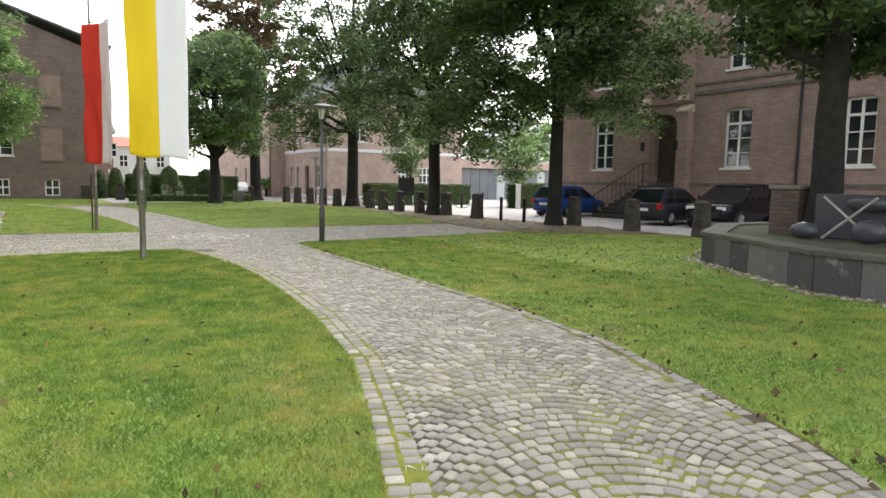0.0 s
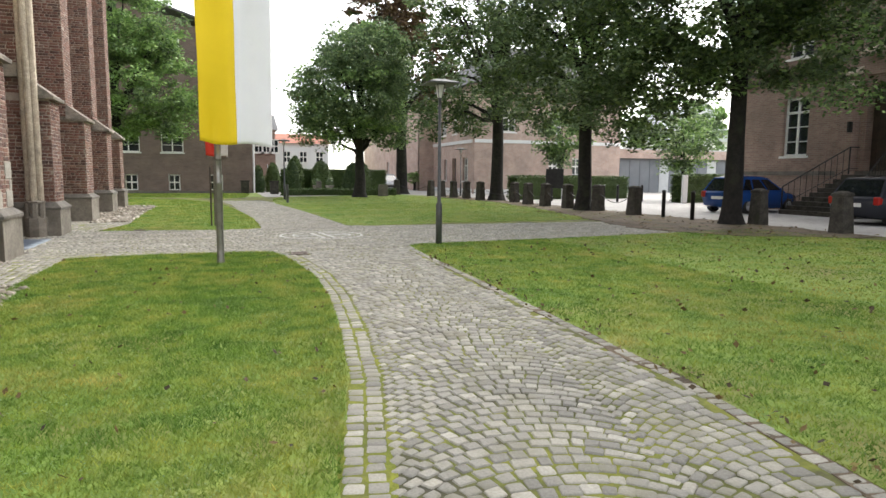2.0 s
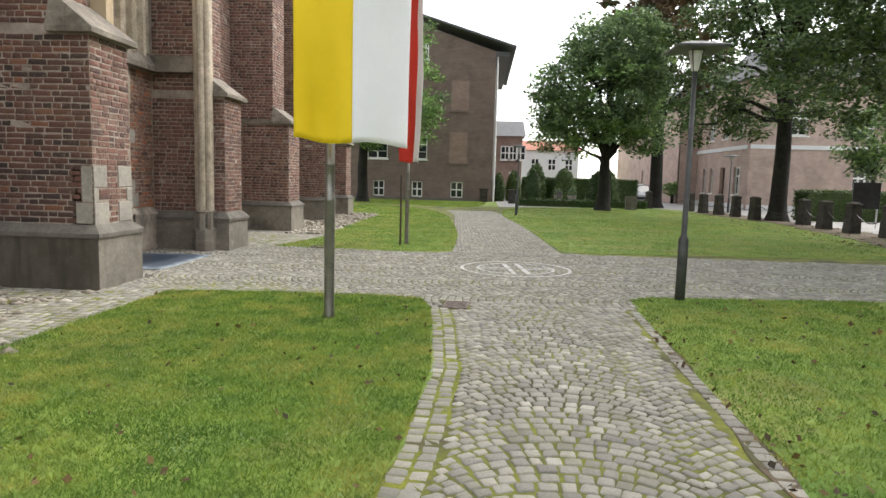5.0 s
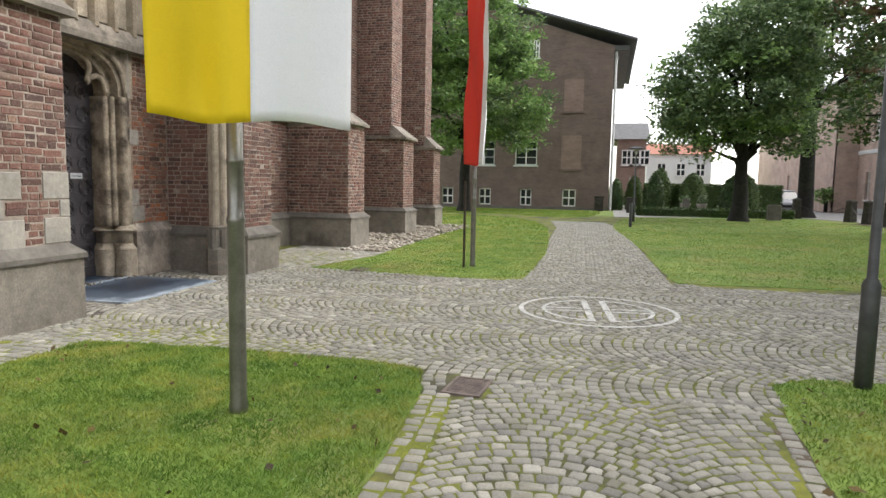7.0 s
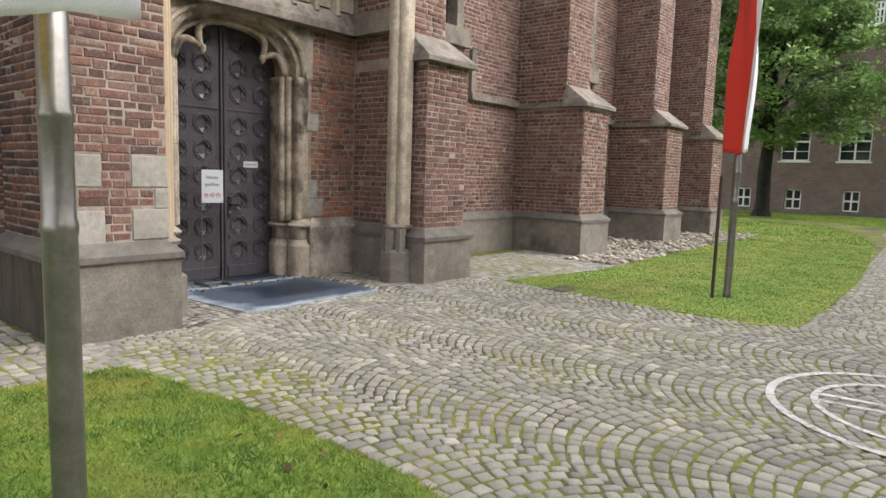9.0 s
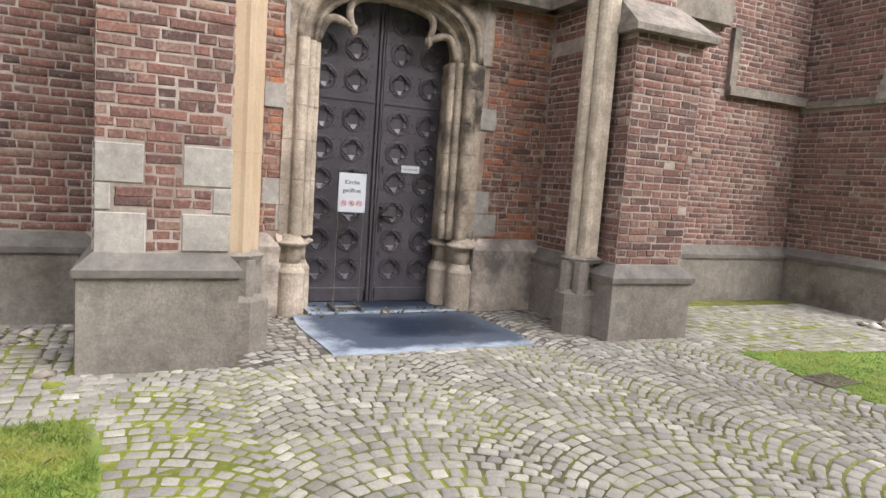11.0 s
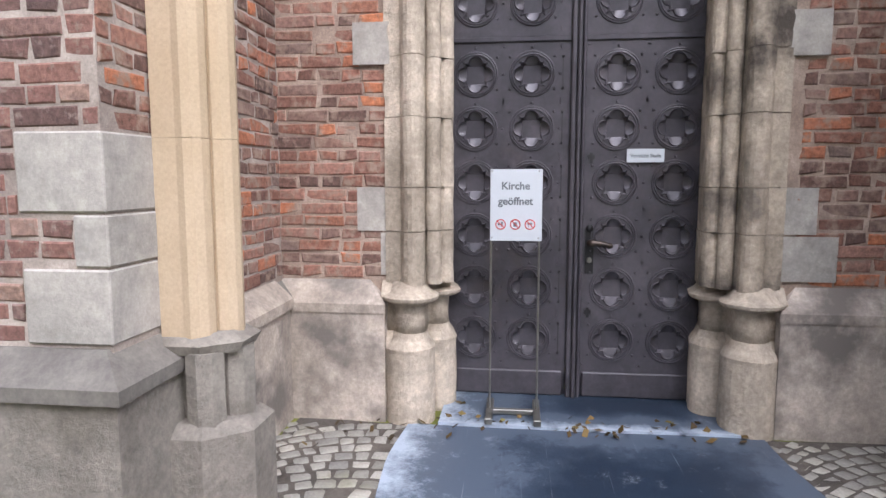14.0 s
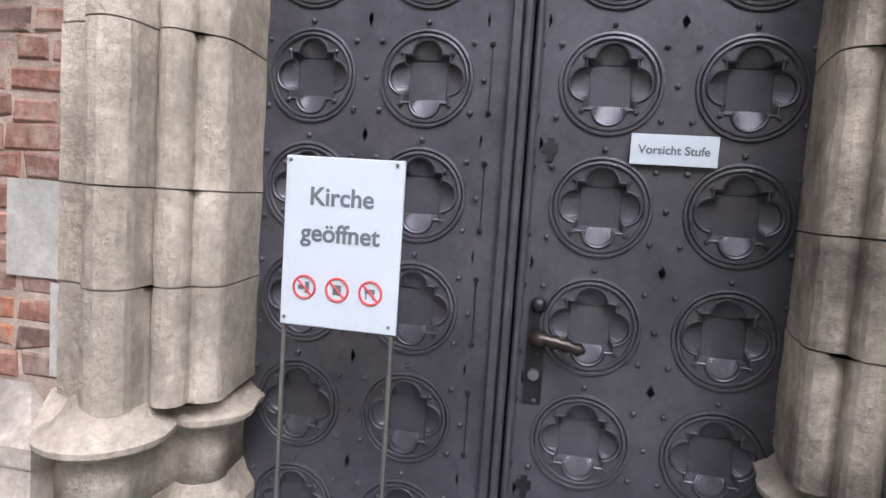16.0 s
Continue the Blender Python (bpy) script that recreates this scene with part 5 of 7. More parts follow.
def leaf_cloud(rng, centres, radii, per, size, flat=0.55, droop=0.0):
    """Leaves as small folded diamonds round the centres of many clumps."""
    n = len(centres) * per
    c = np.repeat(centres, per, 0)
    r = np.repeat(radii, per)[:, None]
    d = rng.normal(size=(n, 3))
    d /= np.linalg.norm(d, axis=1)[:, None]
    d *= (rng.random((n, 1)) ** 0.45)
    pos = c + d * r * np.array([1, 1, flat])
    pos[:, 2] -= droop * np.linalg.norm(d[:, :2], axis=1) * r[:, 0]
    a = rng.normal(size=(n, 3)) * np.array([1, 1, 0.45])
    a /= np.linalg.norm(a, axis=1)[:, None]
    b = np.cross(a, rng.normal(size=(n, 3)) * np.array([0.6, 0.6, 1.0]) + np.array([0, 0, 0.9]))
    b /= np.linalg.norm(b, axis=1)[:, None] + 1e-9
    s = size * (0.6 + 0.8 * rng.random((n, 1)))
    return np.stack([pos - a * s, pos - b * s * 0.5, pos + a * s, pos + b * s * 0.5], 1)


def tree(at, label, trunk_r, fork, crowns, mats, clumps, per=60, size=0.13, seed=0, lean=(0, 0), name="tree", clump_r=(0.45, 0.95), droop=0.25, limbs=16, shell=0.45):
    """A tapered trunk with limbs and a crown of many leaf clumps. crowns: (x, y, z, rx, ry, rz), offsets from the foot."""
    rng = np.random.default_rng(seed)
    t = thing(name, label, "tree", at=at)
    bm = bmesh.new()
    top = max(c[2] for c in crowns)
    zs = [-0.15, 0.05, 0.35, 0.9, fork * 0.6, fork, fork + (top - fork) * 0.5, top]
    rs = [1.9, 1.55, 1.15, 1.02, 0.92, 0.82, 0.5, 0.18]
    pts = [(lean[0] * z / top + 0.08 * noise.noise((seed, z * 0.4, 0)) * min(z, 1), lean[1] * z / top + 0.08 * noise.noise((seed + 7, z * 0.4, 0)) * min(z, 1), z) for z in zs]
    tube(bm, pts, [trunk_r * r for r in rs], 14)
    for v in bm.verts:
        v.co += Vector((noise.noise(v.co * 3), noise.noise(v.co * 3 + Vector((4, 0, 0))), 0)) * trunk_r * 0.16
    part("trunk", bm, BARK, t, smooth=True)
    w = np.array([c[3] * c[4] * c[5] for c in crowns])
    which = rng.choice(len(crowns), clumps, p=w / w.sum())
    cc = np.array(crowns)[which]
    d = rng.normal(size=(clumps, 3))
    d /= np.linalg.norm(d, axis=1)[:, None]
    d *= (shell + (1 - shell) * rng.random((clumps, 1)) ** 0.6)
    centres = cc[:, :3] + d * cc[:, 3:]
    order = np.argsort(centres[:, 2])
    centres = centres[order]
    for k in range(limbs):
        bm = bmesh.new()
        c = centres[(k * len(centres)) // limbs + rng.integers(0, max(1, len(centres) // limbs))]
        z0 = fork * (0.8 + 0.25 * rng.random()) + max(0, c[2] - fork) * 0.25
        f = min(z0 / top, 1)
        s = np.array([lean[0] * f, lean[1] * f, z0])
        m = s + (c - s) * 0.45 + np.array([0, 0, 0.12 * np.linalg.norm(c - s)])
        r0 = trunk_r * (0.34 + 0.2 * rng.random())
        tube(bm, [tuple(s), tuple((s + m) / 2 + rng.normal(size=3) * 0.12), tuple(m), tuple((m + c) / 2 + rng.normal(size=3) * 0.15), tuple(c)], [r0, r0 * 0.75, r0 * 0.5, r0 * 0.3, 0.015], 7)
        part("limb", bm, BARK, t, smooth=True)
    radii = clump_r[0] + (clump_r[1] - clump_r[0]) * rng.random(clumps)
    pick = rng.random(clumps)
    edges = np.cumsum([m[1] for m in mats])
    lo = 0.0
    for (mat, share_), hi in zip(mats, edges):
        sel = (pick >= lo) & (pick < hi)
        lo = hi
        if sel.any():
            ob = quads_mesh("crown", leaf_cloud(rng, centres[sel], radii[sel], per, size, 0.55, droop), mat, t)
            tagged(ob, kind="stuff")
    return t


tree((16.2, 17.3, 0), "tall lime tree with dark green leaves on the bare soil strip", 0.25, 4.2, [(-0.9, 0.8, 6.6, 3.6, 3.6, 3.0), (-0.6, 0.6, 10.5, 3.9, 3.9, 3.6), (-1.6, 2.4, 4.2, 2.2, 2.2, 1.6), (1.9, -1.2, 5.2, 2.2, 2.2, 1.8), (2.2, -1.6, 7.6, 2.4, 2.4, 2.2)], [(LEAF_DARK, 0.68), (LEAF_MID, 0.2), (LEAF_LIGHT, 0.12)], 660, 170, 0.08, 3, clump_r=(0.5, 1.05))
tree((15.9, 24.9, 0), "tall dark beech tree on the bare soil strip", 0.27, 4.6, [(-0.4, 0, 6.4, 4.2, 4.0, 3.2), (0, 0, 10.5, 4.6, 4.4, 3.8), (-1.8, -1.5, 4.6, 2.4, 2.0, 1.3)], [(LEAF_DARK, 0.78), (LEAF_MID, 0.22)], 420, 130, 0.085, 5, clump_r=(0.5, 1.05))
tree((16.6, 35.0, 0), "tall dark green beech tree beside the bollards", 0.34, 4.6, [(-0.5, 0, 7.0, 5.2, 5.0, 3.6), (0, 0, 12, 5.6, 5.4, 4.6), (-3.0, -1.0, 5.0, 2.6, 2.4, 1.7)], [(LEAF_DARK, 0.82), (LEAF_MID, 0.18)], 420, 110, 0.1, 8)
tree((10.1, 40.8, 0), "broad round green tree with a short trunk on the lawn", 0.33, 2.2, [(-0.4, 0, 6.0, 3.7, 3.7, 2.6), (0.3, 0, 8.4, 2.9, 3.1, 2.2), (-2.2, -0.6, 4.4, 2.1, 2.1, 1.4), (1.6, 0, 4.4, 2.0, 2.0, 1.3)], [(LEAF_MID, 0.8), (LEAF_LIGHT, 0.2)], 480, 110, 0.1, 11)
tree((14.6, 47.5, 0), "copper-leaved tree behind the lawn", 0.4, 4.5, [(0, 0, 10.0, 4.2, 4.2, 4.0), (-1, -1, 13, 3.2, 3.2, 2.6)], [(LEAF_RED, 0.7), (LEAF_DARK, 0.3)], 200, 60, 0.18, 13)
tree((-3.4, 43.5, 0), "broad light green maple before the dark brick house", 0.3, 3.4, [(0.4, 0, 6.4, 4.2, 4.0, 3.4), (0, 0, 10.0, 3.8, 3.8, 3.4), (2.6, -0.6, 4.6, 1.8, 1.8, 1.3), (-1.2, 0, 13, 2.4, 2.4, 2.0)], [(LEAF_LIGHT, 0.75), (LEAF_MID, 0.25)], 480, 110, 0.11, 17)
tree((12.95, 6.5, 0.5), "tall dark lime tree rising from the raised bed", 0.27, 3.6, [(0.9, -0.2, 4.4, 2.6, 2.6, 1.1), (0.6, 0.2, 6.2, 3.4, 3.4, 2.3), (0, 0, 9.0, 4.8, 4.8, 2.8), (-2.4, -3.0, 7.4, 4.0, 4.0, 1.6), (1.8, -1.6, 4.0, 2.0, 2.2, 1.0)], [(LEAF_DARK, 1.0)], 900, 190, 0.078, 19, clump_r=(0.45, 0.85))
tree((28.3, 34.0, 0), "young light green tree beside the hedge", 0.09, 1.6, [(0, 0, 3.4, 1.4, 1.4, 1.9)], [(LEAF_LIGHT, 0.5), (LEAF_MID, 0.5)], 60, 60, 0.11, 23, limbs=8)
tree((24.6, 42.0, 0), "young light green tree behind the hedge", 0.12, 1.8, [(0, 0, 4.2, 1.8, 1.8, 2.0)], [(LEAF_LIGHT, 0.6), (LEAF_MID, 0.4)], 80, 60, 0.12, 24, limbs=8)
tree((40, 66, 0), "bright green tree behind the low grey building", 0.3, 3.0, [(0, 0, 7, 5, 5, 4)], [(LEAF_LIGHT, 1.0)], 160, 50, 0.24, 27)
tree((50, 62, 0), "green tree behind the low grey building", 0.3, 3.0, [(0, 0, 7, 6, 6, 4.5)], [(LEAF_LIGHT, 0.5), (LEAF_MID, 0.5)], 160, 50, 0.26, 28)


def hedge(at, sx, sy, sz, label, seed, turn=0.0, name="hedge"):
    """A clipped hedge: a dark core under a coat of small leaves."""
    rng = np.random.default_rng(seed)
    h = thing(name, label, "hedge", at=at)
    h.rotation_euler = (0, 0, radians(turn))
    part("core", boxes((-sx / 2 + 0.06, sx / 2 - 0.06, -sy / 2 + 0.06, sy / 2 - 0.06, -0.05, sz - 0.06)), LEAF_HEDGE, h)
    n = int(260 * (sx * sz * 2 + sy * sz * 2 + sx * sy))
    q = rng.random((n, 3)) - 0.5
    ax = rng.choice(3, n, p=[0.2, 0.45, 0.35])
    q[np.arange(n), ax] = np.where(ax == 2, 0.5, np.sign(q[np.arange(n), ax]) * 0.5)
    pos = q * np.array([sx, sy, sz]) + np.array([0, 0, sz / 2]) + rng.normal(size=(n, 3)) * 0.03
    lv = leaf_cloud(rng, pos, np.full(n, 0.03), 1, 0.06)
    tagged(quads_mesh("leaves", lv, LEAF_HEDGE, h), kind="stuff")
    return h


hedge((22.3, 36.8, 0), 8.6, 0.9, 1.35, "clipped green hedge beside the road", 31, 9)
hedge((29.5, 31.6, 0), 8.0, 1.0, 1.5, "tall clipped green hedge beside a white gate post", 32, 8)
hedge((9.6, 44.6, 0), 7.6, 0.6, 0.42, "low clipped box hedge round the small garden", 33, 6)
hedge((10.5, 52.0, 0), 8.0, 0.8, 1.7, "dark clipped hedge at the back of the garden", 34, 4)
tagged(part("gate_post", boxes((25.2, 25.5, 30.2, 30.35, -0.05, 1.5), bevel=0.01), RENDER_WHITE), "white gate post at the hedge's end", "post")


def topiary(x, y, r, h, seed, mat=LEAF_HEDGE, label="dark clipped yew cone in the garden", top=0.15):
    rng = np.random.default_rng(seed)
    t = thing("topiary", label, "topiary", group="clipped yews", at=(x, y, 0))
    bm = bmesh.new()
    prof = [(r * 0.82, -0.05), (r * 0.95, h * 0.2), (r * 0.9, h * 0.45), (r * 0.68, h * 0.72), (r * 0.4, h * 0.9), (r * top * 0.6, h * 0.98)]
    turned(bm, prof, 14)
    part("core", bm, mat, t)
    n = int(900 * r * h)
    z = rng.random(n) * h
    rr = np.interp(z, [p[1] for p in prof], [p[0] for p in prof]) + 0.03
    a = rng.random(n) * 2 * np.pi
    pos = np.stack([rr * np.cos(a), rr * np.sin(a), z], 1) + rng.normal(size=(n, 3)) * 0.02
    tagged(quads_mesh("leaves", leaf_cloud(rng, pos, np.full(n, 0.03), 1, 0.07), mat, t), kind="stuff")


for k, (x, y, r, h) in enumerate(((6.9, 48.0, 0.55, 2.4), (7.4, 51.0, 0.7, 2.7), (9.3, 51, 0.9, 2.4), (11.0, 47.2, 0.85, 2.2), (11.7, 47.9, 0.8, 2.3), (5.9, 52.5, 0.6, 2.2), (4.75, 51.2, 0.5, 2.0))):
    topiary(x, y, r, h, 40 + k)
bush = thing("shrub", "small yellow-green shrub against the salmon brick house", "shrub", at=(18.6, 57.5, 0))
rng0 = np.random.default_rng(55)
part("stem", boxes((-0.1, 0.1, -0.1, 0.1, -0.1, 0.8)), BARK, bush)
tagged(quads_mesh("leaves", leaf_cloud(rng0, np.array([[0, 0, 0.9], [0.3, 0, 1.4], [-0.3, 0.1, 1.3]]), np.array([0.7, 0.6, 0.6]), 160, 0.12), LEAF_LIGHT, bush), kind="stuff")

# ---- large red-brown brick house east of the square ----
hall = thing("brick_hall", "large red-brown brick house with tall white windows and a raised door", "house", "structure")
p = facing("west", 25.0)
openings = []
for y0, y1 in ((22.64, 23.89), (15.4, 16.6), (10.85, 11.9), (5.6, 6.7), (0.5, 1.6)):
    openings += [(y0, y1, 2.3, 4.72), (y0, y1, 6.35, 8.7)]
openings += [(18.95, 20.1, 6.35, 8.7)]
bm = bmesh.new()
holed_wall(bm, p, -8, 26.6, -0.1, 11.5, 0.45, openings + [(18.92, 20.14, 1.5, 4.75)])
part("wall", bm, FACADE_RED, hall)
part("wall", boxes((25.46, 37, -8, 26.6, -0.1, 11.5)), FACADE_RED, hall)
for y0, y1, z0, z1 in openings:
    window(hall, p, y0, y1, z0, z1, 2, 4, 0.055, 0.15)
    bm = bmesh.new()
    prev = None
    for k in range(9):
        a = math.pi * k / 8
        yk, zk = (y0 + y1) / 2 - (y1 - y0 + 0.16) / 2 * math.cos(a), z1 - 0.12 + 0.24 * math.sin(a)
        if prev:
            pbox(bm, p, min(prev[0], yk), max(prev[0], yk), -0.05, 0.035, min(prev[1], zk) - 0.02, max(prev[1], zk) + 0.2)
        prev = (yk, zk)
    part("brick_arch", bm, FACADE_RED, hall)
bm = bmesh.new()
pbox(bm, p, -8, 26.6, 0.0, 0.06, 1.5, 1.66)
pbox(bm, p, -8, 26.6, 0.0, 0.08, 5.45, 5.6)
pbox(bm, p, -8, 26.6, 0.0, 0.05, 5.85, 5.95)
pbox(bm, p, -8, 26.6, 0.0, 0.3, 11.3, 11.55)
part("string_course", bm, LEDGE, hall)
bm = bmesh.new()
for y0, y1 in ((18.1, 18.65), (20.4, 20.95)):
    pbox(bm, p, y0, y1, 0, 0.38, -0.1, 4.75)
pbox(bm, p, 18.1, 20.95, 0, 0.1, 5.2, 11.3)
part("pilaster", bm, FACADE_RED, hall)
for y0, y1, z in ((18.05, 18.7, 4.75), (20.35, 21.0, 4.75), (18.3, 18.75, 5.25), (20.3, 20.75, 5.25), (18.8, 20.25, 5.95)):
    bm = bmesh.new()
    prism(bm, [(25 - 0.46, y0), (25.0, y0), (25.0, y1), (25 - 0.46, y1)], z, z + 0.06)
    prism(bm, [(25 - 0.46, y0), (25.0, y0), (25.0, y1), (25 - 0.46, y1)], z + 0.06, z + 0.35, [(24.98, y0), (25.0, y0), (25.0, y1), (24.98, y1)])
    part("weathering", bm, STONE, hall)
bm = bmesh.new()
pbox(bm, p, 18.92, 20.14, -0.42, -0.36, 1.5, 4.75)
for k in range(5):
    pbox(bm, p, 19.0 + k * 0.22, 19.16 + k * 0.22, -0.37, -0.33, 1.7, 4.0)
dr = part("door", bm, WOOD_DARK, hall, "dark wooden arched house door")
bm = bmesh.new()
for k in range(10):
    a0, a1 = math.pi * k / 10, math.pi * (k + 1) / 10
    for a, b_ in ((a0, a1),):
        y0, y1 = 19.53 - 0.61 * math.cos(a), 19.53 - 0.61 * math.cos(b_)
        z = 4.05 + 0.7 * math.sin((a + b_) / 2) ** 0.8
        pbox(bm, p, y0, y1, -0.2, 0.005, z, 4.78)
part("door_arch", bm, FACADE_RED, hall)
for y in (18.62, 20.42):
    bm = bmesh.new()
    pbox(bm, p, y - 0.05, y + 0.05, 0.38, 0.55, 3.1, 3.5)
    part("wall_lantern", bm, IRON_DARK, hall)
bm = bmesh.new()
turned(bm, [(0.055, -0.05), (0.055, 11.3)], 10, (24.9, 13.42))
part("downpipe", bm, IRON_DARK, hall)
bm = bmesh.new()
prism(bm, [(24.6, -8.3), (37.3, -8.3), (37.3, 26.9), (24.6, 26.9)], 11.5, 15.5, [(29, -4), (33, -4), (33, 22.5), (29, 22.5)])
part("roof", bm, ROOF, hall)
# steps with iron railings
stair = thing("entrance_steps", "dark stone steps with black iron railings up to a house door", "steps", "structure")
N_ST = 9
for k in range(N_ST):
    x0 = 22.35 + k * 0.24
    part("step", boxes((x0, 25.0, 18.75 - 0.06 * (N_ST - k), 20.3 + 0.12 * (N_ST - k), 0.0 if k == 0 else 0.168 * k - 0.02, 0.168 * (k + 1)), bevel=0.008), BOLLARD, stair)
for y0, y1 in ((20.3 + 1.0, 20.3), (18.3, 18.75)):
    bm = bmesh.new()
    tube(bm, [(22.4, y0, 1.05), (24.5, y1, 2.55), (24.95, y1, 2.55)], [0.025] * 3, 6)
    tube(bm, [(22.4, y0, 0.35), (24.5, y1, 1.75), (24.95, y1, 1.75)], [0.015] * 3, 6)
    part("handrail", bm, IRON_DARK, stair)
    for k in range(12):
        f = k / 11
        x, y = 22.4 + 2.1 * f, y0 + (y1 - y0) * f
        bm = bmesh.new()
        tube(bm, [(x, y, 0.15 + 1.38 * f), (x, y, 1.05 + 1.5 * f)], [0.012 if k % 11 else 0.03] * 2, 6)
        part("baluster", bm, IRON_DARK, stair)

# ---- dark brick house to the north, gable to the square ----
north = thing("gabled_house", "dark brown brick gabled house with blind windows", "house", "structure")
p = facing("south", 50.0)
ops = [(1.46, 2.31, 0.2, 1.29), (-1.21, -0.46, 0.2, 1.27), (-3.9, -3.1, 0.2, 1.27), (-6.4, -5.6, 0.2, 1.27), (-1.59, -0.18, 2.76, 4.28), (-4.3, -2.9, 2.76, 4.28), (-1.13, -0.72, 9.4, 10.5), (-0.62, -0.22, 9.4, 10.5)]
blind = [(1.32, 2.55, 2.54, 4.63), (1.38, 2.57, 6.07, 8.08)]
bm = bmesh.new()
holed_wall(bm, p, -13.2, 4.3, -0.1, 10.0, 0.4, [o for o in ops if o[3] < 10])
part("wall", bm, FACADE_DARK, north)
bm = bmesh.new()
v = [bm.verts.new((x, y, z)) for y in (50.0, 50.4) for x, z in ((-13.2, 10.0), (4.3, 10.0), (-4.45, 13.0))]
for f in ((0, 1, 2), (5, 4, 3), (0, 3, 4, 1), (1, 4, 5, 2), (2, 5, 3, 0)):
    bm.faces.new([v[k] for k in f])
part("gable", bm, FACADE_DARK, north)
part("wall", boxes((-13.2, 4.3, 50.41, 66, -0.1, 10.0)), FACADE_DARK, north)
for o in ops:
    window(north, p if o[3] < 10 else facing("south", 49.78), *o, cols=2, rows=2 if o[3] < 2 else 3, bar=0.05, deep=0.12 if o[3] < 10 else 0.15, sill=o[3] > 2)
for u0, u1, z0, z1 in blind:
    bm = bmesh.new()
    pbox(bm, p, u0, u1, 0.0, 0.012, z0, z1)
    part("blind_window", bm, BLIND_BRICK, north)
    bm = bmesh.new()
    pbox(bm, p, u0 - 0.08, u1 + 0.08, 0.0, 0.1, z0 - 0.1, z0)
    pbox(bm, p, u0 - 0.02, u1 + 0.02, 0.0, 0.04, z1, z1 + 0.14)
    part("blind_sill", bm, FACADE_DARK, north)
bm = bmesh.new()
for s, e in ((-1, -14.0), (1, 5.6)):
    a = [(e, 49.3), (e, 66.5), (-4.45, 66.5), (-4.45, 49.3)]
    z = 13.35 - abs(e + 4.45) * 0.32
    lo = [bm.verts.new((x, y, (z if x == e else 13.3))) for x, y in a]
    hi = [bm.verts.new((x, y, (z if x == e else 13.3) + 0.13)) for x, y in a]
    for q in range(4):
        bm.faces.new((lo[q], lo[(q + 1) % 4], hi[(q + 1) % 4], hi[q]))
    bm.faces.new(lo)
    bm.faces.new(hi)
bmesh.ops.recalc_face_normals(bm, faces=bm.faces)
part("roof", bm, ROOF, north)
part("eave_box", boxes((4.3, 5.2, 50.0, 66, 9.72, 10.0)), ROOF, north)
bm = bmesh.new()
for dy in (0.3, 4.2):
    turned(bm, [(0.075, 0), (0.075, 9.72)], 8, (4.42, 50.0 + dy))
part("downpipe", bm, RENDER_WHITE, north)
part("base_course", boxes((-13.2, 4.36, 49.93, 50.0, -0.1, 0.16)), LEDGE, north)
for x, y in ((3.75, 49.2), (5.6, 47.5)):
    bm = bmesh.new()
    prism(bm, [(x - 0.26, y - 0.26), (x + 0.26, y - 0.26), (x + 0.26, y + 0.26), (x - 0.26, y + 0.26)], -0.1, 0.8)
    prism(bm, [(x - 0.3, y - 0.3), (x + 0.3, y - 0.3), (x + 0.3, y + 0.3), (x - 0.3, y + 0.3)], 0.8, 0.9)
    tagged(part("stone_pier", bm, BOLLARD), "low dark stone pier beside the path's end", "pier", "stone piers")

# garden steps with railings
gs = thing("garden_steps", "grey stone garden steps with pale railings between yews", "steps", "structure")
for k in range(7):
    part("step", boxes((5.7, 7.0, 52.5 + k * 0.3, 55, 0.17 * k - (0.05 if k == 0 else 0), 0.17 * (k + 1)), bevel=0.01), LEDGE, gs)
for x in (5.66, 7.04):
    bm = bmesh.new()
    tube(bm, [(x, 52.5, 1.0), (x, 54.4, 2.1)], [0.03, 0.03], 6)
    for q in range(4):
        tube(bm, [(x, 52.5 + q * 0.63, 0.1 + q * 0.37), (x, 52.5 + q * 0.63, 1.0 + q * 0.37)], [0.02, 0.02], 6)
    part("railing", bm, ZINC, gs)
# garden stones
for x, y, w_, h_ in ((12.0, 42.6, 0.3, 0.75), (8.4, 46.0, 0.16, 0.9)):
    tagged(part("memorial_stone", boxes((x - w_, x + w_, y - 0.15, y + 0.15, -0.1, h_), bevel=0.03), LEDGE), "small upright grey stone beside the low hedge", "stone", "garden stones")
for x in (8.6, 9.5):
    pot = thing("planter_pot", "round pale stone planter with a small clipped shrub", "planter", group="garden planters", at=(x, 48.3, 0))
    bm = bmesh.new()
    turned(bm, [(0.2, -0.05), (0.16, 0.2), (0.3, 0.55), (0.33, 0.6)], 12)
    part("pot", bm, QUOIN, pot)
    rg = np.random.default_rng(int(x * 10))
    tagged(quads_mesh("leaves", leaf_cloud(rg, np.array([[0, 0, 0.85]]), np.array([0.32]), 220, 0.06, 0.9), LEAF_MID, pot), kind="stuff")

# ---- salmon brick house beyond the bollards ----
pink = thing("salmon_house", "two-storey salmon brick house with arched white windows", "house", "structure")
pw = facing("west", 20.2)
ps = facing("south", 47.3)
ow = [(48.6, 49.7, 0.95, 2.75), (51.2, 52.1, 0.35, 2.75), (53.4, 54.1, 0.95, 2.7), (54.9, 55.6, 0.95, 2.7), (48.6, 49.7, 4.7, 6.4), (51.0, 52.0, 4.7, 6.4), (53.6, 54.9, 4.7, 6.4)]
os_ = [(26.5, 27.7, 0.9, 2.8), (28.6, 29.8, 0.9, 2.8), (22.5, 23.6, 4.7, 6.3), (26.5, 27.6, 4.7, 6.3)]
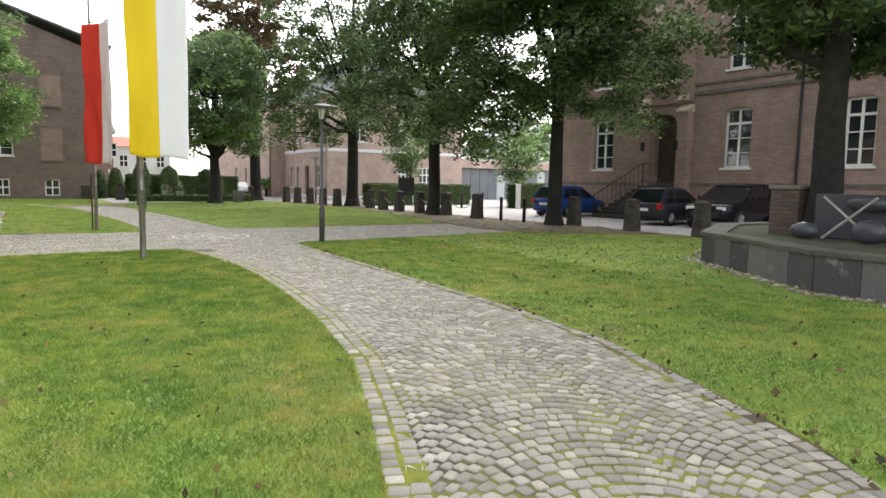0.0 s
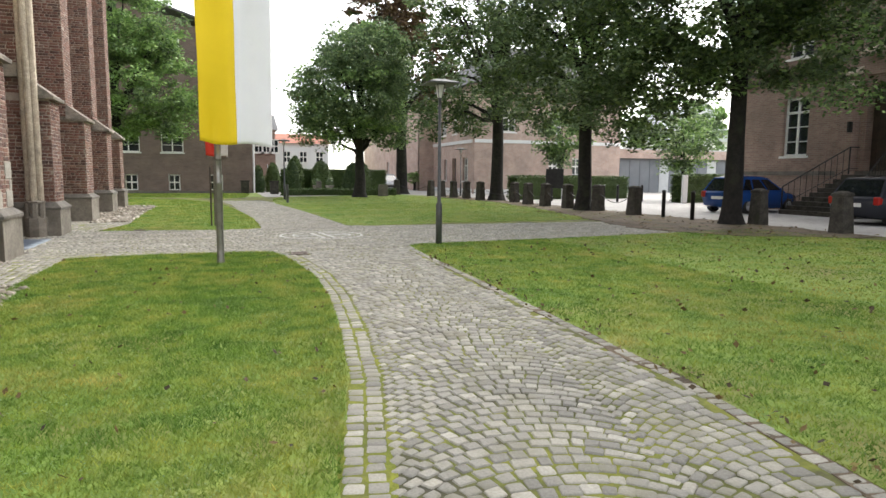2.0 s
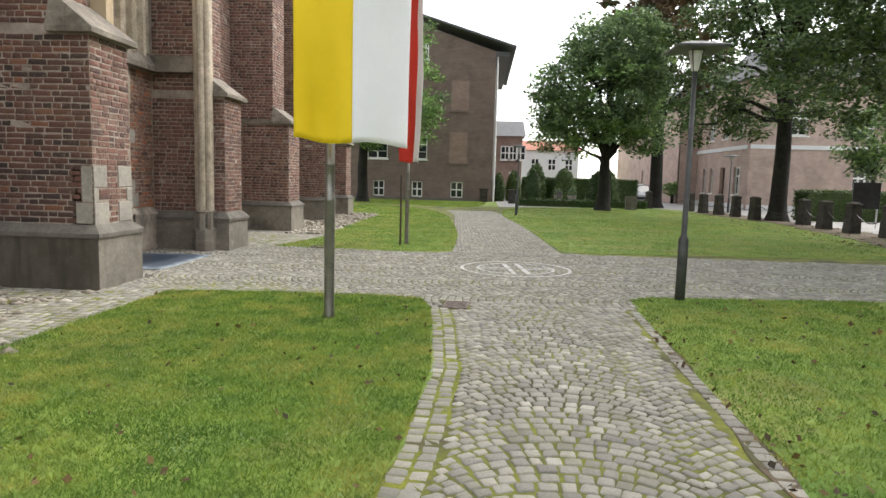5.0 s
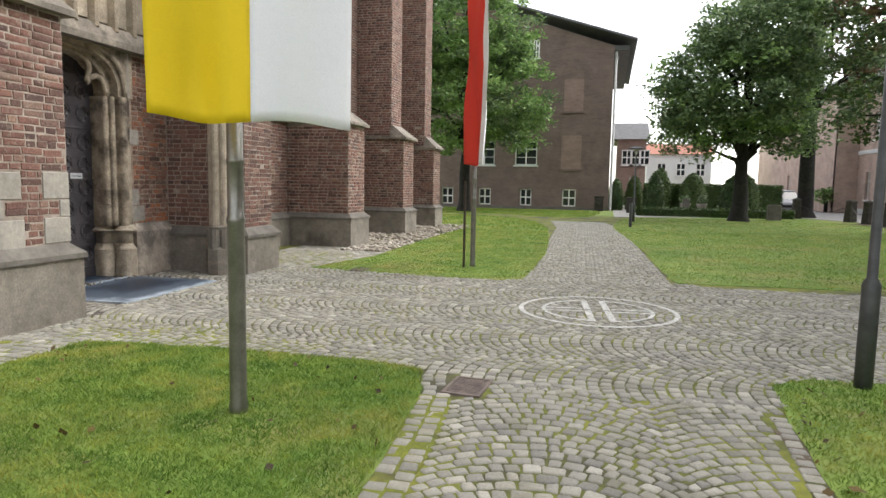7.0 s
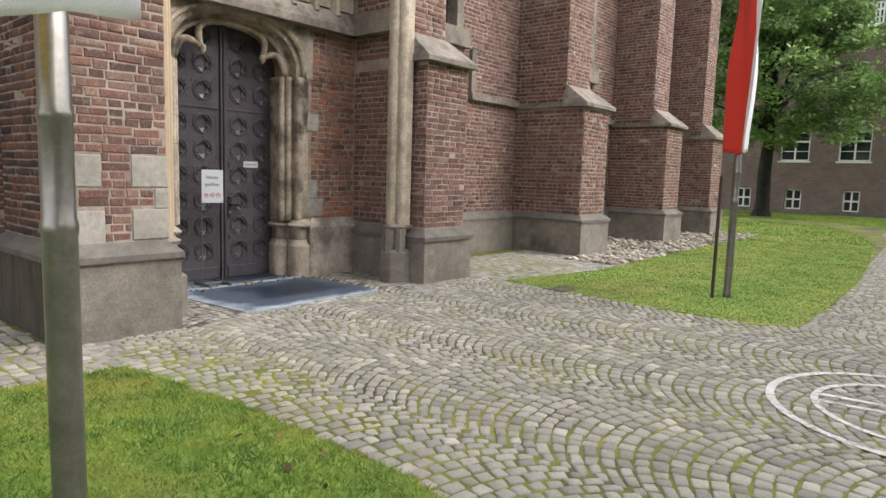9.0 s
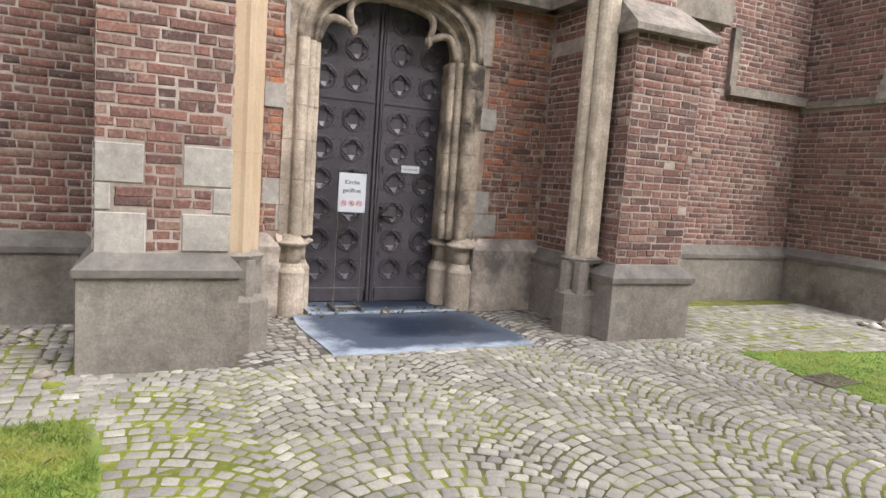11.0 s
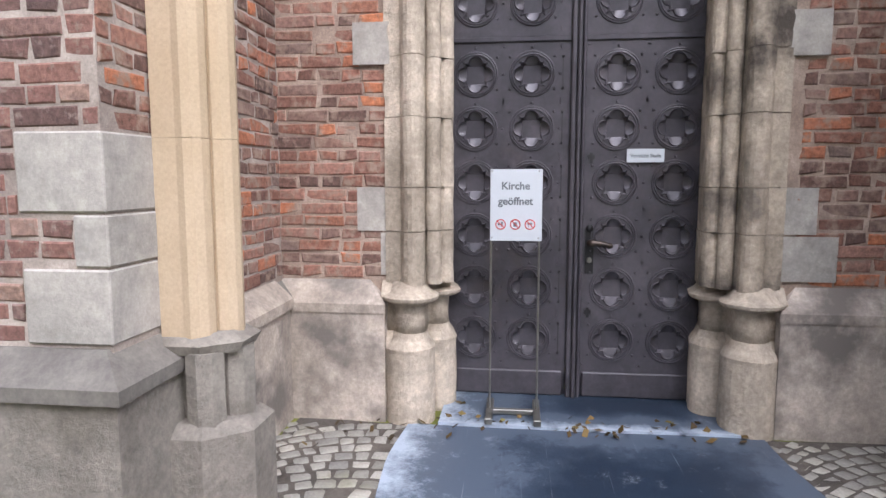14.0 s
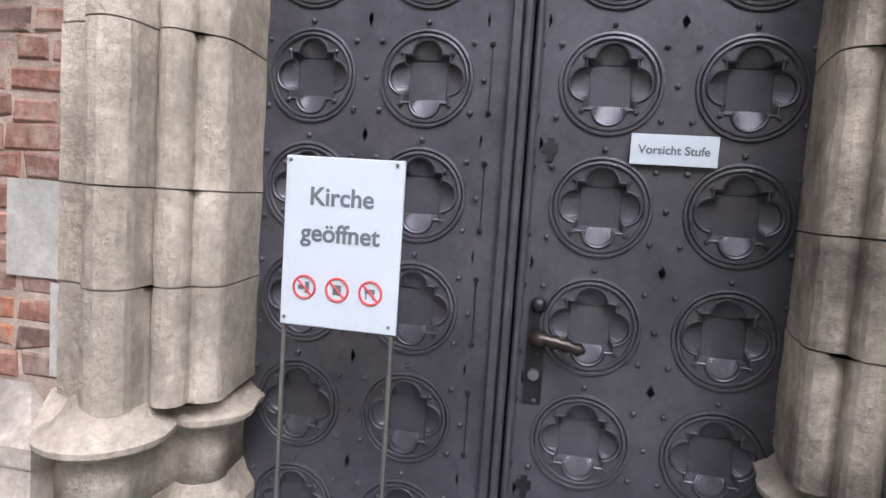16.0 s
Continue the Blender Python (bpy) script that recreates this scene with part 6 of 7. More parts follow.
for p_, u0, u1, o in ((pw, 47.71, 57.0, ow), (ps, 20.2, 33, os_)):
    bm = bmesh.new()
    holed_wall(bm, p_, u0, u1, -0.1, 8.2, 0.4, o)
    part("wall", bm, FACADE_PINK, pink)
    for q, w_ in enumerate(o):
        if w_ == (51.2, 52.1, 0.35, 2.75):
            bm = bmesh.new()
            pbox(bm, p_, w_[0], w_[1], -0.3, -0.22, w_[2], w_[3])
            part("door", bm, WOOD_DARK, pink, "dark brown house door")
        else:
            window(pink, p_, *w_, cols=2 if w_[1] - w_[0] < 1.15 else 3, rows=3, bar=0.06, deep=0.15)
    bm = bmesh.new()
    pbox(bm, p_, u0 - (0.02 if p_ is pw else 0), u1, 0.0, 0.07, 3.85, 4.1)
    pbox(bm, p_, u0, u1, 0.0, 0.05, -0.1, 0.35)
    part("band", bm, RENDER_WHITE, pink, "pale stone band")
part("wall", boxes((20.61, 33, 47.71, 57, -0.1, 8.2)), FACADE_PINK, pink)
bm = bmesh.new()
prism(bm, [(19.8, 46.9), (33.4, 46.9), (33.4, 57.4), (19.8, 57.4)], 8.2, 11.5, [(23, 50), (30, 50), (30, 54), (23, 54)])
part("roof", bm, ROOF, pink)
wing = thing("salmon_house_wing", "plain salmon brick wing farther up the road", "house", "structure")
p_ = facing("west", 18.9)
o = [(62.5, 63.3, 1.2, 2.7), (64.3, 65.1, 1.2, 2.7), (68, 68.8, 1.2, 2.7), (62.5, 63.3, 4.4, 5.8), (64.3, 65.1, 4.4, 5.8)]
bm = bmesh.new()
holed_wall(bm, p_, 57.1, 80, -0.1, 8.0, 0.4, o)
part("wall", bm, FACADE_PINK, wing)
part("wall", boxes((19.31, 30, 57.45, 80, -0.1, 8.0)), FACADE_PINK, wing)
part("wall", boxes((18.9, 30, 57.05, 57.44, -0.1, 8.0)), FACADE_PINK, wing)
for w_ in o:
    window(wing, p_, *w_, cols=2, rows=2, bar=0.05, deep=0.15)
bm = bmesh.new()
prism(bm, [(18.5, 57.0), (30, 57.0), (30, 80), (18.5, 80)], 8.0, 11.0, [(23, 60), (26, 60), (26, 78), (23, 78)])
part("roof", bm, ROOF, wing)

# ---- low grey building behind the hedges ----
low = thing("low_building", "low flat-roofed building with dark grey panels and a red fascia", "house", "structure")
part("wall", boxes((24, 62, 50.3, 60, -0.1, 3.0)), PANEL_GREY, low)
for k in range(26):
    x = 34.0 + k * 1.05
    part("panel", boxes((x, x + 1.0, 50.22, 50.3, 0.0, 2.85)), PANEL_GREY if k % 5 else ZINC, low)
part("window_band", boxes((24.5, 33.9, 50.24, 50.3, 1.6, 2.85)), GLASS, low)
for k in range(10):
    part("mullion", boxes((24.5 + k, 24.58 + k, 50.18, 50.24, 1.5, 2.9)), ZINC, low)
part("fascia", boxes((23.6, 62.5, 49.7, 60.5, 3.0, 3.75)), FACADE_PINK, low)
part("roof", boxes((23.7, 62.4, 49.8, 60.4, 3.75, 3.85)), ZINC, low)
gab = thing("distant_house", "distant pale house with a grey gable roof", "house", "structure")
part("wall", boxes((56, 66, 70, 80, -0.1, 6)), RENDER_WHITE, gab)
bm = bmesh.new()
prism(bm, [(55.5, 69.5), (66.5, 69.5), (66.5, 80.5), (55.5, 80.5)], 6, 11, [(60.9, 69.5), (61.1, 69.5), (61.1, 80.5), (60.9, 80.5)])
part("roof", bm, ZINC, gab)

# ---- white houses in the distance behind the garden ----
for x0, x1, y, h_, roof_h, mat in ((4.9, 7.3, 67, 5.6, 1.8, FACADE_RED), (8.0, 14.2, 78, 4.9, 1.3, RENDER_WHITE)):
    hs = thing("distant_house", "distant plain house with a tiled roof behind the garden", "house", "structure")
    part("wall", boxes((x0, x1, y, y + 9, -0.1, h_)), mat, hs)
    pp = facing("south", y)
    for q in range(3):
        u = x0 + (x1 - x0) * (0.16 + 0.3 * q)
        window(hs, facing("south", y - 0.2), u, u + 0.9, h_ - 2.2, h_ - 0.9, 2, 2, 0.06, 0.1)
    bm = bmesh.new()
    prism(bm, [(x0 - 0.3, y - 0.4), (x1 + 0.3, y - 0.4), (x1 + 0.3, y + 9.4), (x0 - 0.3, y + 9.4)], h_, h_ + roof_h, [(x0 - 0.3, y + 4.4), (x1 + 0.3, y + 4.4), (x1 + 0.3, y + 4.6), (x0 - 0.3, y + 4.6)])
    part("roof", bm, ROOF_RED if mat is RENDER_WHITE else ROOF, hs)

# ---- plain walls that close the square out of view ----
part_w = part("wall_south", boxes((-30, 40, -42, -40, -0.1, 8)), FACADE_DARK)
tagged(part_w, "plain dark brick wall closing the square", "wall", kind="structure")

# ---- parked cars ----


def paint(name, c):
    m, n, l, p = material(name)
    p.inputs["Base Color"].default_value = (*c, 1)
    p.inputs["Roughness"].default_value = 0.25
    p.inputs["Coat Weight"].default_value = 0.1
    p.inputs["Specular IOR Level"].default_value = 0.18
    p.inputs["Coat Roughness"].default_value = 0.08
    return m


CAR_BLUE = paint("blue_car_paint", (0.012, 0.05, 0.19))
CAR_BLACK = paint("black_car_paint", (0.008, 0.008, 0.011))
CAR_GREY = paint("grey_car_paint", (0.03, 0.032, 0.04))
CAR_SILVER = paint("silver_car_paint", (0.4, 0.41, 0.43))
CAR_GLASS = glass_mat("tinted_car_glass", (0.008, 0.01, 0.013), 0.05, 0.5)
LIGHT_CLEAR = glass_mat("headlight_glass", (0.6, 0.62, 0.64), 0.1)
LIGHT_RED = glass_mat("tail_light_glass", (0.35, 0.02, 0.015), 0.15)
PLATE_WHITE = surface_mat("number_plate", (0.7, 0.7, 0.68), (0.75, 0.75, 0.73), 5, 50, 0.5, 0, 0)


def loft(bm, sections):
    rings = [[bm.verts.new(v) for v in s] for s in sections]
    n = len(rings[0])
    for a, b in zip(rings, rings[1:]):
        for k in range(n):
            bm.faces.new((a[k], a[(k + 1) % n], b[(k + 1) % n], b[k]))
    bm.faces.new(rings[0][::-1])
    bm.faces.new(rings[-1])


def car(at, turn, L, W, H, mat, label, tall=False, rear_glass=True):
    """A hatchback or a tall estate, its nose along +x."""
    c = thing("car", label, "car", group="parked cars", at=at)
    c.rotation_euler = (0, 0, radians(turn))
    clear, belt = (0.24, H * 0.62) if tall else (0.18, H * 0.58)
    hood = belt * (0.93 if tall else 0.92)
    rows = [(-L / 2, 0.5, belt * 0.62, belt * 0.86), (-L / 2 + 0.1, 0.9, belt * 0.35, belt * 0.98), (-L / 2 + 0.5, 1, clear, belt), (-L * 0.1, 1, clear, belt), (L * 0.16, 1, clear, belt), (L * 0.36, 0.97, clear, hood), (L / 2 - 0.12, 0.86, belt * 0.3, hood * 0.88), (L / 2, 0.66, belt * 0.38, hood * 0.7)]
    bm = bmesh.new()
    sec = []
    for x, w, z0, z1 in rows:
        hw = W / 2 * w
        m = (z0 + z1) / 2
        sec.append([(x, -hw * 0.9, z0), (x, hw * 0.9, z0), (x, hw, m), (x, hw * 0.985, z1 - 0.06), (x, hw * 0.9, z1), (x, -hw * 0.9, z1), (x, -hw * 0.985, z1 - 0.06), (x, -hw, m)])
    loft(bm, sec)
    bmesh.ops.recalc_face_normals(bm, faces=bm.faces)
    part("body", bm, mat, c, smooth=True)
    x0, x1, r0, r1 = -L / 2 + 0.1, L * 0.27, -L / 2 + (0.42 if tall else 0.55), L * 0.02
    zb, zt, wb, wt = belt - 0.04, H - 0.1, W / 2 * 0.93, W / 2 * 0.74

    def at_cabin(u, v, s, out=0.0):
        """A place on the cabin's shell: u from tail to nose, v from belt to roof, s across."""
        lo, hi = x0 + (x1 - x0) * u, r0 + (r1 - r0) * u
        return (lo + (hi - lo) * v, s * (wb + (wt - wb) * v + out), zb + (zt - zb) * v)

    bm = bmesh.new()
    loft(bm, [[at_cabin(u, 0, -1), at_cabin(u, 0, 1), at_cabin(u, 0.55, 1, 0.015), at_cabin(u, 1, 1), at_cabin(u, 1, -1), at_cabin(u, 0.55, -1, 0.015)] for u in (0, 0.2, 0.5, 0.8, 1)])
    bmesh.ops.recalc_face_normals(bm, faces=bm.faces)
    part("cabin", bm, mat, c)
    bm = bmesh.new()
    sec = []
    for k, q in ((-0.03, 0.02), (0.12, 0.055), (0.45, 0.09), (0.8, 0.075), (1.05, 0.012)):
        x = r0 + (r1 - r0) * k
        sec.append([(x, -wt - 0.004, zt - 0.02), (x, wt + 0.004, zt - 0.02), (x, wt * 0.93, zt + q * 0.7), (x, wt * 0.5, zt + q), (x, -wt * 0.5, zt + q), (x, -wt * 0.93, zt + q * 0.7)])
    loft(bm, sec)
    bmesh.ops.recalc_face_normals(bm, faces=bm.faces)
    part("roof", bm, mat, c, smooth=True)

    def pane(name, quad, shift):
        bm = bmesh.new()
        a = [bm.verts.new(q) for q in quad]
        b = [bm.verts.new((q[0] + shift[0], q[1] + shift[1], q[2] + shift[2])) for q in quad]
        bm.faces.new(a)
        bm.faces.new(b)
        for k in range(4):
            bm.faces.new((a[k], a[(k + 1) % 4], b[(k + 1) % 4], b[k]))
        bmesh.ops.recalc_face_normals(bm, faces=bm.faces)
        part(name, bm, CAR_GLASS, c)
    for s in (-1, 1):
        for ua, ub in ((0.1, 0.3), (0.33, 0.62), (0.65, 0.95)):
            pane("side_window", [at_cabin(ua, 0.16, s), at_cabin(ub, 0.16, s), at_cabin(ub - 0.02, 0.9, s), at_cabin(ua + 0.03, 0.9, s)], (0, s * 0.024, 0))
    for nm, u, d in (("windscreen", 1, 0.012), ("rear_window", 0, -0.012)):
        pane(nm, [at_cabin(u, 0.1, -0.9), at_cabin(u, 0.1, 0.9), at_cabin(u, 0.93, 0.9), at_cabin(u, 0.93, -0.9)], (d, 0, 0.004))
    r = 0.34 if tall else 0.29
    for sx in (-L * 0.31, L * 0.31):
        for s in (-1, 1):
            y = s * (W / 2 - 0.11)
            bm = bmesh.new()
            rr = [(r * 0.6, -0.1), (r * 0.94, -0.1), (r, -0.06), (r, 0.06), (r * 0.94, 0.1), (r * 0.6, 0.1)]
            turned(bm, rr, 20)
            bmesh.ops.transform(bm, matrix=pose(sx, y, r, 90, 0, 0), verts=bm.verts)
            wheel = part("wheel", bm, TYRE, c, smooth=True)
            bm = bmesh.new()
            turned(bm, [(r * 0.62, -0.105), (r * 0.62, 0.105)], 12)
            for k in range(5):
                a = 2 * math.pi * k / 5
                tube(bm, [(0, 0, s * -0.1), (r * 0.55 * math.cos(a), r * 0.55 * math.sin(a), s * -0.112)], [0.05, 0.035], 5)
            bmesh.ops.transform(bm, matrix=pose(sx, y, r, 90, 0, 0), verts=bm.verts)
            part("rim", bm, RIM, wheel)
    for s in (-1, 1):
        part("headlight", boxes((L / 2 - 0.3, L / 2 - 0.035, s * W * 0.3 - 0.17, s * W * 0.3 + 0.17, hood * 0.7, hood * 0.84), bevel=0.03), LIGHT_CLEAR, c)
        part("tail_light", boxes((-L / 2 + 0.0, -L / 2 + 0.22, s * W * 0.4 - 0.09, s * W * 0.4 + 0.09, belt * 0.72, belt * 1.0), bevel=0.03), LIGHT_RED, c)
        part("mirror", boxes((L * 0.13, L * 0.17, s * W * 0.49 - 0.03 + s * 0.08, s * W * 0.49 + 0.03 + s * 0.12, belt, belt + 0.14), bevel=0.02), mat, c)
    part("number_plate", boxes((-L / 2 - 0.02, -L / 2 + 0.02, -0.26, 0.26, belt * 0.64, belt * 0.64 + 0.11)), PLATE_WHITE, c)
    part("grille", boxes((L / 2 - 0.06, L / 2 + 0.015, -W * 0.27, W * 0.27, belt * 0.42, belt * 0.62), bevel=0.01), IRON_DARK, c)
    return c


car((22.15, 14.15, 0), 187, 4.3, 1.85, 1.64, CAR_BLACK, "black tall estate car parked before the brick house", True)
car((21.55, 16.5, 0), 6, 3.7, 1.66, 1.46, CAR_GREY, "dark grey small hatchback parked beside the steps")
car((22.2, 22.65, 0), 10, 4.0, 1.7, 1.46, CAR_BLUE, "blue hatchback parked behind a tree")
car((15.6, 56.0, 0), 265, 4.2, 1.75, 1.5, CAR_SILVER, "silver car parked far up the road")

# ---- dark notice board by the road ----
nb = thing("notice_board", "dark notice board on two thin steel legs beside the road", "notice board", at=(18.3, 31.6, 0))
nb.rotation_euler = (0, 0, radians(-20))
part("panel", boxes((-0.45, 0.45, -0.05, 0.05, 0.75, 1.75), bevel=0.01), IRON_DARK, nb)
for x in (-0.4, 0.4):
    bm = bmesh.new()
    turned(bm, [(0.03, -0.05), (0.03, 1.8)], 8, (x, 0.06))
    part("leg", bm, ZINC, nb)

# ---- pieces: bricks, setts, pebbles, grass, litter ----
import collections
import itertools

RNG = np.random.default_rng(4)
# corners of one chamfered block: the back or under ring, the shoulder ring and the face ring
BLOCK_FACES = np.array([(0, 1, 5, 4), (1, 2, 6, 5), (2, 3, 7, 6), (3, 0, 4, 7), (4, 5, 9, 8), (5, 6, 10, 9), (6, 7, 11, 10), (7, 4, 8, 11), (8, 9, 10, 11)])


def blocks_mesh(name, verts, mat, parent, faces=BLOCK_FACES):
    """One mesh of many separate blocks; verts has the shape (blocks, corners, 3)."""
    n, k = verts.shape[:2]
    f = (faces[None] + (np.arange(n) * k)[:, None, None]).reshape(-1, faces.shape[1])
    me = bpy.data.meshes.new(name)
    me.vertices.add(n * k)
    me.vertices.foreach_set("co", verts.astype(np.float32).reshape(-1))
    me.loops.add(f.size)
    me.loops.foreach_set("vertex_index", f.astype(np.int32).reshape(-1))
    me.polygons.add(len(f))
    me.polygons.foreach_set("loop_start", np.arange(0, f.size, f.shape[1], dtype=np.int32))
    me.update(calc_edges=True)
    me.validate()
    me.materials.append(mat)
    ob = new(name, me)
    ob.parent = parent
    return ob


def block_corners(w, h, d, ch, jitter=None, worn=1.0):
    """Corners (n, 12, 3) of blocks centred on 0: w across, h up, d out; ch: the chamfer."""
    n = len(w)
    out = np.zeros((n, 12, 3))
    sx, sz = np.array([-1, 1, 1, -1]), np.array([-1, -1, 1, 1])
    for ring, (inset, depth) in enumerate(((0.0, -0.02), (0.0, None), (1.0, 0.0))):
        x = sx[None] * (w[:, None] / 2 - ch[:, None] * inset)
        z = sz[None] * (h[:, None] / 2 - ch[:, None] * inset)
        y = (d - ch * 0.8)[:, None] if depth is None else (d[:, None] if depth == 0.0 else np.full((n, 1), depth))
        out[:, ring * 4:ring * 4 + 4] = np.stack([x, np.broadcast_to(y, x.shape), z], -1)
    if jitter is not None:
        j = jitter.normal(size=(n, 4, 3)) * np.array([0.003, 0.0018, 0.0026]) * worn
        out[:, 4:8] += j
        out[:, 8:12] += j
    return out


def lay_bricks(u0, u1, z0, z1, rng, holes=()):
    """Courses of an old cross bond: rows of centre, height, width and depth."""
    rows = []
    z, course = z0 + 0.008, 0
    while z + 0.05 < z1:
        pitch = 0.072 + rng.normal() * 0.0016
        u = u0 + 0.006 - (0.0 if course % 2 else 0.06) * rng.random()
        first = True
        while u < u1 - 0.02:
            ln = (0.222 if (course % 2 == 0) ^ (rng.random() < 0.22) else 0.106) + rng.normal() * 0.006
            if first and course % 2 == 0:
                ln *= 0.5 + 0.5 * rng.random()
            first = False
            a, b = max(u, u0 + 0.004), min(u + ln, u1 - 0.004)
            if b - a > 0.035:
                mz = z + pitch / 2
                runs = [(a, b)]
                for h in holes:
                    if h[2] - 0.012 < mz < h[3] + 0.012:
                        runs = [r for q in runs for r in ((q[0], min(q[1], h[0] - 0.008)), (max(q[0], h[1] + 0.008), q[1])) if r[1] - r[0] > 0.03]
                for r in runs:
                    rows.append(((r[0] + r[1]) / 2, mz + rng.normal() * 0.0018, r[1] - r[0], pitch - 0.0125 + rng.normal() * 0.002))
            u += ln + 0.0105 + abs(rng.normal()) * 0.0025
        z += pitch
        course += 1
    return np.array(rows)


QUOIN_HOLES = [(13.67, 13.95, 1.24, 1.5), (14.19, 14.5, 1.24, 1.51), (13.67, 13.76, 1.06, 1.24), (14.38, 14.5, 1.06, 1.24), (13.67, 13.97, 0.78, 1.055), (14.19, 14.5, 0.8, 1.06)]
UNIT = {}
for ln, form, brick_mat in itertools.product((0.222, 0.106), range(6), (BRICK, BRICK_PORTAL, BRICK_BAY_LIT)):
    v = block_corners(np.array([ln]), np.array([0.058]), np.array([0.006]), np.array([0.006]), RNG, 1.5 if brick_mat is BRICK_PORTAL else 1.0)[0]
    me = bpy.data.meshes.new("brick")
    me.from_pydata([tuple(c) for c in v], [], [tuple(int(q) for q in f) for f in BLOCK_FACES])
    me.materials.append(brick_mat)
    UNIT[ln, form, brick_mat.name] = me
for row in brick_faces:
    parent, kind, c, u0, u1, z0, z1, singles = row[:8]
    holes = list(row[8:]) + (QUOIN_HOLES if kind == "east" and abs(c + 1.08) < 1e-6 and u0 > 13 else [])
    if kind == "north" and abs(c - 14.49) < 1e-6:
        holes += [(-1.37, -1.0, 0.8, 1.51)]
    holes = [(h[0] - 0.14, h[1] + 0.14, h[2] - 0.34, h[3]) if len(row) > 8 and h is row[8] else h for h in holes]
    # facing's light is in the brick colour: east faces lighter, first south flank darker
    brick_mat = BRICK_PORTAL if (kind == "east" and abs(c - WALL_X) < 1e-6) or (kind == "north" and abs(c - 14.49) < 1e-6) else (BRICK_BAY_LIT if kind == "east" or (kind == "south" and c > 17) else BRICK)
    p = facing(kind, c)
    rows = lay_bricks(u0, u1, z0, z1, RNG, holes)
    if not len(rows):
        continue
    U = np.subtract(p(1, 0, 0), p(0, 0, 0)).astype(float)
    D = np.subtract(p(0, 1, 0), p(0, 0, 0)).astype(float)
    if np.dot(np.cross(U, D), (0, 0, 1)) < 0:
        UL = -U
    else:
        UL = U
    base = np.array(p(0, 0, 0), float)
    low = np.flatnonzero(rows[:, 1] < 2.35)[:singles] if singles else np.array([], int)
    for k in low:
        u, z, w, h = rows[k]
        ln = 0.222 if w > 0.15 else 0.106
        o = base + U * u
        m = Matrix(((UL[0] * w / ln, D[0], 0, o[0] + D[0] * RNG.normal() * 0.002), (UL[1] * w / ln, D[1], 0, o[1] + D[1] * RNG.normal() * 0.002), (0, 0, h / 0.058, z), (0, 0, 0, 1)))
        share("brick", UNIT[ln, int(k) % 6, brick_mat.name], parent, m)
    rest = np.delete(rows, low, 0)
    if len(rest):
        n = len(rest)
        v = block_corners(rest[:, 2], rest[:, 3], 0.006 + RNG.normal(size=n) * 0.002, np.full(n, 0.006), RNG, 1.5 if brick_mat is BRICK_PORTAL else 1.0)
        w3 = base + U * rest[:, 0][:, None]
        w3 = w3[:, None, :] + v[:, :, 0:1] * UL + v[:, :, 1:2] * D
        w3[:, :, 2] += rest[:, 1][:, None] + v[:, :, 2]
        tagged(blocks_mesh("brickwork", w3, brick_mat, parent), kind="stuff")

# ---- granite setts in segmental arcs ----
pavement = tagged(part("pavement", boxes((-3.0, 17.0, -4.0, 41.8, -0.3, 0.0035)), BED), "mossy granite setts laid in arcs across the square", "pavement", kind="structure")


def edge_x(poly, y, lo, hi):
    """A lawn's edge: x at each y along a stretch of its outline."""
    pts = poly[lo:hi]
    return np.interp(y, [q[1] for q in pts], [q[0] for q in pts])


LEFT = lambda y: edge_x(LAWN_A, y, 0, 13)
RIGHT = lambda y: edge_x(LAWN_B, y, 0, 11)


def arcs(u0, cols, cw, v0, v1, radius, pitch, rng):
    """Setts along stacked arcs: rows of u, v, turn, depth and width. Arcs bulge towards +v."""
    rows = []
    half = math.asin(min(0.98, cw / 2 / radius))
    for q in range(cols):
        uc = u0 + cw * (q + 0.5)
        v = v0
        while v < v1:
            ln = 2 * half * radius
            ws = np.clip(rng.normal(size=round(ln / 0.097)) * 0.014 + 0.097, 0.074, 0.13)
            ws *= ln / ws.sum()
            ends = np.cumsum(ws)
            for e, wd in zip(ends, ws):
                a = (e - wd / 2) / radius - half
                rows.append((uc + radius * math.sin(a), v + radius * (math.cos(a) - math.cos(half)), -a, pitch * math.cos(a) - 0.0135, wd - 0.0145))
            v += pitch
    return np.array(rows)


SETT_FACES = np.array([(k + r * 8, (k + 1) % 8 + r * 8, (k + 1) % 8 + (r + 1) * 8, k + (r + 1) * 8) for r in (0, 1) for k in range(8)] + [(16, 17, 18, 19), (16, 19, 20, 23), (20, 21, 22, 23)])


def sett_corners(w, h, top, rng):
    """Corners (n, 24, 3) of worn setts with rounded corners: under ring, shoulder ring, face ring."""
    n = len(w)
    out = np.zeros((n, 24, 3))
    cut = 0.004 + rng.random((n, 4)) * 0.008
    skew = rng.normal(size=(n, 4, 2)) * 0.0035
    for r, inset in ((0, 0.0), (1, 0.0), (2, 0.0055)):
        for q, (sx, sz, dx, dz) in enumerate(((-1, -1, (0, 1), (1, 0)), (1, -1, (-1, 0), (0, 1)), (1, 1, (0, -1), (-1, 0)), (-1, 1, (1, 0), (0, -1)))):
            cx, cz = sx * (w / 2 - inset) + skew[:, q, 0], sz * (h / 2 - inset) + skew[:, q, 1]
            for e, d in enumerate((dx, dz)):
                out[:, r * 8 + q * 2 + e, 0] = cx + d[0] * cut[:, q]
                out[:, r * 8 + q * 2 + e, 2] = cz + d[1] * cut[:, q] * 0.8
                out[:, r * 8 + q * 2 + e, 1] = top - 0.0065 if r == 1 else top
    out[:, 16:, 1] += rng.normal(size=(n, 8)) * 0.0012
    return out


sets = []
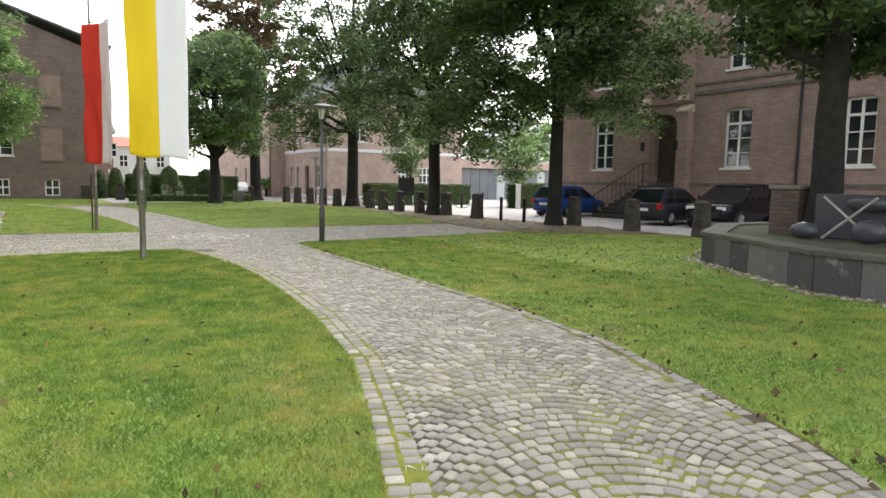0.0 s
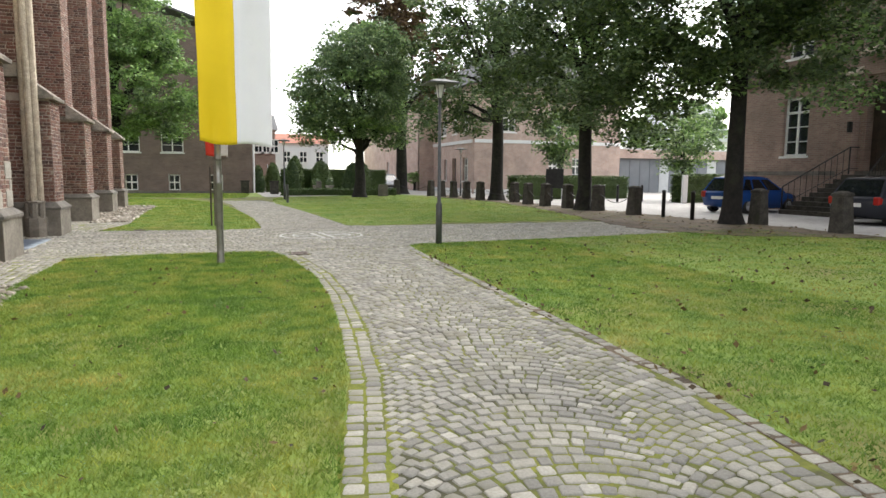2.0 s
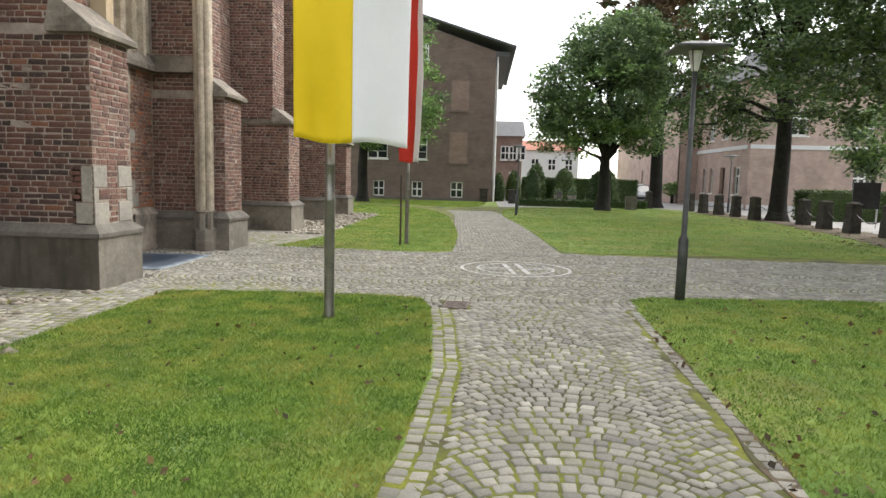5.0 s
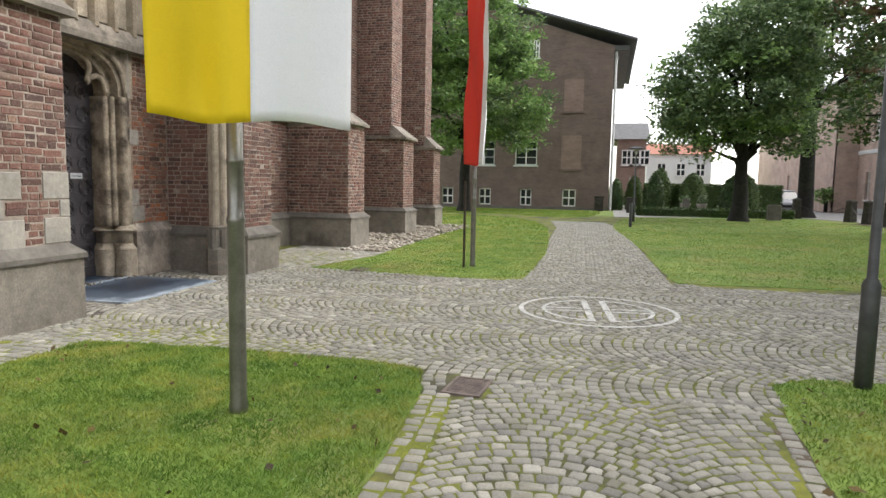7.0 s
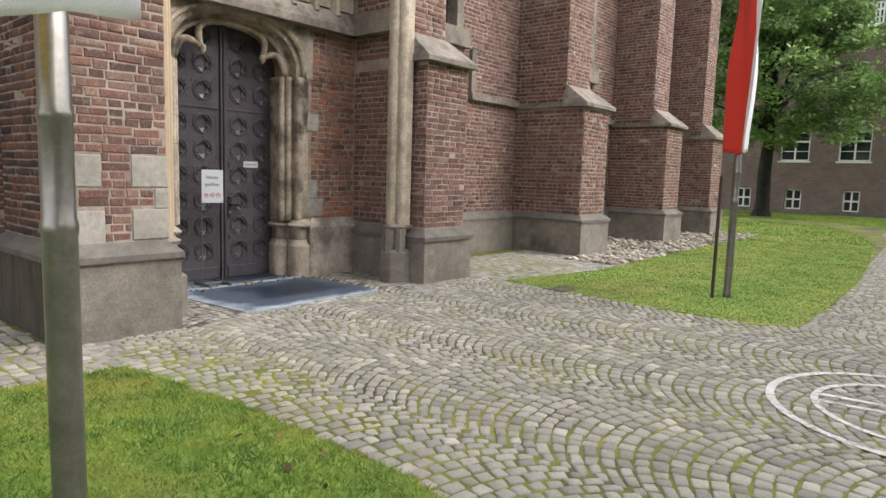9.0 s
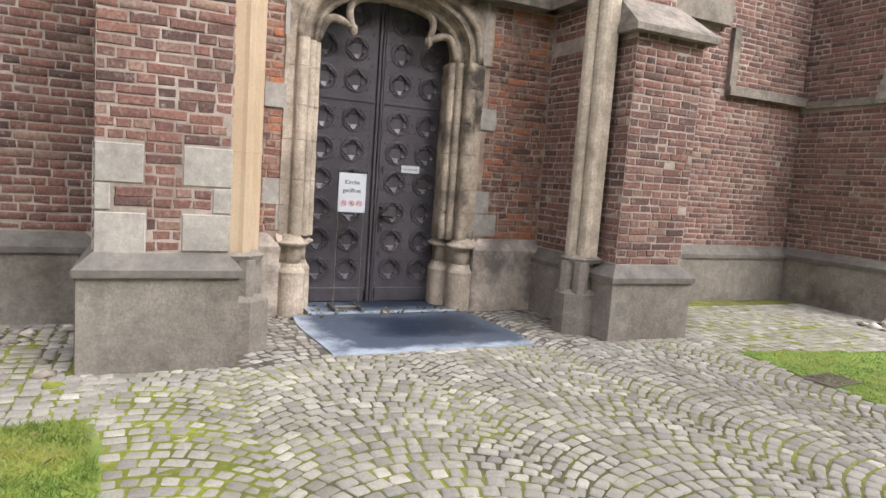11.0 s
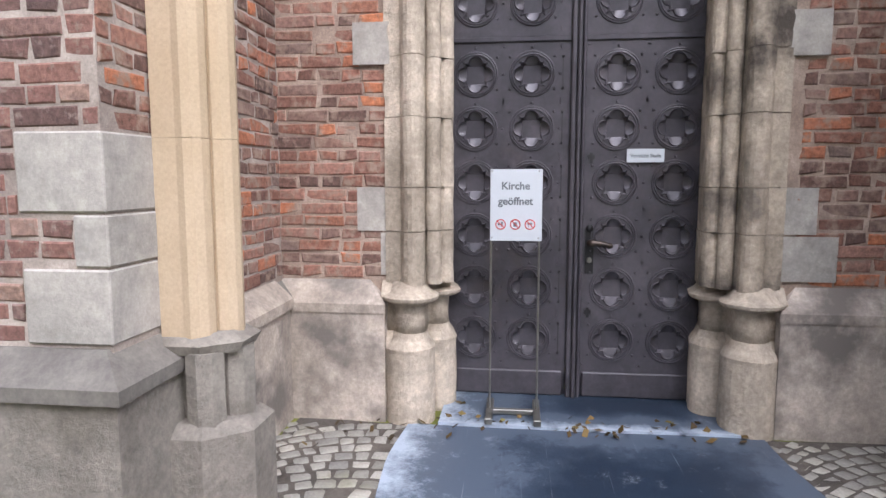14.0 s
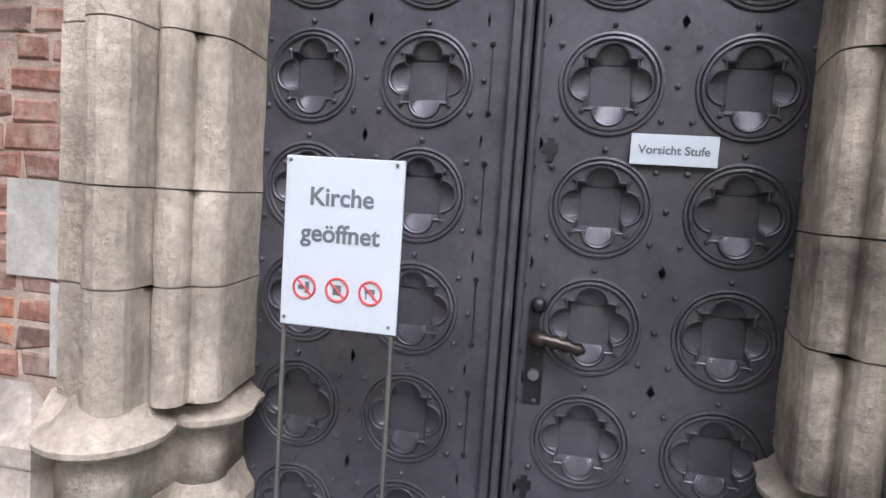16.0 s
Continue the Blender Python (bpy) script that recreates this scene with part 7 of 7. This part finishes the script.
# the curving path: one full fan along the left edge, a second cut off by the right edge
a = arcs(0.235, 2, 1.31, -5.0, 13.45, 0.87, 0.095, RNG)
keep = a[:, 0] < RIGHT(a[:, 1]) - LEFT(a[:, 1]) - 0.15
ys = np.linspace(-5, 15, 300)
bend = np.arctan(np.interp(a[:, 1], ys, np.gradient((LEFT(ys) + RIGHT(ys)) / 2, ys)))
sets.append(np.stack([a[:, 0] + LEFT(a[:, 1]), a[:, 1], a[:, 2] - bend * 0.55, a[:, 3], a[:, 4] * np.cos(bend * 0.6)], 1)[keep])
# rows of setts along the path's two edges
for fn, s, offs in ((LEFT, 1, (0.055, 0.165)), (RIGHT, -1, (0.055,))):
    for off in offs:
        y = -4.0 + np.cumsum(np.clip(RNG.normal(size=200) * 0.012 + 0.1, 0.078, 0.13))
        y = y[y < 13.5]
        g = np.interp(y, ys, np.gradient(fn(ys), ys))
        sl = np.sqrt(1 + g * g)
        sets.append(np.stack([fn(y) + s * off * sl, y, -np.arctan(g) + np.pi / 2, np.full(len(y), 0.096), np.gradient(y) * sl - 0.014], 1))
# the crossing road, its arcs bulging towards the church
a = arcs(13.22, 5, 1.3, -16.0, 3.0, 0.85, 0.095, RNG)
a = a[(a[:, 0] > 13.55) & (a[:, 0] < 19.12)]
sets.append(np.stack([-a[:, 1], a[:, 0], a[:, 2] + math.pi / 2, a[:, 3], a[:, 4]], 1))
# strip before the second bay, and the strip beside the first buttress
for x0, x1, y0, y1 in ((-2.85, -0.2, 19.1, 22.4), (-2.4, -0.1, 7.5, 13.9)):
    gx, gy = np.meshgrid(np.arange(x0, x1, 0.113), np.arange(y0, y1, 0.105))
    sets.append(np.stack([gx.ravel(), gy.ravel(), np.zeros(gx.size), np.full(gx.size, 0.092), np.full(gx.size, 0.1)], 1) + RNG.normal(size=(gx.size, 5)) * np.array([0.006, 0.005, 0.1, 0.006, 0.007]))
# the path to the north
a = arcs(3.05, 2, 1.1, 18.9, 36.0, 0.85, 0.096, RNG)
a[:, 0] -= np.interp(a[:, 1], [19, 32, 37], [0.0, 0.5, 1.2])
sets.append(a)
setts = np.concatenate(sets)
setts[:, :3] += RNG.normal(size=(len(setts), 3)) * np.array([0.0025, 0.0025, 0.022])
bad = np.zeros(len(setts), bool)
for poly in (LAWN_A, LAWN_B, LAWN_C, LAWN_D):
    bad |= inside(poly, setts[:, :2])
for x0, x1, y0, y1 in ((-2.5, -1.13, 15.27, 17.07), (-9, -2.45, 0, 32), (-9, -1.0, 13.56, 14.57), (-9, -1.14, 17.9, 18.88), (3.16, 3.51, 13.27, 13.73), (0.07, 0.49, 18.85, 19.25), (-9, -1.3, 22.38, 23.5)):
    bad |= (setts[:, 0] > x0) & (setts[:, 0] < x1) & (setts[:, 1] > y0) & (setts[:, 1] < y1)
bad |= setts[:, 1] < -3.5
setts = setts[~bad]
# odd setts that fill the gaps between the fans, edges and gratings
cells = collections.defaultdict(list)
for x, y in setts[:, :2]:
    cells[int(x // 0.1), int(y // 0.1)].append((x, y))
fill = []
gx, gy = np.meshgrid(np.arange(-2.4, 5.6, 0.035), np.arange(12.6, 19.3, 0.035))
spots_ = np.stack([gx.ravel(), gy.ravel()], 1)
shut = np.zeros(len(spots_), bool)
for poly in (LAWN_A, LAWN_B, LAWN_C, LAWN_D):
    shut |= inside(poly, spots_)
for x0, x1, y0, y1 in ((-2.5, -1.1, 15.2, 17.1), (-9, -0.93, 13.52, 14.61), (-9, -1.07, 17.86, 18.92), (3.15, 3.52, 13.26, 13.74), (0.07, 0.49, 18.85, 19.25)):
    shut |= (spots_[:, 0] > x0) & (spots_[:, 0] < x1) & (spots_[:, 1] > y0) & (spots_[:, 1] < y1)
for x, y in spots_[~shut]:
    i, j = int(x // 0.1), int(y // 0.1)
    if all((x - a_) ** 2 + (y - b_) ** 2 > 0.0072 for p_ in (-1, 0, 1) for q_ in (-1, 0, 1) for a_, b_ in cells[i + p_, j + q_]):
        cells[i, j].append((x, y))
        fill.append((x, y, RNG.random() * 0.5, 0.07, 0.075))
setts = np.concatenate([setts, np.array(fill)])
n = len(setts)
w = setts[:, 4]
h = setts[:, 3] + RNG.normal(size=n) * 0.002
top = 0.0115 + RNG.normal(size=n) * 0.0018
blk = sett_corners(w, h, top, RNG)
cs, sn = np.cos(setts[:, 2])[:, None], np.sin(setts[:, 2])[:, None]
xyz = np.stack([setts[:, 0:1] + blk[:, :, 0] * cs - blk[:, :, 2] * sn, setts[:, 1:2] + blk[:, :, 0] * sn + blk[:, :, 2] * cs, np.where(np.arange(24)[None] < 8, -0.06, blk[:, :, 1])], -1)
near = np.flatnonzero((setts[:, 1] > 5.0) & (setts[:, 1] < 7.6) & (np.abs(setts[:, 0] - 3.9) < 1.0))[:290]
far = np.setdiff1d(np.arange(n), near)
tagged(blocks_mesh("setts", xyz[far], COBBLE, pavement, SETT_FACES), kind="stuff")
variants = []
for k in range(8):
    v = sett_corners(np.array([0.1]), np.array([0.091]), np.array([0.0115]), RNG)[0]
    me = bpy.data.meshes.new("sett")
    me.from_pydata([(c[0], c[2], -0.06 if i < 8 else c[1]) for i, c in enumerate(v)], [], [tuple(int(q) for q in f) for f in SETT_FACES])
    me.materials.append(COBBLE)
    variants.append(me)
for i, k in enumerate(near):
    x, y, t, dep, wid = setts[k]
    share("sett", variants[i % 8], pavement, pose(x, y, RNG.normal() * 0.0015, 0, 0, math.degrees(t)) @ Matrix.Diagonal((wid / 0.1, dep / 0.091, 1, 1)))

# ---- pebbles ----
OCTA = np.array([(1, 0, 0), (-1, 0, 0), (0, 1, 0), (0, -1, 0), (0, 0, 1), (0, 0, -1), (0.66, 0.66, 0.3), (-0.66, 0.66, 0.3), (-0.66, -0.66, 0.3), (0.66, -0.66, 0.3)], float)
OCTA_F = np.array([(0, 6, 4), (6, 2, 4), (2, 7, 4), (7, 1, 4), (1, 8, 4), (8, 3, 4), (3, 9, 4), (9, 0, 4), (0, 5, 6), (6, 5, 2), (2, 5, 7), (7, 5, 1), (1, 5, 8), (8, 5, 3), (3, 5, 9), (9, 5, 0)])


def pebbles(parent_label, pts, size, name="pebbles"):
    n = len(pts)
    s = size * (0.5 + RNG.random((n, 1, 1)) * 1.1)
    v = OCTA[None] * s * (np.array([1, 0.8, 0.5]) + RNG.normal(size=(n, 1, 3)) * 0.12) + RNG.normal(size=(n, 10, 3)) * s * 0.1
    a = RNG.random(n) * 6.28
    c, q = np.cos(a)[:, None], np.sin(a)[:, None]
    v = np.stack([v[:, :, 0] * c - v[:, :, 1] * q, v[:, :, 0] * q + v[:, :, 1] * c, v[:, :, 2]], -1)
    v += pts[:, None, :]
    return tagged(blocks_mesh(name, v, GRAVEL, None, OCTA_F), parent_label, "gravel", kind="stuff")


def strip(n, x0, x1, y0, y1, z=0.012):
    return np.stack([x0 + (x1 - x0) * RNG.random(n), y0 + (y1 - y0) * RNG.random(n), np.full(n, z)], 1)


pebbles("pale rubble and pebbles along the church wall", np.concatenate([strip(1500, -2.7, -0.35, 23.5, 31.2), strip(350, -1.25, -0.3, 21.8, 24)]), 0.065)
pebbles("loose pale stones between church wall and lawn", np.concatenate([strip(110, -2.35, -0.9, 11.5, 13.5), strip(90, -0.6, -0.05, 9.6, 11.2)]), 0.05)
ring = []
for k in range(12):
    aa, bb = Vector(corners[k]), Vector(corners[(k + 1) % 12])
    for q in range(150):
        t = RNG.random()
        pt = aa + (bb - aa) * t
        o = (pt - Vector(BC)).normalized() * (0.06 + abs(RNG.normal()) * 0.16)
        ring.append((pt.x + o.x, pt.y + o.y, 0.02))
pebbles("pale pebbles along the foot of the raised bed", np.array(ring), 0.035)

# ---- grass blades ----


def blades(poly, count, box_, height, width, name, parent, clear=()):
    x0, x1, y0, y1 = box_
    pts = np.stack([x0 + (x1 - x0) * RNG.random(count), y0 + (y1 - y0) * RNG.random(count)], 1)
    pts = pts[inside(poly, pts)]
    n = len(pts)
    a = RNG.random(n) * 2 * np.pi
    hgt = height * (0.5 + RNG.random(n))
    wd = width * (0.6 + 0.8 * RNG.random(n))
    lean_ = RNG.normal(size=(n, 2)) * hgt[:, None] * 0.75
    zero = np.full(n, 0.008)
    p0 = np.stack([pts[:, 0] - wd * np.cos(a), pts[:, 1] - wd * np.sin(a), zero], 1)
    p1 = np.stack([pts[:, 0] + wd * np.cos(a), pts[:, 1] + wd * np.sin(a), zero], 1)
    p2 = np.stack([pts[:, 0] + lean_[:, 0], pts[:, 1] + lean_[:, 1], zero + hgt], 1)
    tagged(quads_mesh(name, np.stack([p0, p1, p2], 1), GRASS, parent, 3), kind="stuff")


blades(LAWN_A, 330000, (-0.4, 3.3, 1.0, 14.0), 0.03, 0.0038, "grass", lawns["a"])
blades(LAWN_B, 260000, (3.4, 8.6, 0.5, 14.8), 0.028, 0.0042, "grass", lawns["b"])
blades(LAWN_B, 90000, (8.6, 16, 2.0, 16), 0.024, 0.008, "grass", lawns["b"])
blades(LAWN_C, 110000, (-1.2, 3.2, 18.6, 30), 0.016, 0.007, "grass", lawns["c"])
blades(LAWN_C, 30000, (-6, 3.2, 30, 40), 0.04, 0.012, "grass", lawns["c"])
blades(LAWN_D, 150000, (4.4, 15.7, 19, 32), 0.015, 0.009, "grass", lawns["d"])
blades(LAWN_D, 50000, (4.4, 15.7, 32, 44), 0.016, 0.014, "grass", lawns["d"])
blades(LAWN_E, 25000, (-6, 4, 39, 48.6), 0.04, 0.014, "grass", lawns["e"])

# ---- clover in the lawns ----
CLOVER = leaf_mat("pale_clover_leaves", [(0.0, (0.12, 0.2, 0.07)), (0.6, (0.17, 0.27, 0.1)), (1.0, (0.26, 0.36, 0.17))])


def clover(poly, patches, box_, parent):
    """Patches of small flat leaves that lie on the blades."""
    x0, x1, y0, y1 = box_
    mid = np.stack([x0 + (x1 - x0) * RNG.random(patches), y0 + (y1 - y0) * RNG.random(patches)], 1)
    pts = np.repeat(mid, 70, 0) + RNG.normal(size=(patches * 70, 2)) * np.array([0.13, 0.13])
    pts = pts[inside(poly, pts)]
    c = np.concatenate([pts, (0.028 + RNG.random((len(pts), 1)) * 0.014)], 1)
    lv = leaf_cloud(RNG, c, np.full(len(c), 0.002), 1, 0.0085)
    lv[:, :, 2] = c[:, None, 2] + (lv[:, :, 2] - c[:, None, 2]) * 0.4
    tagged(quads_mesh("clover", lv, CLOVER, parent), kind="stuff")


clover(LAWN_A, 130, (-0.2, 3.2, 1.5, 13.9), lawns["a"])
clover(LAWN_B, 110, (3.4, 8.0, 1.0, 14.0), lawns["b"])

# ---- fallen leaves ----


def litter(n, poly, box_, size, label):
    x0, x1, y0, y1 = box_
    pts = np.stack([x0 + (x1 - x0) * RNG.random(n), y0 + (y1 - y0) * RNG.random(n)], 1)
    pts = pts[inside(poly, pts)]
    n = len(pts)
    c = np.concatenate([pts, np.full((n, 1), 0.04)], 1)
    a = RNG.random(n) * 6.28
    s = size * (0.5 + RNG.random(n))
    d = np.stack([np.cos(a) * s, np.sin(a) * s, RNG.normal(size=n) * 0.006], 1)
    e = np.stack([-np.sin(a) * s * 0.6, np.cos(a) * s * 0.6, np.abs(RNG.normal(size=n)) * 0.012], 1)
    ob = quads_mesh("fallen_leaves", np.stack([c - d, c - e, c + d, c + e], 1), LEAF_FALLEN)
    tagged(ob, label, "leaves", kind="stuff")


litter(360, LAWN_A, (-0.4, 3.3, 1, 14), 0.021, "brown fallen leaves on the lawn by the church")
litter(1500, LAWN_B, (3.3, 16, 0, 16), 0.024, "brown fallen leaves on the lawn under the trees")
litter(1500, [(12, 14), (17, 13), (17, 44), (14, 41), (12.5, 20)], (12, 17, 13, 44), 0.04, "brown leaf litter on the bare soil")
litter(60, [(-2.9, 14.7), (-1.9, 14.7), (-2.3, 15.6), (-2.9, 15.6)], (-2.9, -1.9, 14.6, 15.6), 0.025, "brown leaves blown against the portal")

litter(70, [(-2.62, 15.3), (-2.36, 15.2), (-2.36, 17.0), (-2.62, 17.0)], (-2.62, -2.36, 15.2, 17.0), 0.02, "brown leaves caught at the threshold's joint")
edge_band = [(float(RIGHT(y)) - 0.12, float(y)) for y in np.arange(0.5, 14.0, 0.5)] + [(float(RIGHT(y)) + 0.16, float(y)) for y in np.arange(14.0, 0.5, -0.5)]
litter(2600, edge_band, (2.5, 5.8, 0.5, 14.2), 0.022, "brown leaf scraps along the path's edge")
# ---- moss along the path's edges and before the church ----
for fn, s_, w_, mat_, lab_ in ((LEFT, 1, 0.24, MOSS, "yellow-green moss in the joints at the path's edge"), (RIGHT, -1, 0.1, SOIL, "dark soil and moss in the joints at the path's edge")):
    ys = np.arange(0.5, 13.4, 0.15)
    inner = [(fn(y) + s_ * (w_ + 0.12 * noise.noise((y * 1.3, s_, 0))), y) for y in ys]
    outer = [(fn(y) - s_ * 0.05, y) for y in ys[::-1]]
    bm = bmesh.new()
    prism(bm, [(float(x), float(y)) for x, y in inner + outer], -0.05, 0.0085)
    bmesh.ops.triangulate(bm, faces=bm.faces[:])
    bmesh.ops.recalc_face_normals(bm, faces=bm.faces)
    tagged(part("joint_strip", bm, mat_), lab_, "moss", kind="stuff")
DIRT = surface_mat("grey_brown_joint_dirt", (0.06, 0.052, 0.043), (0.13, 0.112, 0.092), 3.0, 50.0, 0.95, 0, 0.7, 0.01)
for poly, seed in (([(-2.5, 14.58), (-0.9, 14.58), (-1.1, 15.25), (-2.5, 15.35)], 6), ([(-2.5, 17.0), (-1.1, 17.05), (-0.9, 17.4), (-1.2, 17.92), (-2.5, 17.98)], 7)):
    bm = bmesh.new()
    prism(bm, wavy(poly, 0.2, 0.08, seed), -0.05, 0.0085)
    bmesh.ops.triangulate(bm, faces=bm.faces[:])
    bmesh.ops.recalc_face_normals(bm, faces=bm.faces)
    tagged(part("joint_dirt", bm, DIRT), "grey-brown dirt between the setts beside the portal", "dirt", kind="stuff")
for poly, seed in (([(-0.9, 13.5), (1.6, 13.85), (1.9, 14.2), (0.4, 14.55), (-0.6, 14.2)], 1), ([(-2.6, 19.2), (-0.4, 19.1), (-0.3, 20.6), (-1.0, 21.6), (-2.6, 21)], 2), ([(-2.2, 10.5), (-0.35, 10.5), (-0.35, 13.3), (-2.2, 13.3)], 3)):
    bm = bmesh.new()
    prism(bm, wavy(poly, 0.3, 0.12, seed), -0.05, 0.0085)
    bmesh.ops.triangulate(bm, faces=bm.faces[:])
    bmesh.ops.recalc_face_normals(bm, faces=bm.faces)
    tagged(part("moss_patch", bm, MOSS), "yellow-green moss between the setts by the church", "moss", kind="stuff")
